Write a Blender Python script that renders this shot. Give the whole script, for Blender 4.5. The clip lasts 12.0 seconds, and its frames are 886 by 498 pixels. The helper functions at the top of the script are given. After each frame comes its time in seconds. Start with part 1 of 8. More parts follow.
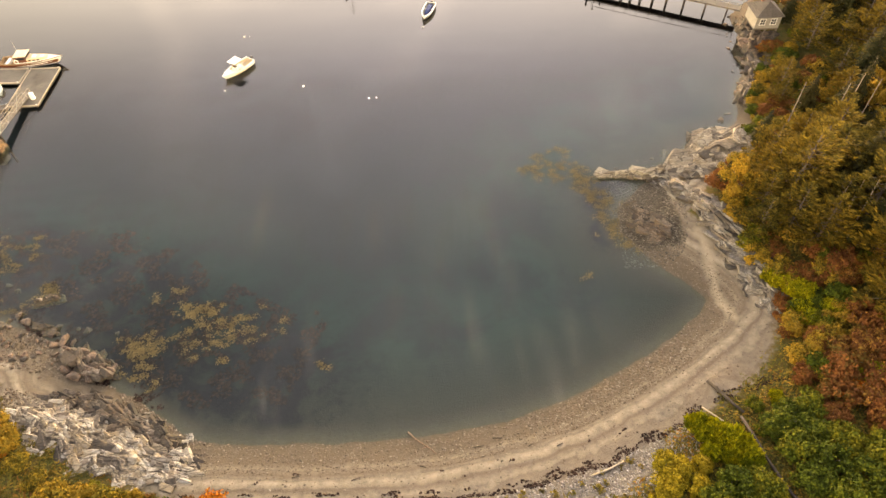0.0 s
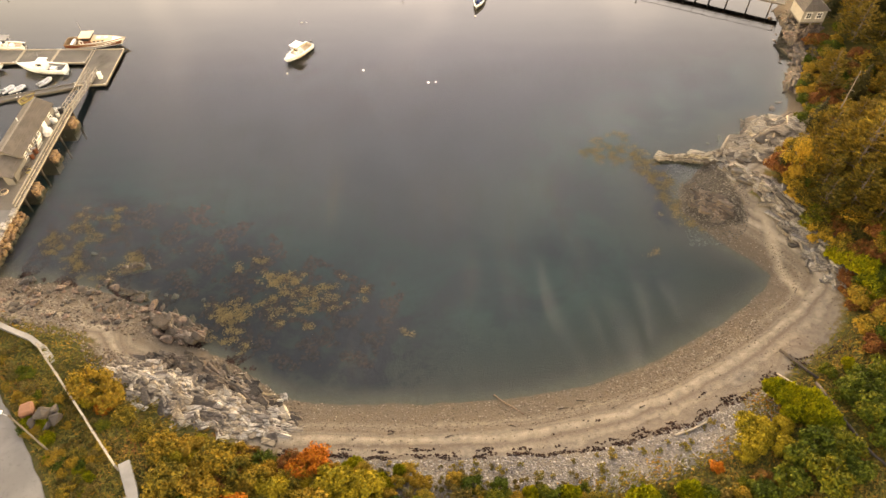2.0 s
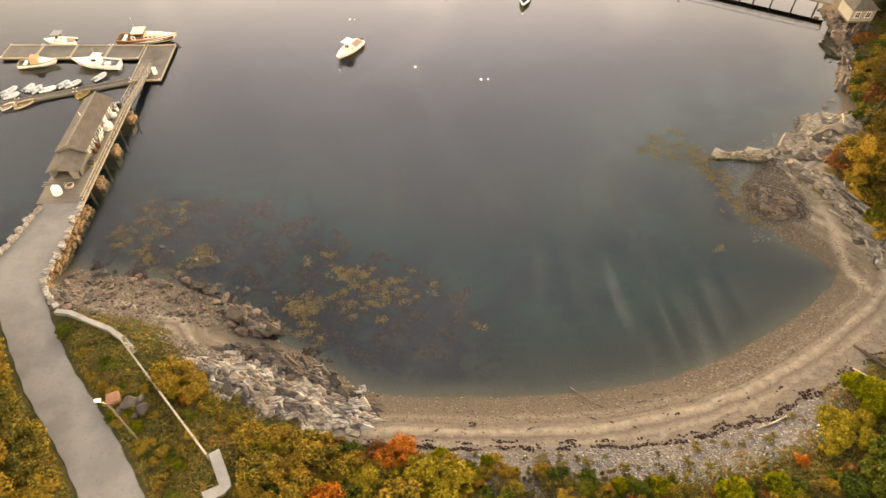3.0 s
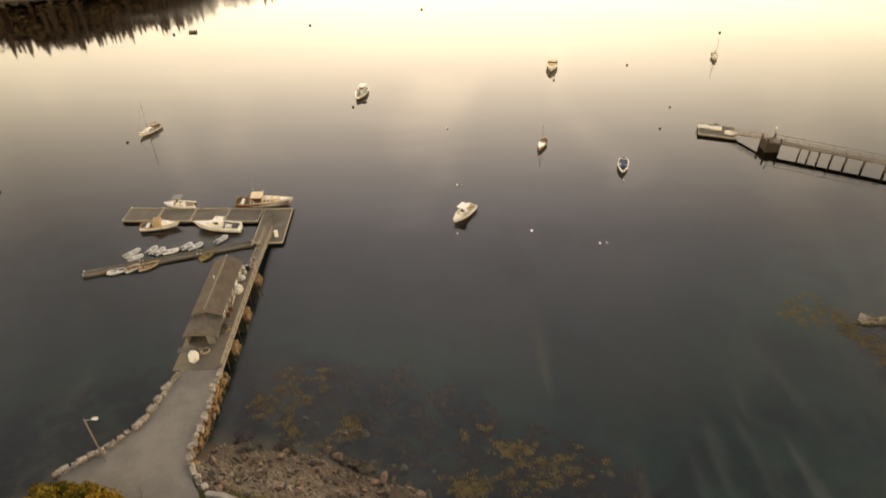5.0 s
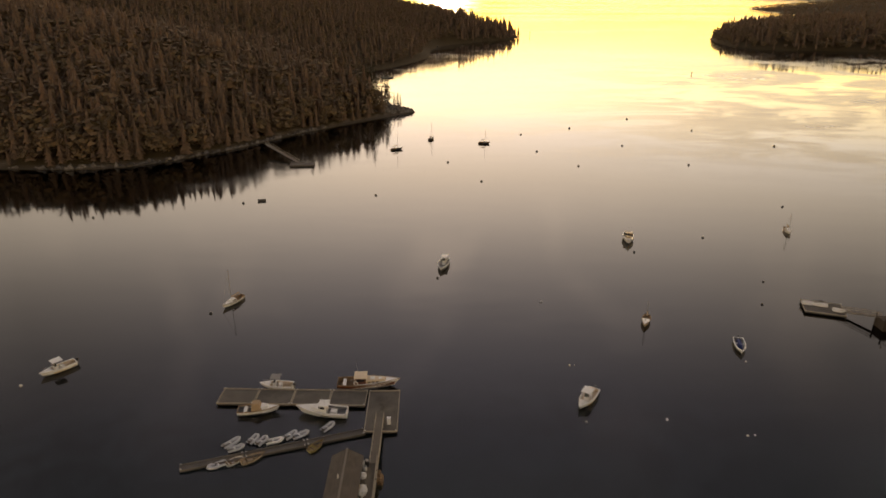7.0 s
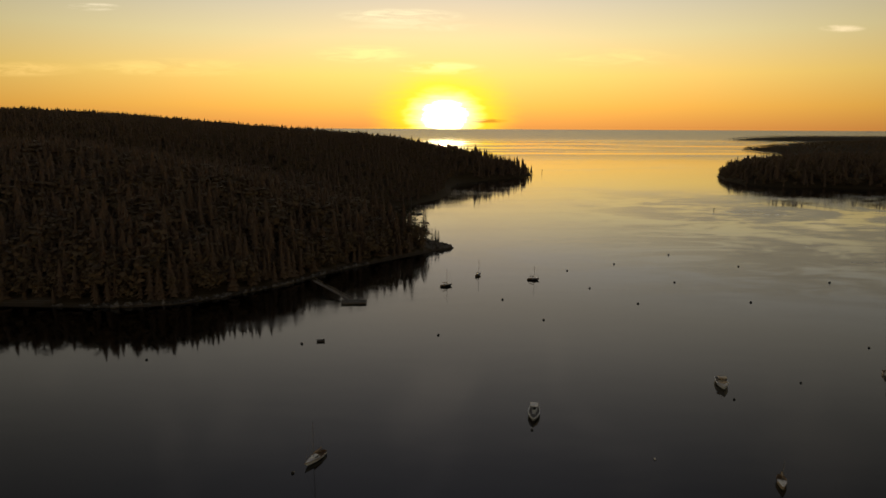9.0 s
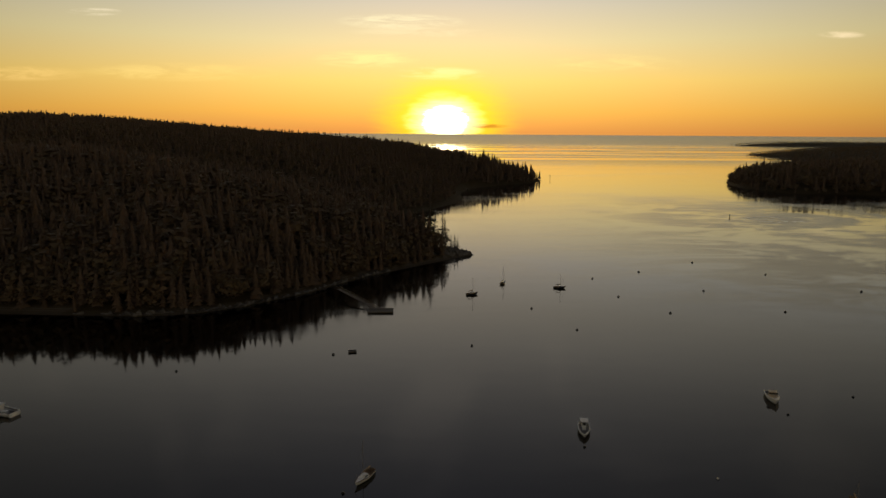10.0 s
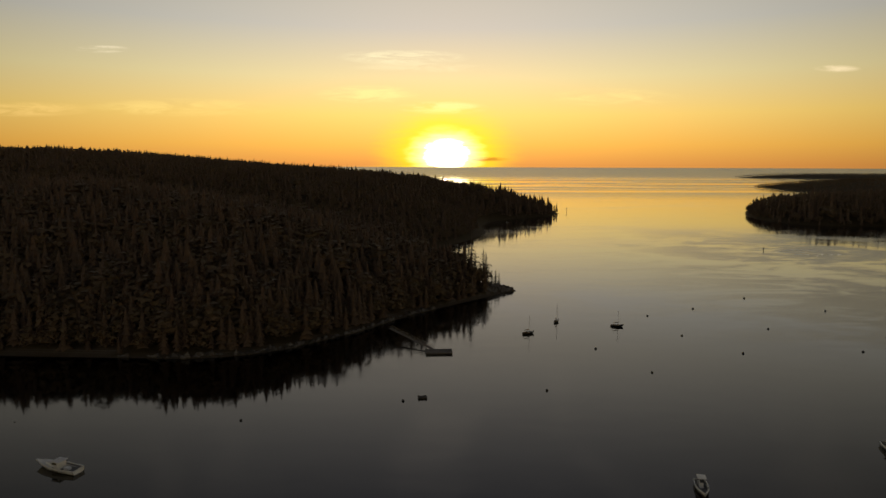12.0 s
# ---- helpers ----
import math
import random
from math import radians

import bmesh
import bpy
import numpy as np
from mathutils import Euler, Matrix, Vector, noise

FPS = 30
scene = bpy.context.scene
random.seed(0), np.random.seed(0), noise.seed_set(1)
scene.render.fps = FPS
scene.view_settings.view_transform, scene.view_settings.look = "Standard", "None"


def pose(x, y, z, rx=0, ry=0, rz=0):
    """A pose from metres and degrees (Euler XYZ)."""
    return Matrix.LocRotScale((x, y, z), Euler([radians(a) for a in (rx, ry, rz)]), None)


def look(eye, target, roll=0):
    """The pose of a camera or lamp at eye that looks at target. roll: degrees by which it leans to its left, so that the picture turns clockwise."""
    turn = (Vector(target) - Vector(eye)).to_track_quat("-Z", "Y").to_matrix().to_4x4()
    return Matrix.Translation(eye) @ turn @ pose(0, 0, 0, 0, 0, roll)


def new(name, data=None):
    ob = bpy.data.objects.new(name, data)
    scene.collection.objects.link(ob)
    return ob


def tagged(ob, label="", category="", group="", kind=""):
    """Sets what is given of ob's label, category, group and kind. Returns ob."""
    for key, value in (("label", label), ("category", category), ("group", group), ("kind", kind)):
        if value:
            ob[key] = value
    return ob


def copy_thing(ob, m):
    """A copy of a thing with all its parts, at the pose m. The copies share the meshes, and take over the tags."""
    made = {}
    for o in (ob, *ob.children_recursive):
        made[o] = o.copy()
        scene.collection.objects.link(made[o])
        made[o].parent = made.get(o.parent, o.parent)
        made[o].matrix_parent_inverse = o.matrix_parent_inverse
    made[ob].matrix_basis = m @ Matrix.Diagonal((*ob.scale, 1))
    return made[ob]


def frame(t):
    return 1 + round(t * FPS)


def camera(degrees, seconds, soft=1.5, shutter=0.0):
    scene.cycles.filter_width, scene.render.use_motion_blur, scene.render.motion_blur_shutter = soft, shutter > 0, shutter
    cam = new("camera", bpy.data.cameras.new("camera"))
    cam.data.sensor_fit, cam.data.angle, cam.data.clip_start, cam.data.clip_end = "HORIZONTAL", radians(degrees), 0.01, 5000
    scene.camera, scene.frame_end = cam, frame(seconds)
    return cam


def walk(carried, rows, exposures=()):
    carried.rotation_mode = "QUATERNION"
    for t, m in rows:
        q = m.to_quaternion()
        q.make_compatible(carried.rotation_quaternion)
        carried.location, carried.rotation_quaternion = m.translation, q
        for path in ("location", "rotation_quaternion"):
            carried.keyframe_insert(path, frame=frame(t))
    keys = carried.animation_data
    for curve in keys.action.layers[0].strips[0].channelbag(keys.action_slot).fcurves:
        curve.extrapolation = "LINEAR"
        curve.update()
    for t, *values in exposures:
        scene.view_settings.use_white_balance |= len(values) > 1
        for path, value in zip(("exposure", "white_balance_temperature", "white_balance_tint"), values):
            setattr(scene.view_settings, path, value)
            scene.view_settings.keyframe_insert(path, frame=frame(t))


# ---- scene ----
from mathutils import kdtree

cam = camera(69.1, 12.0, shutter=0.3)
PATH = [
    (0, (-1.52, -0.052, 57.571), (-1.499, 1.245, 56.048), -1.7),
    (0.5, (-3.103, -0.936, 57.559), (-3.073, 0.364, 56.04), -1.2),
    (1, (-5.042, -1.916, 57.55), (-5.008, -0.617, 56.03), -0.9),
    (1.5, (-7.5, -2.949, 57.566), (-7.467, -1.65, 56.047), -0.7),
    (2, (-10.553, -3.875, 57.584), (-10.521, -2.574, 56.066), -0.5),
    (2.5, (-14.104, -4.516, 57.604), (-14.075, -3.214, 56.086), -0.5),
    (2.7, (-15.679, -4.545, 57.608), (-15.651, -3.244, 56.089), -0.4),
    (4.3, (-29.482, -2.92, 57.688), (-29.458, -1.497, 56.284), -0.4),
    (4.5, (-31.27, -2.486, 57.686), (-31.245, -1.004, 56.343), -0.3),
    (5, (-35.892, -0.926, 57.629), (-35.865, 0.688, 56.448), -0.3),
    (5.5, (-40.478, 0.809, 57.601), (-40.45, 2.525, 56.574), -0.0),
    (6, (-45.027, 2.709, 57.597), (-44.997, 4.469, 56.648), 0.1),
    (6.5, (-49.539, 4.704, 57.599), (-49.508, 6.511, 56.742), 0.2),
    (7, (-54.066, 6.725, 57.62), (-54.035, 8.574, 56.86), 0.3),
    (7.5, (-58.587, 8.791, 57.632), (-58.557, 10.679, 56.975), 0.3),
    (7.7, (-60.394, 9.594, 57.632), (-60.365, 11.497, 57.019), 0.3),
    (9.3, (-74.896, 15.996, 57.699), (-74.869, 17.964, 57.34), 0.3),
    (9.5, (-76.728, 16.872, 57.713), (-76.702, 18.84, 57.354), 0.5),
    (10, (-81.362, 19.18, 57.783), (-81.335, 21.147, 57.426), 0.4),
    (10.5, (-85.992, 21.502, 57.834), (-85.967, 23.47, 57.48), 0.4),
    (11, (-90.601, 23.723, 57.843), (-90.576, 25.698, 57.531), 0.4),
    (11.5, (-95.18, 25.894, 57.838), (-95.156, 27.878, 57.58), 0.2),
    (12, (-99.761, 28.132, 57.828), (-99.739, 30.115, 57.57), 0.2),
]
# the clip's camera closes its exposure as it lifts towards the sunset
EXPOSURES = [(0.0, 4.92, 7700, 15), (2.7, 4.78, 7700, 15), (4.5, 4.33, 7600, 13), (5.0, 3.60, 7800, 13), (5.5, 2.88, 7900, 15), (6.0, 2.62, 7650, 17), (6.5, 2.38, 7300, 19), (7.0, 2.10, 7100, 21),
             (7.5, 1.62, 6850, 20), (9.3, 0.12, 6200, 11), (12.0, 0.12, 6150, 11)]
walk(cam, [(t, look(eye, target, roll)) for t, eye, target, roll in PATH], EXPOSURES)

# ---- world, sun, exposure ----
SUN_DIR = Vector((0.015, 0.9995, 0.0170)).normalized()


class Nodes:
    """Small helper to write node trees in one line each."""

    def __init__(self, tree):
        self.t = tree
        tree.nodes.clear()

    def n(self, kind, ins=None, **props):
        node = self.t.nodes.new(kind)
        if "operation" in props:
            node.operation = props["operation"]
        if "use_clamp" in props:
            node.use_clamp = props["use_clamp"]
        if "interpolation_type" in props:
            node.interpolation_type = props["interpolation_type"]
        if "data_type" in props:
            node.data_type = props["data_type"]
        if "blend_type" in props:
            node.blend_type = props["blend_type"]
        if "feature" in props:
            node.feature = props["feature"]
        if "layer_name" in props:
            node.layer_name = props["layer_name"]
        for k, v in (ins or {}).items():
            sock = node.inputs[k]
            if isinstance(v, bpy.types.NodeSocket):
                self.t.links.new(v, sock)
            else:
                sock.default_value = v
        return node

    def math(self, op, a, b=0.0, clamp=False):
        return self.n("ShaderNodeMath", {0: a, 1: b}, operation=op, use_clamp=clamp).outputs[0]

    def vmath(self, op, a, b=(0, 0, 0)):
        return self.n("ShaderNodeVectorMath", {0: a, 1: b}, operation=op)

    def ramp(self, fac, stops, interp="LINEAR"):
        node = self.n("ShaderNodeValToRGB", {0: fac})
        cr = node.color_ramp
        cr.interpolation = interp
        while len(cr.elements) > 1:
            cr.elements.remove(cr.elements[-1])
        for i, (p, c) in enumerate(stops):
            e = cr.elements[0] if i == 0 else cr.elements.new(p)
            e.position = p
            e.color = (*c, 1) if not isinstance(c, (int, float)) else (c, c, c, 1)
        return node.outputs[0]

    def span(self, v, a, b, c=0.0, d=1.0, smooth=True):
        return self.n("ShaderNodeMapRange", {0: v, 1: a, 2: b, 3: c, 4: d},
                      interpolation_type="SMOOTHSTEP" if smooth else "LINEAR").outputs[0]

    def mix(self, fac, a, b, blend="MIX"):
        node = self.n("ShaderNodeMix", {0: fac}, data_type="RGBA", blend_type=blend)
        for sock, v in ((node.inputs[6], a), (node.inputs[7], b)):
            if isinstance(v, bpy.types.NodeSocket):
                self.t.links.new(v, sock)
            else:
                sock.default_value = (*v[:3], 1)
        return node.outputs[2]

    def noise(self, vec, scale, detail=4.0, rough=0.55, dist=0.0):
        return self.n("ShaderNodeTexNoise", {"Vector": vec, "Scale": scale, "Detail": detail,
                                             "Roughness": rough, "Distortion": dist}).outputs[0]


def build_world():
    w = bpy.data.worlds.new("sunset_sky")
    scene.world = w
    w.use_nodes = True
    k = Nodes(w.node_tree)
    d = k.n("ShaderNodeTexCoord").outputs["Generated"]
    d = k.vmath("NORMALIZE", d).outputs[0]
    sep = k.n("ShaderNodeSeparateXYZ", {0: d})
    up = k.math("MAXIMUM", sep.outputs[2], 0.0)
    s = k.vmath("DOT_PRODUCT", d, tuple(SUN_DIR)).outputs[1]
    base = k.ramp(up, [(0.0, (0.68, 0.275, 0.055)), (0.03, (0.82, 0.42, 0.07)), (0.075, (0.84, 0.56, 0.14)), (0.13, (0.69, 0.57, 0.275)), (0.20, (0.47, 0.44, 0.36)),
                       (0.27, (0.43, 0.388, 0.300)), (0.33, (0.40, 0.364, 0.296)), (0.42, (0.280, 0.260, 0.234)), (0.48, (0.198, 0.188, 0.185)), (0.54, (0.146, 0.142, 0.152)),
                       (0.62, (0.090, 0.0885, 0.099)), (0.75, (0.035, 0.036, 0.041)), (1.0, (0.024, 0.025, 0.027))])
    lobe = k.span(s, -0.35, 0.75, 0.80, 1.0)
    level = k.n("ShaderNodeCombineXYZ", {0: sep.outputs[0], 1: sep.outputs[1], 2: 0.0}).outputs[0]
    az = k.vmath("DOT_PRODUCT", k.vmath("NORMALIZE", level).outputs[0], (SUN_DIR.x, SUN_DIR.y, 0)).outputs[1]
    az = k.math("MAXIMUM", az, 0.0)
    low = k.math("MAXIMUM", k.math("MULTIPLY", k.math("POWER", az, 2.4), 1.16), 0.62)
    high = k.math("MAXIMUM", k.math("MULTIPLY", k.math("POWER", az, 4.5), 1.2), 0.46)
    az = k.n("ShaderNodeMix", {0: k.span(up, 0.2, 0.42), 2: low, 3: high}).outputs[0]
    az = k.mix(k.span(up, 0.75, 0.97), k.n("ShaderNodeCombineXYZ", {0: az, 1: az, 2: az}).outputs[0], (0.8, 0.8, 0.8))
    base = k.mix(1.0, base, az, "MULTIPLY")
    base = k.mix(1.0, base, k.n("ShaderNodeCombineXYZ", {0: lobe, 1: lobe, 2: lobe}).outputs[0], "MULTIPLY")
    # thin cloud streaks at their own places over the horizon
    ahead = k.math("MAXIMUM", sep.outputs[1], 0.05)
    px, pz = k.math("DIVIDE", sep.outputs[0], ahead), k.math("DIVIDE", sep.outputs[2], ahead)
    flat = k.n("ShaderNodeCombineXYZ", {0: k.math("MULTIPLY", px, 14.0), 1: k.math("MULTIPLY", pz, 90.0), 2: 0.0}).outputs[0]
    wisp = k.span(k.noise(flat, 1.0, 6.0, 0.65, 0.7), 0.36, 0.66)
    for cx, cz, w, t, amount, col in ((-0.50, 0.171, 0.036, 0.005, 0.75, (0.95, 0.80, 0.52)), (-0.05, 0.161, 0.085, 0.010, 0.8, (0.95, 0.86, 0.50)), (-0.02, 0.146, 0.10, 0.006, 0.4, (0.92, 0.80, 0.45)),
                                      (-0.105, 0.107, 0.07, 0.012, 0.7, (1.0, 0.85, 0.30)), (0.01, 0.087, 0.06, 0.009, 0.8, (1.0, 0.92, 0.35)), (0.61, 0.148, 0.032, 0.005, 0.75, (0.95, 0.74, 0.42)),
                                      (0.27, 0.104, 0.09, 0.012, 0.5, (0.98, 0.78, 0.26)), (-0.38, 0.086, 0.13, 0.012, 0.55, (0.98, 0.70, 0.20)), (-0.62, 0.082, 0.09, 0.010, 0.5, (0.95, 0.62, 0.18)), (0.072, 0.0098, 0.038, 0.0032, 0.95, (0.42, 0.16, 0.03))):
        u = k.math("DIVIDE", k.math("SUBTRACT", px, cx), w)
        v = k.math("DIVIDE", k.math("SUBTRACT", pz, cz), t)
        r = k.math("ADD", k.math("MULTIPLY", u, u), k.math("MULTIPLY", v, v))
        f = k.math("MULTIPLY", k.span(r, 1.6, 0.1), k.math("MULTIPLY", wisp if cz > 0.05 else k.span(wisp, 0.0, 0.3, 0.5, 1.0), amount))
        f = k.math("MULTIPLY", f, k.span(sep.outputs[1], 0.1, 0.2))
        if cz < 0.05:
            bar = f
        else:
            base = k.mix(f, base, col)
    mottle = k.math("MULTIPLY", k.span(k.noise(d, 7.0, 1.5, 0.5, 0.3), 0.48, 0.68), k.span(up, 0.26, 0.42))
    base = k.mix(k.math("MULTIPLY", mottle, 0.25), base, k.mix(1.0, base, (1.9, 1.8, 1.65), "MULTIPLY"))
    # the glow round the sun
    sp = k.math("MAXIMUM", s, 0.0)
    u = k.math("MULTIPLY", k.math("SUBTRACT", px, SUN_DIR.x), 0.68)
    v = k.math("SUBTRACT", pz, SUN_DIR.z)
    away = k.math("SQRT", k.math("ADD", k.math("MULTIPLY", u, u), k.math("MULTIPLY", v, v)))
    away = k.math("ADD", away, k.math("MULTIPLY", k.math("SUBTRACT", wisp, 0.5), 0.006))
    front = k.span(sep.outputs[1], 0.3, 0.5)
    halo = k.math("MULTIPLY", k.span(away, 0.088, 0.016), front)
    core = k.math("MULTIPLY", k.span(away, 0.046, 0.010), front)
    disc = k.math("MULTIPLY", k.span(away, 0.0245, 0.013), front)
    base = k.mix(k.math("MULTIPLY", halo, 0.95), base, (1.1, 0.86, 0.0))
    base = k.mix(bar, base, (0.62, 0.27, 0.02))
    glow = k.vmath("MULTIPLY", k.n("ShaderNodeCombineXYZ", {0: core, 1: core, 2: core}).outputs[0], (1.5, 1.15, 0.75)).outputs[0]
    hot = k.vmath("MULTIPLY", k.n("ShaderNodeCombineXYZ", {0: disc, 1: disc, 2: disc}).outputs[0], (10.0, 8.0, 5.0)).outputs[0]
    base = k.vmath("ADD", k.vmath("ADD", base, glow).outputs[0], hot).outputs[0]
    sky = k.n("ShaderNodeTexSky")
    sky.sky_type, sky.sun_disc = "NISHITA", False
    sky.sun_elevation, sky.sun_rotation = math.asin(SUN_DIR.z), math.atan2(SUN_DIR.x, SUN_DIR.y)
    sky.air_density, sky.dust_density, sky.ozone_density = 1.2, 2.0, 1.0
    a = k.n("ShaderNodeBackground", {"Color": sky.outputs[0], "Strength": 0.02})
    b = k.n("ShaderNodeBackground", {"Color": base, "Strength": 1.0})
    add = k.n("ShaderNodeAddShader", {0: a.outputs[0], 1: b.outputs[0]})
    k.n("ShaderNodeOutputWorld", {0: add.outputs[0]})


build_world()
sun = new("sun", bpy.data.lights.new("sun", "SUN"))
sun.data.energy, sun.data.angle, sun.data.color = 0.3, radians(0.6), (1.0, 0.62, 0.30)
sun.matrix_world = look(SUN_DIR * 100, (0, 0, 0))

# ---- materials ----
MATS = {}


def material(name, make):
    if name not in MATS:
        m = bpy.data.materials.new(name)
        m.use_nodes = True
        make(Nodes(m.node_tree))
        MATS[name] = m
    return MATS[name]


def surface(k, color, rough=0.7, metal=0.0, bump=None, height=0.02, **more):
    ins = {"Base Color": color if isinstance(color, bpy.types.NodeSocket) else (*color, 1), "Roughness": rough, "Metallic": metal}
    if bump is not None:
        ins["Normal"] = k.n("ShaderNodeBump", {"Strength": 1.0, "Distance": height, "Height": bump}).outputs[0]
    ins.update(more)
    p = k.n("ShaderNodeBsdfPrincipled", ins)
    k.n("ShaderNodeOutputMaterial", {0: p.outputs[0]})
    return p


def paint(name, color, rough=0.5, metal=0.0, dirt=0.25, scale=1.5):
    """Painted, moulded or plain stuff with faint stains and grain."""
    def make(k):
        co = k.n("ShaderNodeTexCoord").outputs["Object"]
        big, fine = k.noise(co, scale, 5), k.noise(co, scale * 14, 3)
        f = k.math("ADD", k.math("MULTIPLY", k.span(big, 0.35, 0.75), dirt), k.math("MULTIPLY", fine, dirt * 0.4))
        c = k.mix(f, color, tuple(v * 0.45 for v in color))
        surface(k, c, rough, metal, fine, 0.003)
    return material(name, make)


def wood(name, color, dark=0.5, scale=1.0, rough=0.8):
    def make(k):
        co = k.n("ShaderNodeTexCoord").outputs["Object"]
        rnd = k.n("ShaderNodeObjectInfo").outputs["Random"]
        long = k.n("ShaderNodeMapping", {"Vector": co, "Scale": (9 * scale, 0.8 * scale, 9 * scale)}).outputs[0]
        grain, big = k.noise(long, 3.0, 5, 0.6), k.noise(co, 0.8 * scale, 3)
        c = k.mix(k.span(grain, 0.3, 0.75), color, tuple(v * dark for v in color))
        c = k.mix(k.math("MULTIPLY", k.span(big, 0.4, 0.7), 0.4), c, tuple(v * 0.6 for v in color))
        v = k.span(rnd, 0, 1, 0.8, 1.2, False)
        c = k.mix(1.0, c, k.n("ShaderNodeCombineXYZ", {0: v, 1: v, 2: v}).outputs[0], "MULTIPLY")
        surface(k, c, rough, 0, grain, 0.006)
    return material(name, make)


def foliage(name, cols, rough=0.75):
    """Leaves: a colour by tree, and another by leaf clump."""
    def make(k):
        rnd = k.n("ShaderNodeObjectInfo").outputs["Random"]
        isl = k.n("ShaderNodeNewGeometry").outputs["Random Per Island"]
        co = k.n("ShaderNodeTexCoord").outputs["Object"]
        v = k.math("ADD", k.math("MULTIPLY", rnd, 0.5), k.math("MULTIPLY", k.span(k.noise(co, 1.1, 4), 0.25, 0.75), 0.5))
        v = k.math("ADD", v, k.span(isl, 0, 1, -0.16, 0.16, False), True)
        n = len(cols)
        c = k.ramp(v, [(0.08 + 0.84 * i / (n - 1), c) for i, c in enumerate(cols)])
        g = k.span(isl, 0, 1, 0.6, 1.3, False)
        c = k.mix(1.0, c, k.n("ShaderNodeCombineXYZ", {0: g, 1: g, 2: g}).outputs[0], "MULTIPLY")
        p = k.n("ShaderNodeBsdfPrincipled", {"Base Color": c, "Roughness": rough, "Specular IOR Level": 0.12})
        tr = k.n("ShaderNodeBsdfTranslucent", {"Color": c})
        m = k.n("ShaderNodeMixShader", {0: 0.2, 1: p.outputs[0], 2: tr.outputs[0]})
        k.n("ShaderNodeOutputMaterial", {0: m.outputs[0]})
    return material(name, make)


def rock_stuff(name, pale, dark, low=0.9, crack=1.0, slabs=None, single=False):
    """Ledge rock: pale faces, dark seams, and the black tide zone below a height."""
    def make(k):
        g = k.n("ShaderNodeNewGeometry")
        pos = g.outputs["Position"]
        z = k.n("ShaderNodeSeparateXYZ", {0: pos}).outputs[2]
        lay = k.n("ShaderNodeMapping", {"Vector": pos, "Rotation": (0.5, 0.4, 0.5), "Scale": (0.5, 1.6, 2.4)}).outputs[0]
        a, b = k.noise(lay, 0.9 * crack, 7, 0.65, 0.5), k.noise(pos, 5.0, 5, 0.6)
        vor = k.n("ShaderNodeTexVoronoi", {"Vector": lay, "Scale": 0.9 * crack}, feature="DISTANCE_TO_EDGE").outputs[0]
        seam = k.math("SUBTRACT", 1.0, k.span(vor, 0.0, 0.07))
        c = k.mix(k.span(a, 0.44, 0.60), pale, dark)
        if slabs:
            tone = k.n("ShaderNodeObjectInfo").outputs["Random"] if single else k.n("ShaderNodeSeparateColor", {0: k.n("ShaderNodeVertexColor", layer_name="tone").outputs[0]}).outputs[0]
            tone = k.math("ADD", tone, k.math("MULTIPLY", k.math("SUBTRACT", a, 0.5), 0.45))
            c = k.mix(k.math("MULTIPLY", k.span(a, 0.58, 0.68), 0.6), k.ramp(tone, slabs), dark)
        c = k.mix(k.math("MULTIPLY", k.span(b, 0.45, 0.8), 0.4), c, tuple(v * 0.5 for v in dark))
        small = k.n("ShaderNodeTexVoronoi", {"Vector": k.vmath("ADD", lay, k.vmath("MULTIPLY", k.n("ShaderNodeTexNoise", {"Vector": pos, "Scale": 1.6, "Detail": 3.0}).outputs[1], (0.5, 0.5, 0.5)).outputs[0]).outputs[0], "Scale": 2.4 * crack}, feature="DISTANCE_TO_EDGE").outputs[0]
        c = k.mix(k.math("MULTIPLY", k.span(k.noise(pos, 0.5, 4, 0.6), 0.52, 0.66), 0.45), c, tuple(p * q for p, q in zip(pale, (0.62, 0.50, 0.34))))
        c = k.mix(k.math("MULTIPLY", k.span(small, 0.07, 0.0), 0.55), c, tuple(v * 0.35 for v in dark))
        c = k.mix(k.math("MULTIPLY", seam, 0.7), c, (0.04, 0.034, 0.03))
        zz = k.math("ADD", z, k.math("MULTIPLY", k.math("SUBTRACT", a, 0.5), 1.4))
        wet = k.span(zz, low, low - 0.45)
        c = k.mix(wet, c, k.mix(k.span(b, 0.4, 0.65), (0.035, 0.03, 0.026), (0.10, 0.075, 0.04)))
        h = k.math("ADD", k.math("MULTIPLY", a, 1.0), k.math("SUBTRACT", k.math("MULTIPLY", b, 0.3), k.math("MULTIPLY", seam, 0.3)))
        surface(k, c, 0.82, 0, h, 0.08)
    return material(name, make)


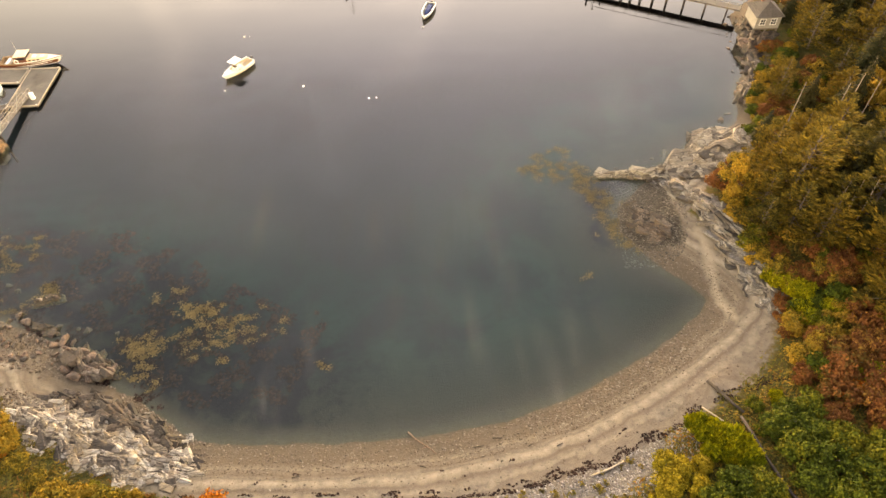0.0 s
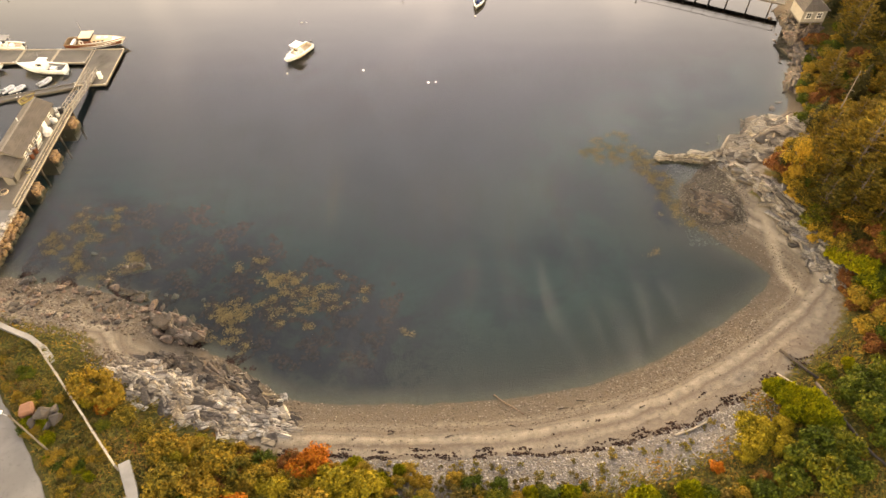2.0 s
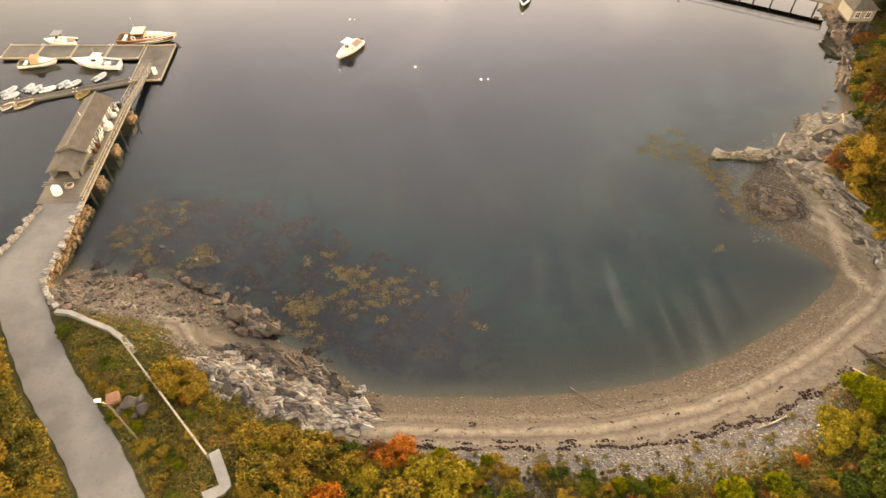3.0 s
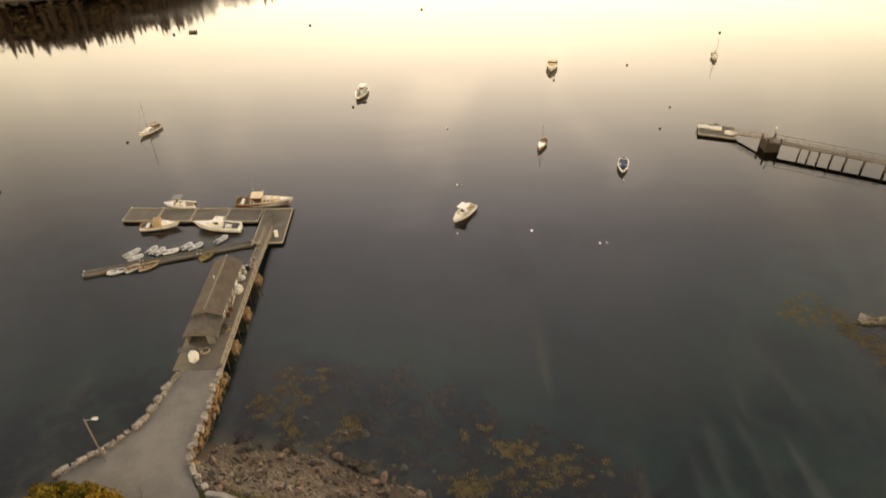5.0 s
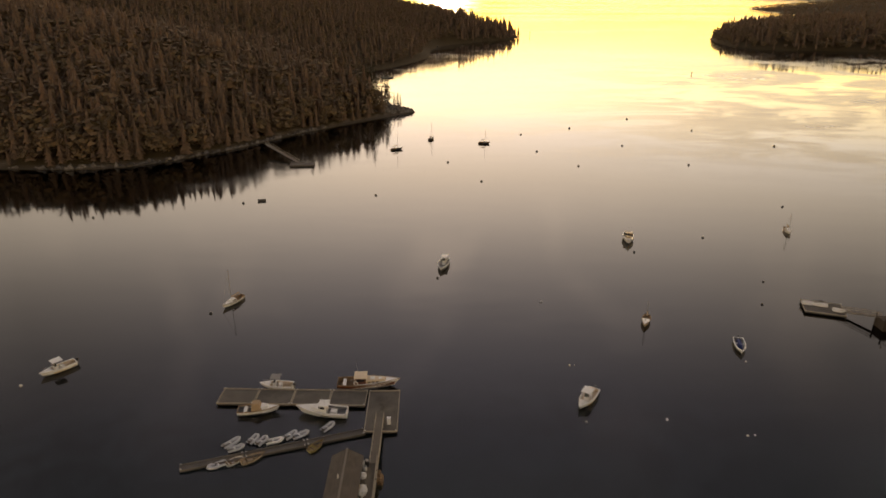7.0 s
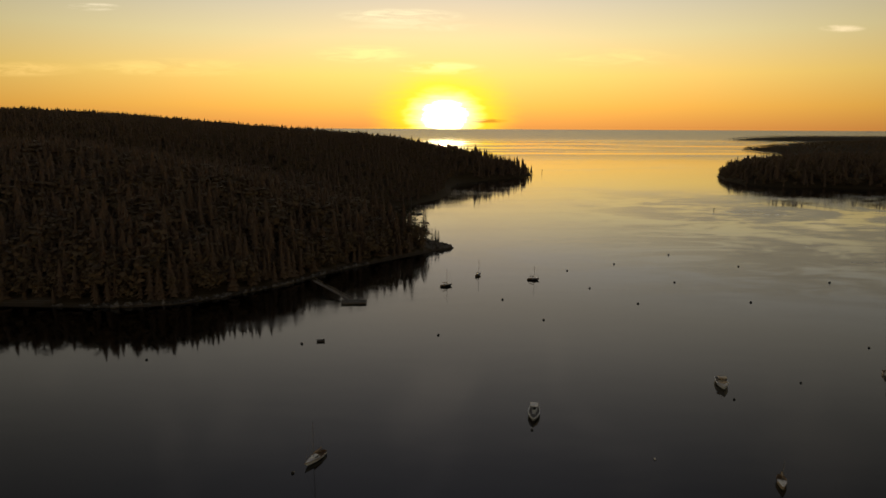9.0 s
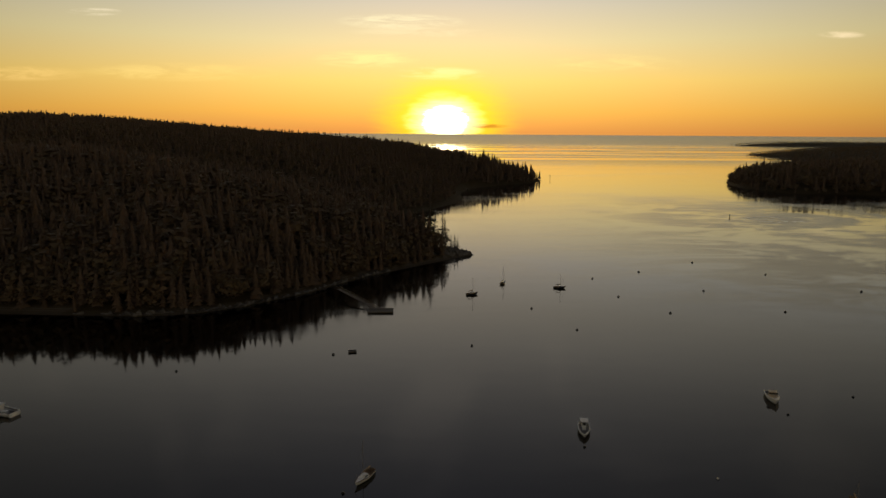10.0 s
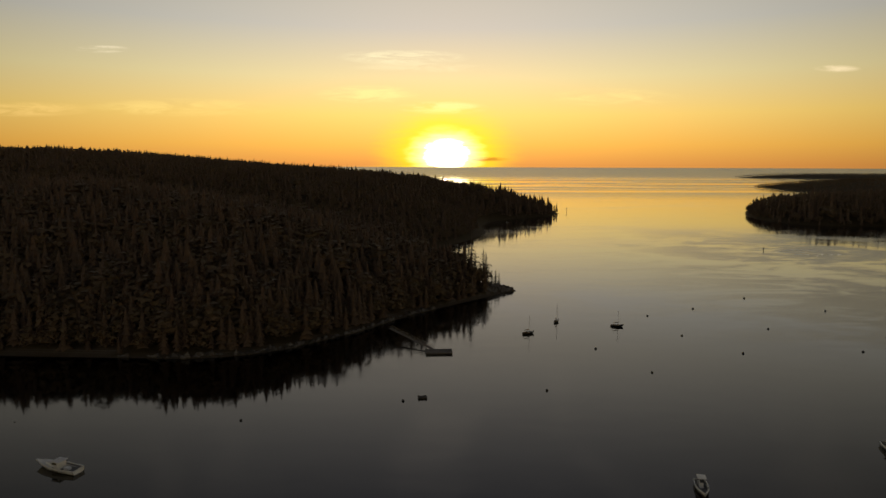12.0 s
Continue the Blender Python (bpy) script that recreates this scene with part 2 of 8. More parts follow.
def ground_stuff(k):
    g = k.n("ShaderNodeNewGeometry")
    pos = g.outputs["Position"]
    z = k.n("ShaderNodeSeparateXYZ", {0: pos}).outputs[2]
    cover = k.n("ShaderNodeVertexColor", layer_name="cover")
    masks = k.n("ShaderNodeSeparateColor", {0: cover.outputs[0]})
    green, weedy, far = masks.outputs[0], masks.outputs[1], masks.outputs[2]
    n1, n2, n3 = k.noise(pos, 0.22, 5), k.noise(pos, 1.4, 5, 0.6), k.noise(pos, 9.0, 4, 0.7)
    fine = k.n("ShaderNodeTexVoronoi", {"Vector": pos, "Scale": 5.5}, feature="F1")
    stones = k.n("ShaderNodeSeparateColor", {0: fine.outputs["Color"]}).outputs[0]
    # beach: rows of sand and shingle by height
    row = k.math("ADD", z, k.math("MULTIPLY", k.math("SUBTRACT", n1, 0.5), 0.32))
    sand = k.ramp(k.span(row, -0.2, 2.6, 0, 1, False),
                  [(0.0, (0.088, 0.070, 0.051)), (0.10, (0.096, 0.077, 0.057)), (0.28, (0.118, 0.095, 0.071)), (0.34, (0.20, 0.167, 0.128)),
                   (0.41, (0.135, 0.109, 0.083)), (0.49, (0.29, 0.25, 0.20)), (0.55, (0.15, 0.122, 0.096)), (0.60, (0.235, 0.20, 0.162)), (0.66, (0.17, 0.142, 0.114)), (1.0, (0.185, 0.168, 0.150))])
    tide = k.math("SINE", k.math("ADD", k.math("MULTIPLY", row, 24.0), k.math("MULTIPLY", n2, 2.5)))
    sand = k.mix(k.math("MULTIPLY", k.span(tide, 0.45, 1.0), k.span(n1, 0.35, 0.6, 0.1, 0.4)), sand, (0.085, 0.068, 0.052))
    sand = k.mix(k.span(n2, 0.35, 0.7), sand, k.mix(0.25, sand, (0.10, 0.085, 0.07)))
    grit = k.mix(k.span(stones, 0, 1, 0.0, 0.8, False), (0.07, 0.058, 0.046), (0.17, 0.145, 0.12))
    c = k.mix(k.math("MULTIPLY", k.span(n2, 0.3, 0.8), 0.5), sand, grit)
    pale = k.math("MULTIPLY", cover.outputs[1], k.span(n2, 0.3, 0.55, 0.45, 1.0))
    # grass and herbs
    turf = k.ramp(k.math("ADD", k.math("MULTIPLY", n2, 0.6), k.math("MULTIPLY", n1, 0.4)),
                  [(0.3, (0.030, 0.039, 0.011)), (0.45, (0.060, 0.060, 0.017)), (0.55, (0.102, 0.072, 0.021)), (0.65, (0.051, 0.060, 0.018)), (0.8, (0.114, 0.066, 0.018))])
    turf = k.mix(k.math("MULTIPLY", k.span(n3, 0.4, 0.7), 0.5), turf, (0.03, 0.035, 0.012))
    c = k.mix(k.span(k.math("ADD", green, k.math("MULTIPLY", k.math("SUBTRACT", n2, 0.5), 0.7)), 0.35, 0.62), c, turf)
    c = k.mix(k.math("MULTIPLY", k.span(weedy, 0.2, 0.7), k.span(z, 0.0, 0.1)), c, k.mix(stones, (0.028, 0.024, 0.02), (0.075, 0.064, 0.052)))
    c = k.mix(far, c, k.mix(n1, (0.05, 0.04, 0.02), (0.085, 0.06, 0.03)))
    # sea floor: gravel, then water's light loss painted in with depth; dark weed beds
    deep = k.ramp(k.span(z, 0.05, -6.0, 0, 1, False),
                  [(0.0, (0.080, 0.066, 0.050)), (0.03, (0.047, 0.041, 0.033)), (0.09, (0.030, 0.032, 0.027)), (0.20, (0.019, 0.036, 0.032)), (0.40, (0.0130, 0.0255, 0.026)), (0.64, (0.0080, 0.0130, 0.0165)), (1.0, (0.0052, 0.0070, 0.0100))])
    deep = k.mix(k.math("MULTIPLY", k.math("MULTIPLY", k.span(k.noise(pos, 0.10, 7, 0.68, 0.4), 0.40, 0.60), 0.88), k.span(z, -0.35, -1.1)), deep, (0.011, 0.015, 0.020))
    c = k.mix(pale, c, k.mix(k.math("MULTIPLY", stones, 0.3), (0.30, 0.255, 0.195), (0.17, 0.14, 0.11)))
    # floor off the far shores coloured near black, for dim deep water
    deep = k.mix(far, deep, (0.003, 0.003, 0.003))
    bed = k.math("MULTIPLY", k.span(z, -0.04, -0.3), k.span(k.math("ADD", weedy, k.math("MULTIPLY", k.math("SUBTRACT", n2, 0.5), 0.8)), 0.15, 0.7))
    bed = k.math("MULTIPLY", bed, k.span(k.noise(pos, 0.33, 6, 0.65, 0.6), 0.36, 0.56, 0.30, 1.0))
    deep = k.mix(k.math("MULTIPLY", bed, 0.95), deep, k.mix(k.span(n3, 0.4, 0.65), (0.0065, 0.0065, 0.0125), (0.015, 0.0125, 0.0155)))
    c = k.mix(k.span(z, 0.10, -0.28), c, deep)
    h = k.math("ADD", k.math("MULTIPLY", stones, 0.5), n3)
    surface(k, c, 0.9, 0, h, 0.06, **{"Specular IOR Level": 0.12})


def water_stuff(k):
    pos = k.n("ShaderNodeNewGeometry").outputs["Position"]
    sep = k.n("ShaderNodeSeparateXYZ", {0: pos})
    x, y = sep.outputs[0], sep.outputs[1]
    def stretched(turn, sx, sy=1.0):
        return k.n("ShaderNodeMapping", {"Vector": pos, "Rotation": (0, 0, turn), "Scale": (sx, sy, 1.0)}).outputs[0]
    swell = k.noise(stretched(0.25, 0.45), 0.13, 1.0)
    ripple = k.noise(stretched(0.1, 0.30), 0.75, 2.0)
    calm = k.span(k.noise(stretched(0.2, 0.35), 0.010, 5, 0.62, 2.2), 0.46, 0.64)
    # cat's-paws drawn out by the light air over the cove
    paws = k.span(k.noise(stretched(0.0, 0.7, 0.085), 1.0, 6, 0.68, 0.8), 0.40, 0.74)
    paws = k.math("MULTIPLY", paws, k.math("MULTIPLY", k.span(k.noise(pos, 0.035, 3), 0.32, 0.55), k.span(y, 80, 58)))
    # tide rips off the point, and wind on the open sea
    rip = k.math("ADD", k.math("MULTIPLY", k.noise(stretched(-0.5, 0.6), 0.010, 3, 0.5, 2.6), 0.5), k.math("MULTIPLY", k.noise(stretched(-0.5, 0.5), 0.04, 6, 0.65, 2.0), 0.5))
    rip = k.span(rip, 0.42, 0.56)
    east = k.span(k.math("SUBTRACT", x, k.math("MULTIPLY", y, 0.12)), -70, 60)
    rip = k.math("MULTIPLY", rip, k.math("MULTIPLY", k.math("MULTIPLY", k.span(y, 170, 270), k.span(y, 680, 470)), east))
    sea = k.math("MULTIPLY", k.span(k.noise(stretched(0.0, 0.12), 0.006, 4, 0.6, 1.0), 0.44, 0.60), k.span(y, 900, 1700))
    sea = k.math("MAXIMUM", sea, k.span(y, 2700, 3500))
    h = k.math("ADD", k.math("MULTIPLY", swell, 0.06), k.math("MULTIPLY", ripple, 0.008))
    bump = k.n("ShaderNodeBump", {"Strength": k.span(calm, 0, 1, 0.2, 0.55, False), "Distance": 1.0, "Height": h}).outputs[0]
    facing = k.n("ShaderNodeLayerWeight", {"Blend": 0.5, "Normal": bump}).outputs["Facing"]
    fres = k.math("ADD", k.math("MULTIPLY", k.math("POWER", facing, 5.0), 0.957), 0.043, True)
    # wind-broken water mirrors less at a low angle
    fres = k.math("MULTIPLY", fres, k.math("SUBTRACT", 1.0, k.math("ADD", k.math("MULTIPLY", sea, 0.42), k.math("MULTIPLY", rip, 0.15))))
    rough = k.math("ADD", k.span(calm, 0, 1, 0.06, 0.12, False), k.math("ADD", k.math("MULTIPLY", rip, 0.17), k.math("ADD", k.math("MULTIPLY", sea, 0.14), k.math("MULTIPLY", paws, 0.50))))
    gl = k.n("ShaderNodeBsdfAnisotropic", {"Color": (1, 1, 1, 1), "Roughness": rough, "Normal": bump})
    tr = k.n("ShaderNodeBsdfTransparent", {"Color": (0.82, 0.92, 0.90, 1)})
    m = k.n("ShaderNodeMixShader", {0: fres, 1: tr.outputs[0], 2: gl.outputs[0]})
    # past the cove the water is too deep to see into: only its mirror is left
    tint = k.n("ShaderNodeCombineXYZ", {0: fres, 1: fres, 2: fres}).outputs[0]
    mirror = k.n("ShaderNodeBsdfAnisotropic", {"Color": tint, "Roughness": rough, "Normal": bump})
    m = k.n("ShaderNodeMixShader", {0: k.span(y, 74, 98), 1: m.outputs[0], 2: mirror.outputs[0]})
    k.n("ShaderNodeOutputMaterial", {0: m.outputs[0]})


# ---- the ground: one sheet from the cove to the horizon ----
COVE = [(-900, -120), (-400, -60), (-160, -8), (-110, 14), (-85, 30), (-75, 37.5), (-66, 41), (-59.5, 43), (-55.4, 42.2), (-47, 40.3), (-42, 37.8),
        (-40, 35), (-37.5, 33.0), (-34.5, 32.4), (-31, 30.3), (-27.3, 27.6), (-24.4, 26.1), (-18.2, 25.7), (-12.7, 25.5), (-7, 25.6),
        (-1.4, 25.9), (4.4, 27), (10.6, 28.9), (16.9, 32.1), (22.2, 35.2), (25.7, 37.8), (27.9, 40.1), (26.3, 42.7), (24.3, 44.6),
        (22.6, 46.9), (20.4, 50.3), (21.2, 54.4), (24.5, 57.8), (30, 62.1), (33, 64.7), (36.8, 67.4), (40.5, 69.4),
        (42.4, 72.7), (43.5, 77), (48, 84.3), (47.5, 88), (48.6, 92.3), (49, 97.5), (58, 106), (80, 118), (150, 125), (900, 60),
        (900, -900), (-900, -900)]
HILL = [(-2300, 160), (-600, 190), (-400, 203), (-300, 213), (-232, 219.5), (-203, 218), (-174, 216), (-157, 220), (-148, 226), (-128, 246), (-110, 273),
        (-93, 291), (-79, 306), (-68, 318), (-62, 322.5), (-67, 328), (-92, 345), (-119, 385), (-126, 430), (-118, 452), (-98, 478), (-85, 502), (-68, 540),
        (-57, 580), (-56, 646), (-42, 697), (-2, 742), (36, 776), (53, 820), (45, 840), (0, 885), (-70, 980), (-160, 1100), (-600, 1400), (-2300, 1500)]
ISLE = [(330, 905), (275, 800), (258, 740), (258, 690), (275, 655), (335, 648), (430, 625), (700, 590), (1100, 700), (900, 1000), (600, 1000), (400, 930)]
HEAD = [(789, 1830), (760, 1520), (900, 1420), (2600, 1300), (2600, 2400), (1200, 2300)]
CAPE = [(1392, 3305), (1700, 3050), (3400, 3000), (3400, 3600), (1600, 3500)]


def shore_distance(x, y, poly):
    """Signed distance to a closed line, positive inside."""
    p = np.array(poly, float)
    best = np.full(x.shape, 1e9)
    inside = np.zeros(x.shape, bool)
    for (ax, ay), (bx, by) in zip(p, np.roll(p, -1, 0)):
        dx, dy = bx - ax, by - ay
        t = np.clip(((x - ax) * dx + (y - ay) * dy) / (dx * dx + dy * dy), 0, 1)
        best = np.minimum(best, (x - ax - t * dx) ** 2 + (y - ay - t * dy) ** 2)
        if ay != by:
            inside ^= ((ay > y) != (by > y)) & (x < dx * (y - ay) / dy + ax)
    return np.where(inside, 1, -1) * np.sqrt(best)


def lumps(x, y, size, seed=0.0):
    """Smooth uneven ground out of a few crossed waves."""
    r = np.zeros(x.shape)
    for i in range(5):
        a = 1.3 * i + seed
        f = 6.283 / size * (1 + 0.37 * i)
        r += np.sin((x * math.cos(a) + y * math.sin(a)) * f + 2.1 * i + seed) / (1 + 0.5 * i)
    return r / 3.0


ROAD_MID = [(-63.7, 52.6), (-63.9, 49), (-64.3, 45), (-64.5, 41), (-62.6, 37.0), (-59.6, 32.5), (-56.0, 27.6), (-49.6, 20.6), (-45.6, 15.5), (-40.5, 8.0), (-34, -4), (-20, -40)]
ROAD_Z = [1.35, 1.35, 1.35, 1.35, 1.4, 1.6, 1.9, 2.75, 3.2, 3.7, 4.2, 6.0]


def road_line():
    p = np.array(ROAD_MID)
    s = np.concatenate([[0], np.cumsum(np.hypot(*np.diff(p, axis=0).T))])
    u = np.arange(0, s[-1], 0.8)
    return np.interp(u, s, p[:, 0]), np.interp(u, s, p[:, 1]), np.interp(u, s, ROAD_Z)


def height(x, y):
    x, y = np.asarray(x, float), np.asarray(y, float)
    wob = np.where(x < -24, 0.5, 0.18) * lumps(x, y, 7.0, 1.0)
    d = shore_distance(x, y, COVE)
    d = d + np.where(np.abs(d) < 30, wob, 0)
    right = np.clip((x - 26 + (y - 40) * 0.05) / 8, 0, 1) * np.clip((y - 28) / 10, 0, 1)
    beach = np.interp(d, [-60, -30, -12, 0, 4, 7, 11, 25, 60, 400], [-6.5, -3.9, -1.25, 0, 1.15, 1.8, 2.7, 4.2, 6, 14])
    steep = np.interp(d, [-60, -25, -10, 0, 3, 8, 16, 40, 120, 500], [-6.5, -3.6, -1.5, 0, 0.8, 2.0, 4.2, 9, 17, 30])
    z = beach * (1 - right) + steep * right
    z += np.where(d > 6, 0.25 * lumps(x, y, 9.0, 3.0), 0.02 * lumps(x, y, 5.0, 2.0))
    # level bed for the lane
    near = (x > -72) & (x < -15) & (y < 40) & (y > -45)
    if near.any():
        rx, ry, rz = road_line()
        best = np.full(x[near].shape, 1e9)
        bed = np.zeros(x[near].shape)
        for u, v, w in zip(rx, ry, rz):
            q = np.hypot(x[near] - u, y[near] - v)
            bed = np.where(q < best, w, bed)
            best = np.minimum(best, q)
        f = np.clip((5.0 - best) / 2.2, 0, 1)
        z[near] = z[near] * (1 - f) + (bed - 0.06) * f
    dh = shore_distance(x, y, HILL)
    cap = np.interp(x, [-900, -490, -425, -285, -122, -78, -60, -38, -16, 4, 30, 53], [69, 68, 62, 52, 47, 39, 38, 35, 21, 11, 7, 1.5])
    hill = np.where(dh > 0, cap * (1 - np.exp(-np.maximum(dh, 0) * (0.26 + 0.12 * np.clip((420 - y) / 60, 0, 1) + 0.4 * np.clip((y - 520) / 200, 0, 1)) / np.maximum(cap, 6))) + np.minimum(dh * 0.05, 2.5) * lumps(x, y, 90, 4) * 0.6, np.maximum(dh * 0.2, -7))
    di = shore_distance(x, y, ISLE)
    isle = np.where(di > 0, 17 * (1 - np.exp(-np.maximum(di, 0) / 45)), np.maximum(di * 0.2, -7))
    de = shore_distance(x, y, HEAD)
    head = np.where(de > 0, 27 * (1 - np.exp(-np.maximum(de, 0) / 160)), np.maximum(de * 0.2, -7))
    dc = shore_distance(x, y, CAPE)
    cape = np.where(dc > 0, 22 * (1 - np.exp(-np.maximum(dc, 0) / 120)), np.maximum(dc * 0.2, -7))
    return np.maximum.reduce([z, hill, isle, head, cape])


def steps(parts):
    """Grid lines from stretches (start, end, spacing)."""
    out = []
    for a, b, s in parts:
        out.append(np.arange(a, b, s))
    return np.concatenate(out + [[parts[-1][1]]])


def grid_mesh(name, xs, ys, zfun):
    X, Y = np.meshgrid(xs, ys)
    Z = zfun(X, Y)
    nx, ny = len(xs), len(ys)
    i = np.arange(nx * ny).reshape(ny, nx)
    quads = np.stack([i[:-1, :-1], i[:-1, 1:], i[1:, 1:], i[1:, :-1]], -1).reshape(-1, 4)
    me = bpy.data.meshes.new(name)
    me.vertices.add(nx * ny)
    me.vertices.foreach_set("co", np.stack([X, Y, Z], -1).astype(np.float32).ravel())
    me.loops.add(quads.size)
    me.loops.foreach_set("vertex_index", quads.astype(np.int32).ravel())
    me.polygons.add(len(quads))
    me.polygons.foreach_set("loop_start", np.arange(0, quads.size, 4, dtype=np.int32))
    me.polygons.foreach_set("use_smooth", np.ones(len(quads), bool))
    me.update(calc_edges=True)
    return me, X.ravel(), Y.ravel(), Z.ravel()


def build_ground():
    xs = steps([(-2400, -900, 100), (-900, -260, 14), (-260, -110, 6), (-110, -80, 2), (-80, 62, 0.5), (62, 130, 4), (130, 1000, 30), (1000, 3500, 120)])
    ys = steps([(-600, -60, 40), (-60, 0, 6), (0, 12, 1.5), (12, 72, 0.5), (72, 104, 1.2), (104, 200, 6), (200, 340, 4), (340, 1000, 14), (1000, 4940, 120)])
    me, x, y, z = grid_mesh("ground", xs, ys, height)
    d = shore_distance(x, y, COVE)
    near = y < 150
    right = np.clip((x - 26) / 6, 0, 1) * np.clip((y - 30) / 8, 0, 1)
    lim = np.where(x < -22, 5.5, 10.5 - np.clip((x - 14) / 6, 0, 1) * 2.5) * (1 - right) + np.where(y > 68, 2.2, 6) * right
    green = np.where(near & (z > 0), np.clip((d - lim) / 4 + 0.4, 0, 1), 0)
    weedy = np.where((d < 0) & near, np.clip((-4 - x) / 18, 0, 1) * np.clip((19 + d) / 8, 0, 1) * np.clip((-d) / 1.5, 0, 1)
                     + np.clip((x - 12) / 5, 0, 1) * np.clip((y - 46) / 4, 0, 1) * np.clip((63 - y) / 3, 0, 1) * np.clip((7 + d) / 5, 0, 1) * 0.8, 0)
    weedy += np.where((d >= 0) & near & (x < 29), np.clip((y - 46.5) / 2, 0, 1) * np.clip((28 - x) / 1.5, 0, 1) * np.clip((x - 15) / 3, 0, 1), 0)
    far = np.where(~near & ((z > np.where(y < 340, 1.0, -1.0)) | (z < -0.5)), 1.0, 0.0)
    spur = np.zeros_like(x)
    line = ((29.0, 48.6), (29.3, 46.0), (29.0, 43.0), (28.8, 39.8), (29.6, 37.0))
    for (ax, ay), (bx, by) in zip(line, line[1:]):
        t = np.clip(((x - ax) * (bx - ax) + (y - ay) * (by - ay)) / ((bx - ax) ** 2 + (by - ay) ** 2), 0, 1)
        q = np.hypot(x - ax - t * (bx - ax), y - ay - t * (by - ay))
        spur = np.maximum(spur, np.clip(1.5 - q / (0.5 + 0.3 * lumps(x, y, 5.0, 8.0)), 0, 1))
    spur *= np.clip((z - 0.05) / 0.3, 0, 1)
    col = me.color_attributes.new("cover", "FLOAT_COLOR", "POINT")
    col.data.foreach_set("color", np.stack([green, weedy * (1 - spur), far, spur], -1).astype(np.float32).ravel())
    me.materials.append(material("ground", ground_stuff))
    return tagged(new("ground", me), "pale shingle beach, rough turf and sea floor tinted darker with depth", "ground", kind="structure")


def build_water():
    xs = steps([(-3400, -600, 200), (-600, 600, 30), (600, 4000, 200)])
    ys = steps([(-400, 0, 50), (0, 1000, 25), (1000, 4950, 150)])
    me, *_ = grid_mesh("water", xs, ys, lambda X, Y: 44.0 * np.clip((Y - 3600) / 1350, 0, 1) ** 1.5)
    me.materials.append(material("water", water_stuff))
    return tagged(new("water", me), "calm harbour water mirroring the sunset sky", "water", kind="structure")


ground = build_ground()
water = build_water()

# ---- builders ----
def part(name, bm, mat, parent, label="", smooth=False):
    """Links a bmesh (or a mesh) as one mesh object under a thing or a part."""
    if isinstance(bm, bmesh.types.BMesh):
        me = bpy.data.meshes.new(name)
        bm.normal_update()
        bm.to_mesh(me)
        bm.free()
    else:
        me = bm
    if mat is not None and not me.materials:
        me.materials.append(mat)
    if smooth:
        me.polygons.foreach_set("use_smooth", np.ones(len(me.polygons), bool))
    ob = new(name, me)
    ob.parent = parent
    if label:
        ob["label"] = label
    return ob


def thing(name, label, category, group="", m=None, kind=""):
    ob = new(name)
    ob.empty_display_size = 0.2
    if m is not None:
        ob.matrix_basis = m
    return tagged(ob, label, category, group, kind)


def box(bm, c, s, rot=None, bevel=0.0):
    m = Matrix.Translation(c) @ (rot.to_4x4() if rot is not None else Matrix()) @ Matrix.Diagonal((*s, 1))
    r = bmesh.ops.create_cube(bm, size=1.0, matrix=m)
    if bevel:
        edges = list({e for v in r["verts"] for e in v.link_edges})
        bmesh.ops.bevel(bm, geom=edges, offset=bevel, segments=1, affect="EDGES", profile=0.5)
    return bm


def boxes(*items, bevel=0.0):
    bm = bmesh.new()
    for c, s in items:
        box(bm, c, s, None, bevel)
    return bm


def tube(bm, a, b, r0, r1=None, n=8):
    a, b = Vector(a), Vector(b)
    d = b - a
    m = Matrix.Translation((a + b) / 2) @ d.to_track_quat("Z", "Y").to_matrix().to_4x4()
    bmesh.ops.create_cone(bm, cap_ends=True, segments=n, radius1=r0, radius2=r0 if r1 is None else r1, depth=d.length, matrix=m)
    return bm


def tubes(*items, n=6):
    bm = bmesh.new()
    for a, b, r in items:
        tube(bm, a, b, r, None, n)
    return bm


def beam(bm, a, b, w, h):
    """A squared timber from a to b."""
    a, b = Vector(a), Vector(b)
    d = b - a
    rot = Matrix((d.normalized(), Vector((0, 0, 1)).cross(d).normalized(), d.cross(Vector((0, 0, 1)).cross(d)).normalized())).transposed() \
        if abs(d.normalized().z) < 0.99 else Matrix.Identity(3)
    s = (d.length, w, h) if abs(d.normalized().z) < 0.99 else (w, h, d.length)
    return box(bm, (a + b) / 2, s, rot)


def prism(bm, outline, z0, z1):
    lo = [bm.verts.new((x, y, z0)) for x, y in outline]
    hi = [bm.verts.new((x, y, z1)) for x, y in outline]
    bm.faces.new(hi)
    bm.faces.new(lo[::-1])
    for i in range(len(outline)):
        j = (i + 1) % len(outline)
        bm.faces.new((lo[i], lo[j], hi[j], hi[i]))
    return bm


def loft(bm, rings, close=False, caps=False):
    vs = [[bm.verts.new(p) for p in r] for r in rings]
    n = len(rings[0])
    for a, b in zip(vs, vs[1:]):
        for i in range(n if close else n - 1):
            j = (i + 1) % n
            bm.faces.new((a[i], a[j], b[j], b[i]))
    if caps:
        bm.faces.new(vs[0][::-1])
        bm.faces.new(vs[-1])
    return bm


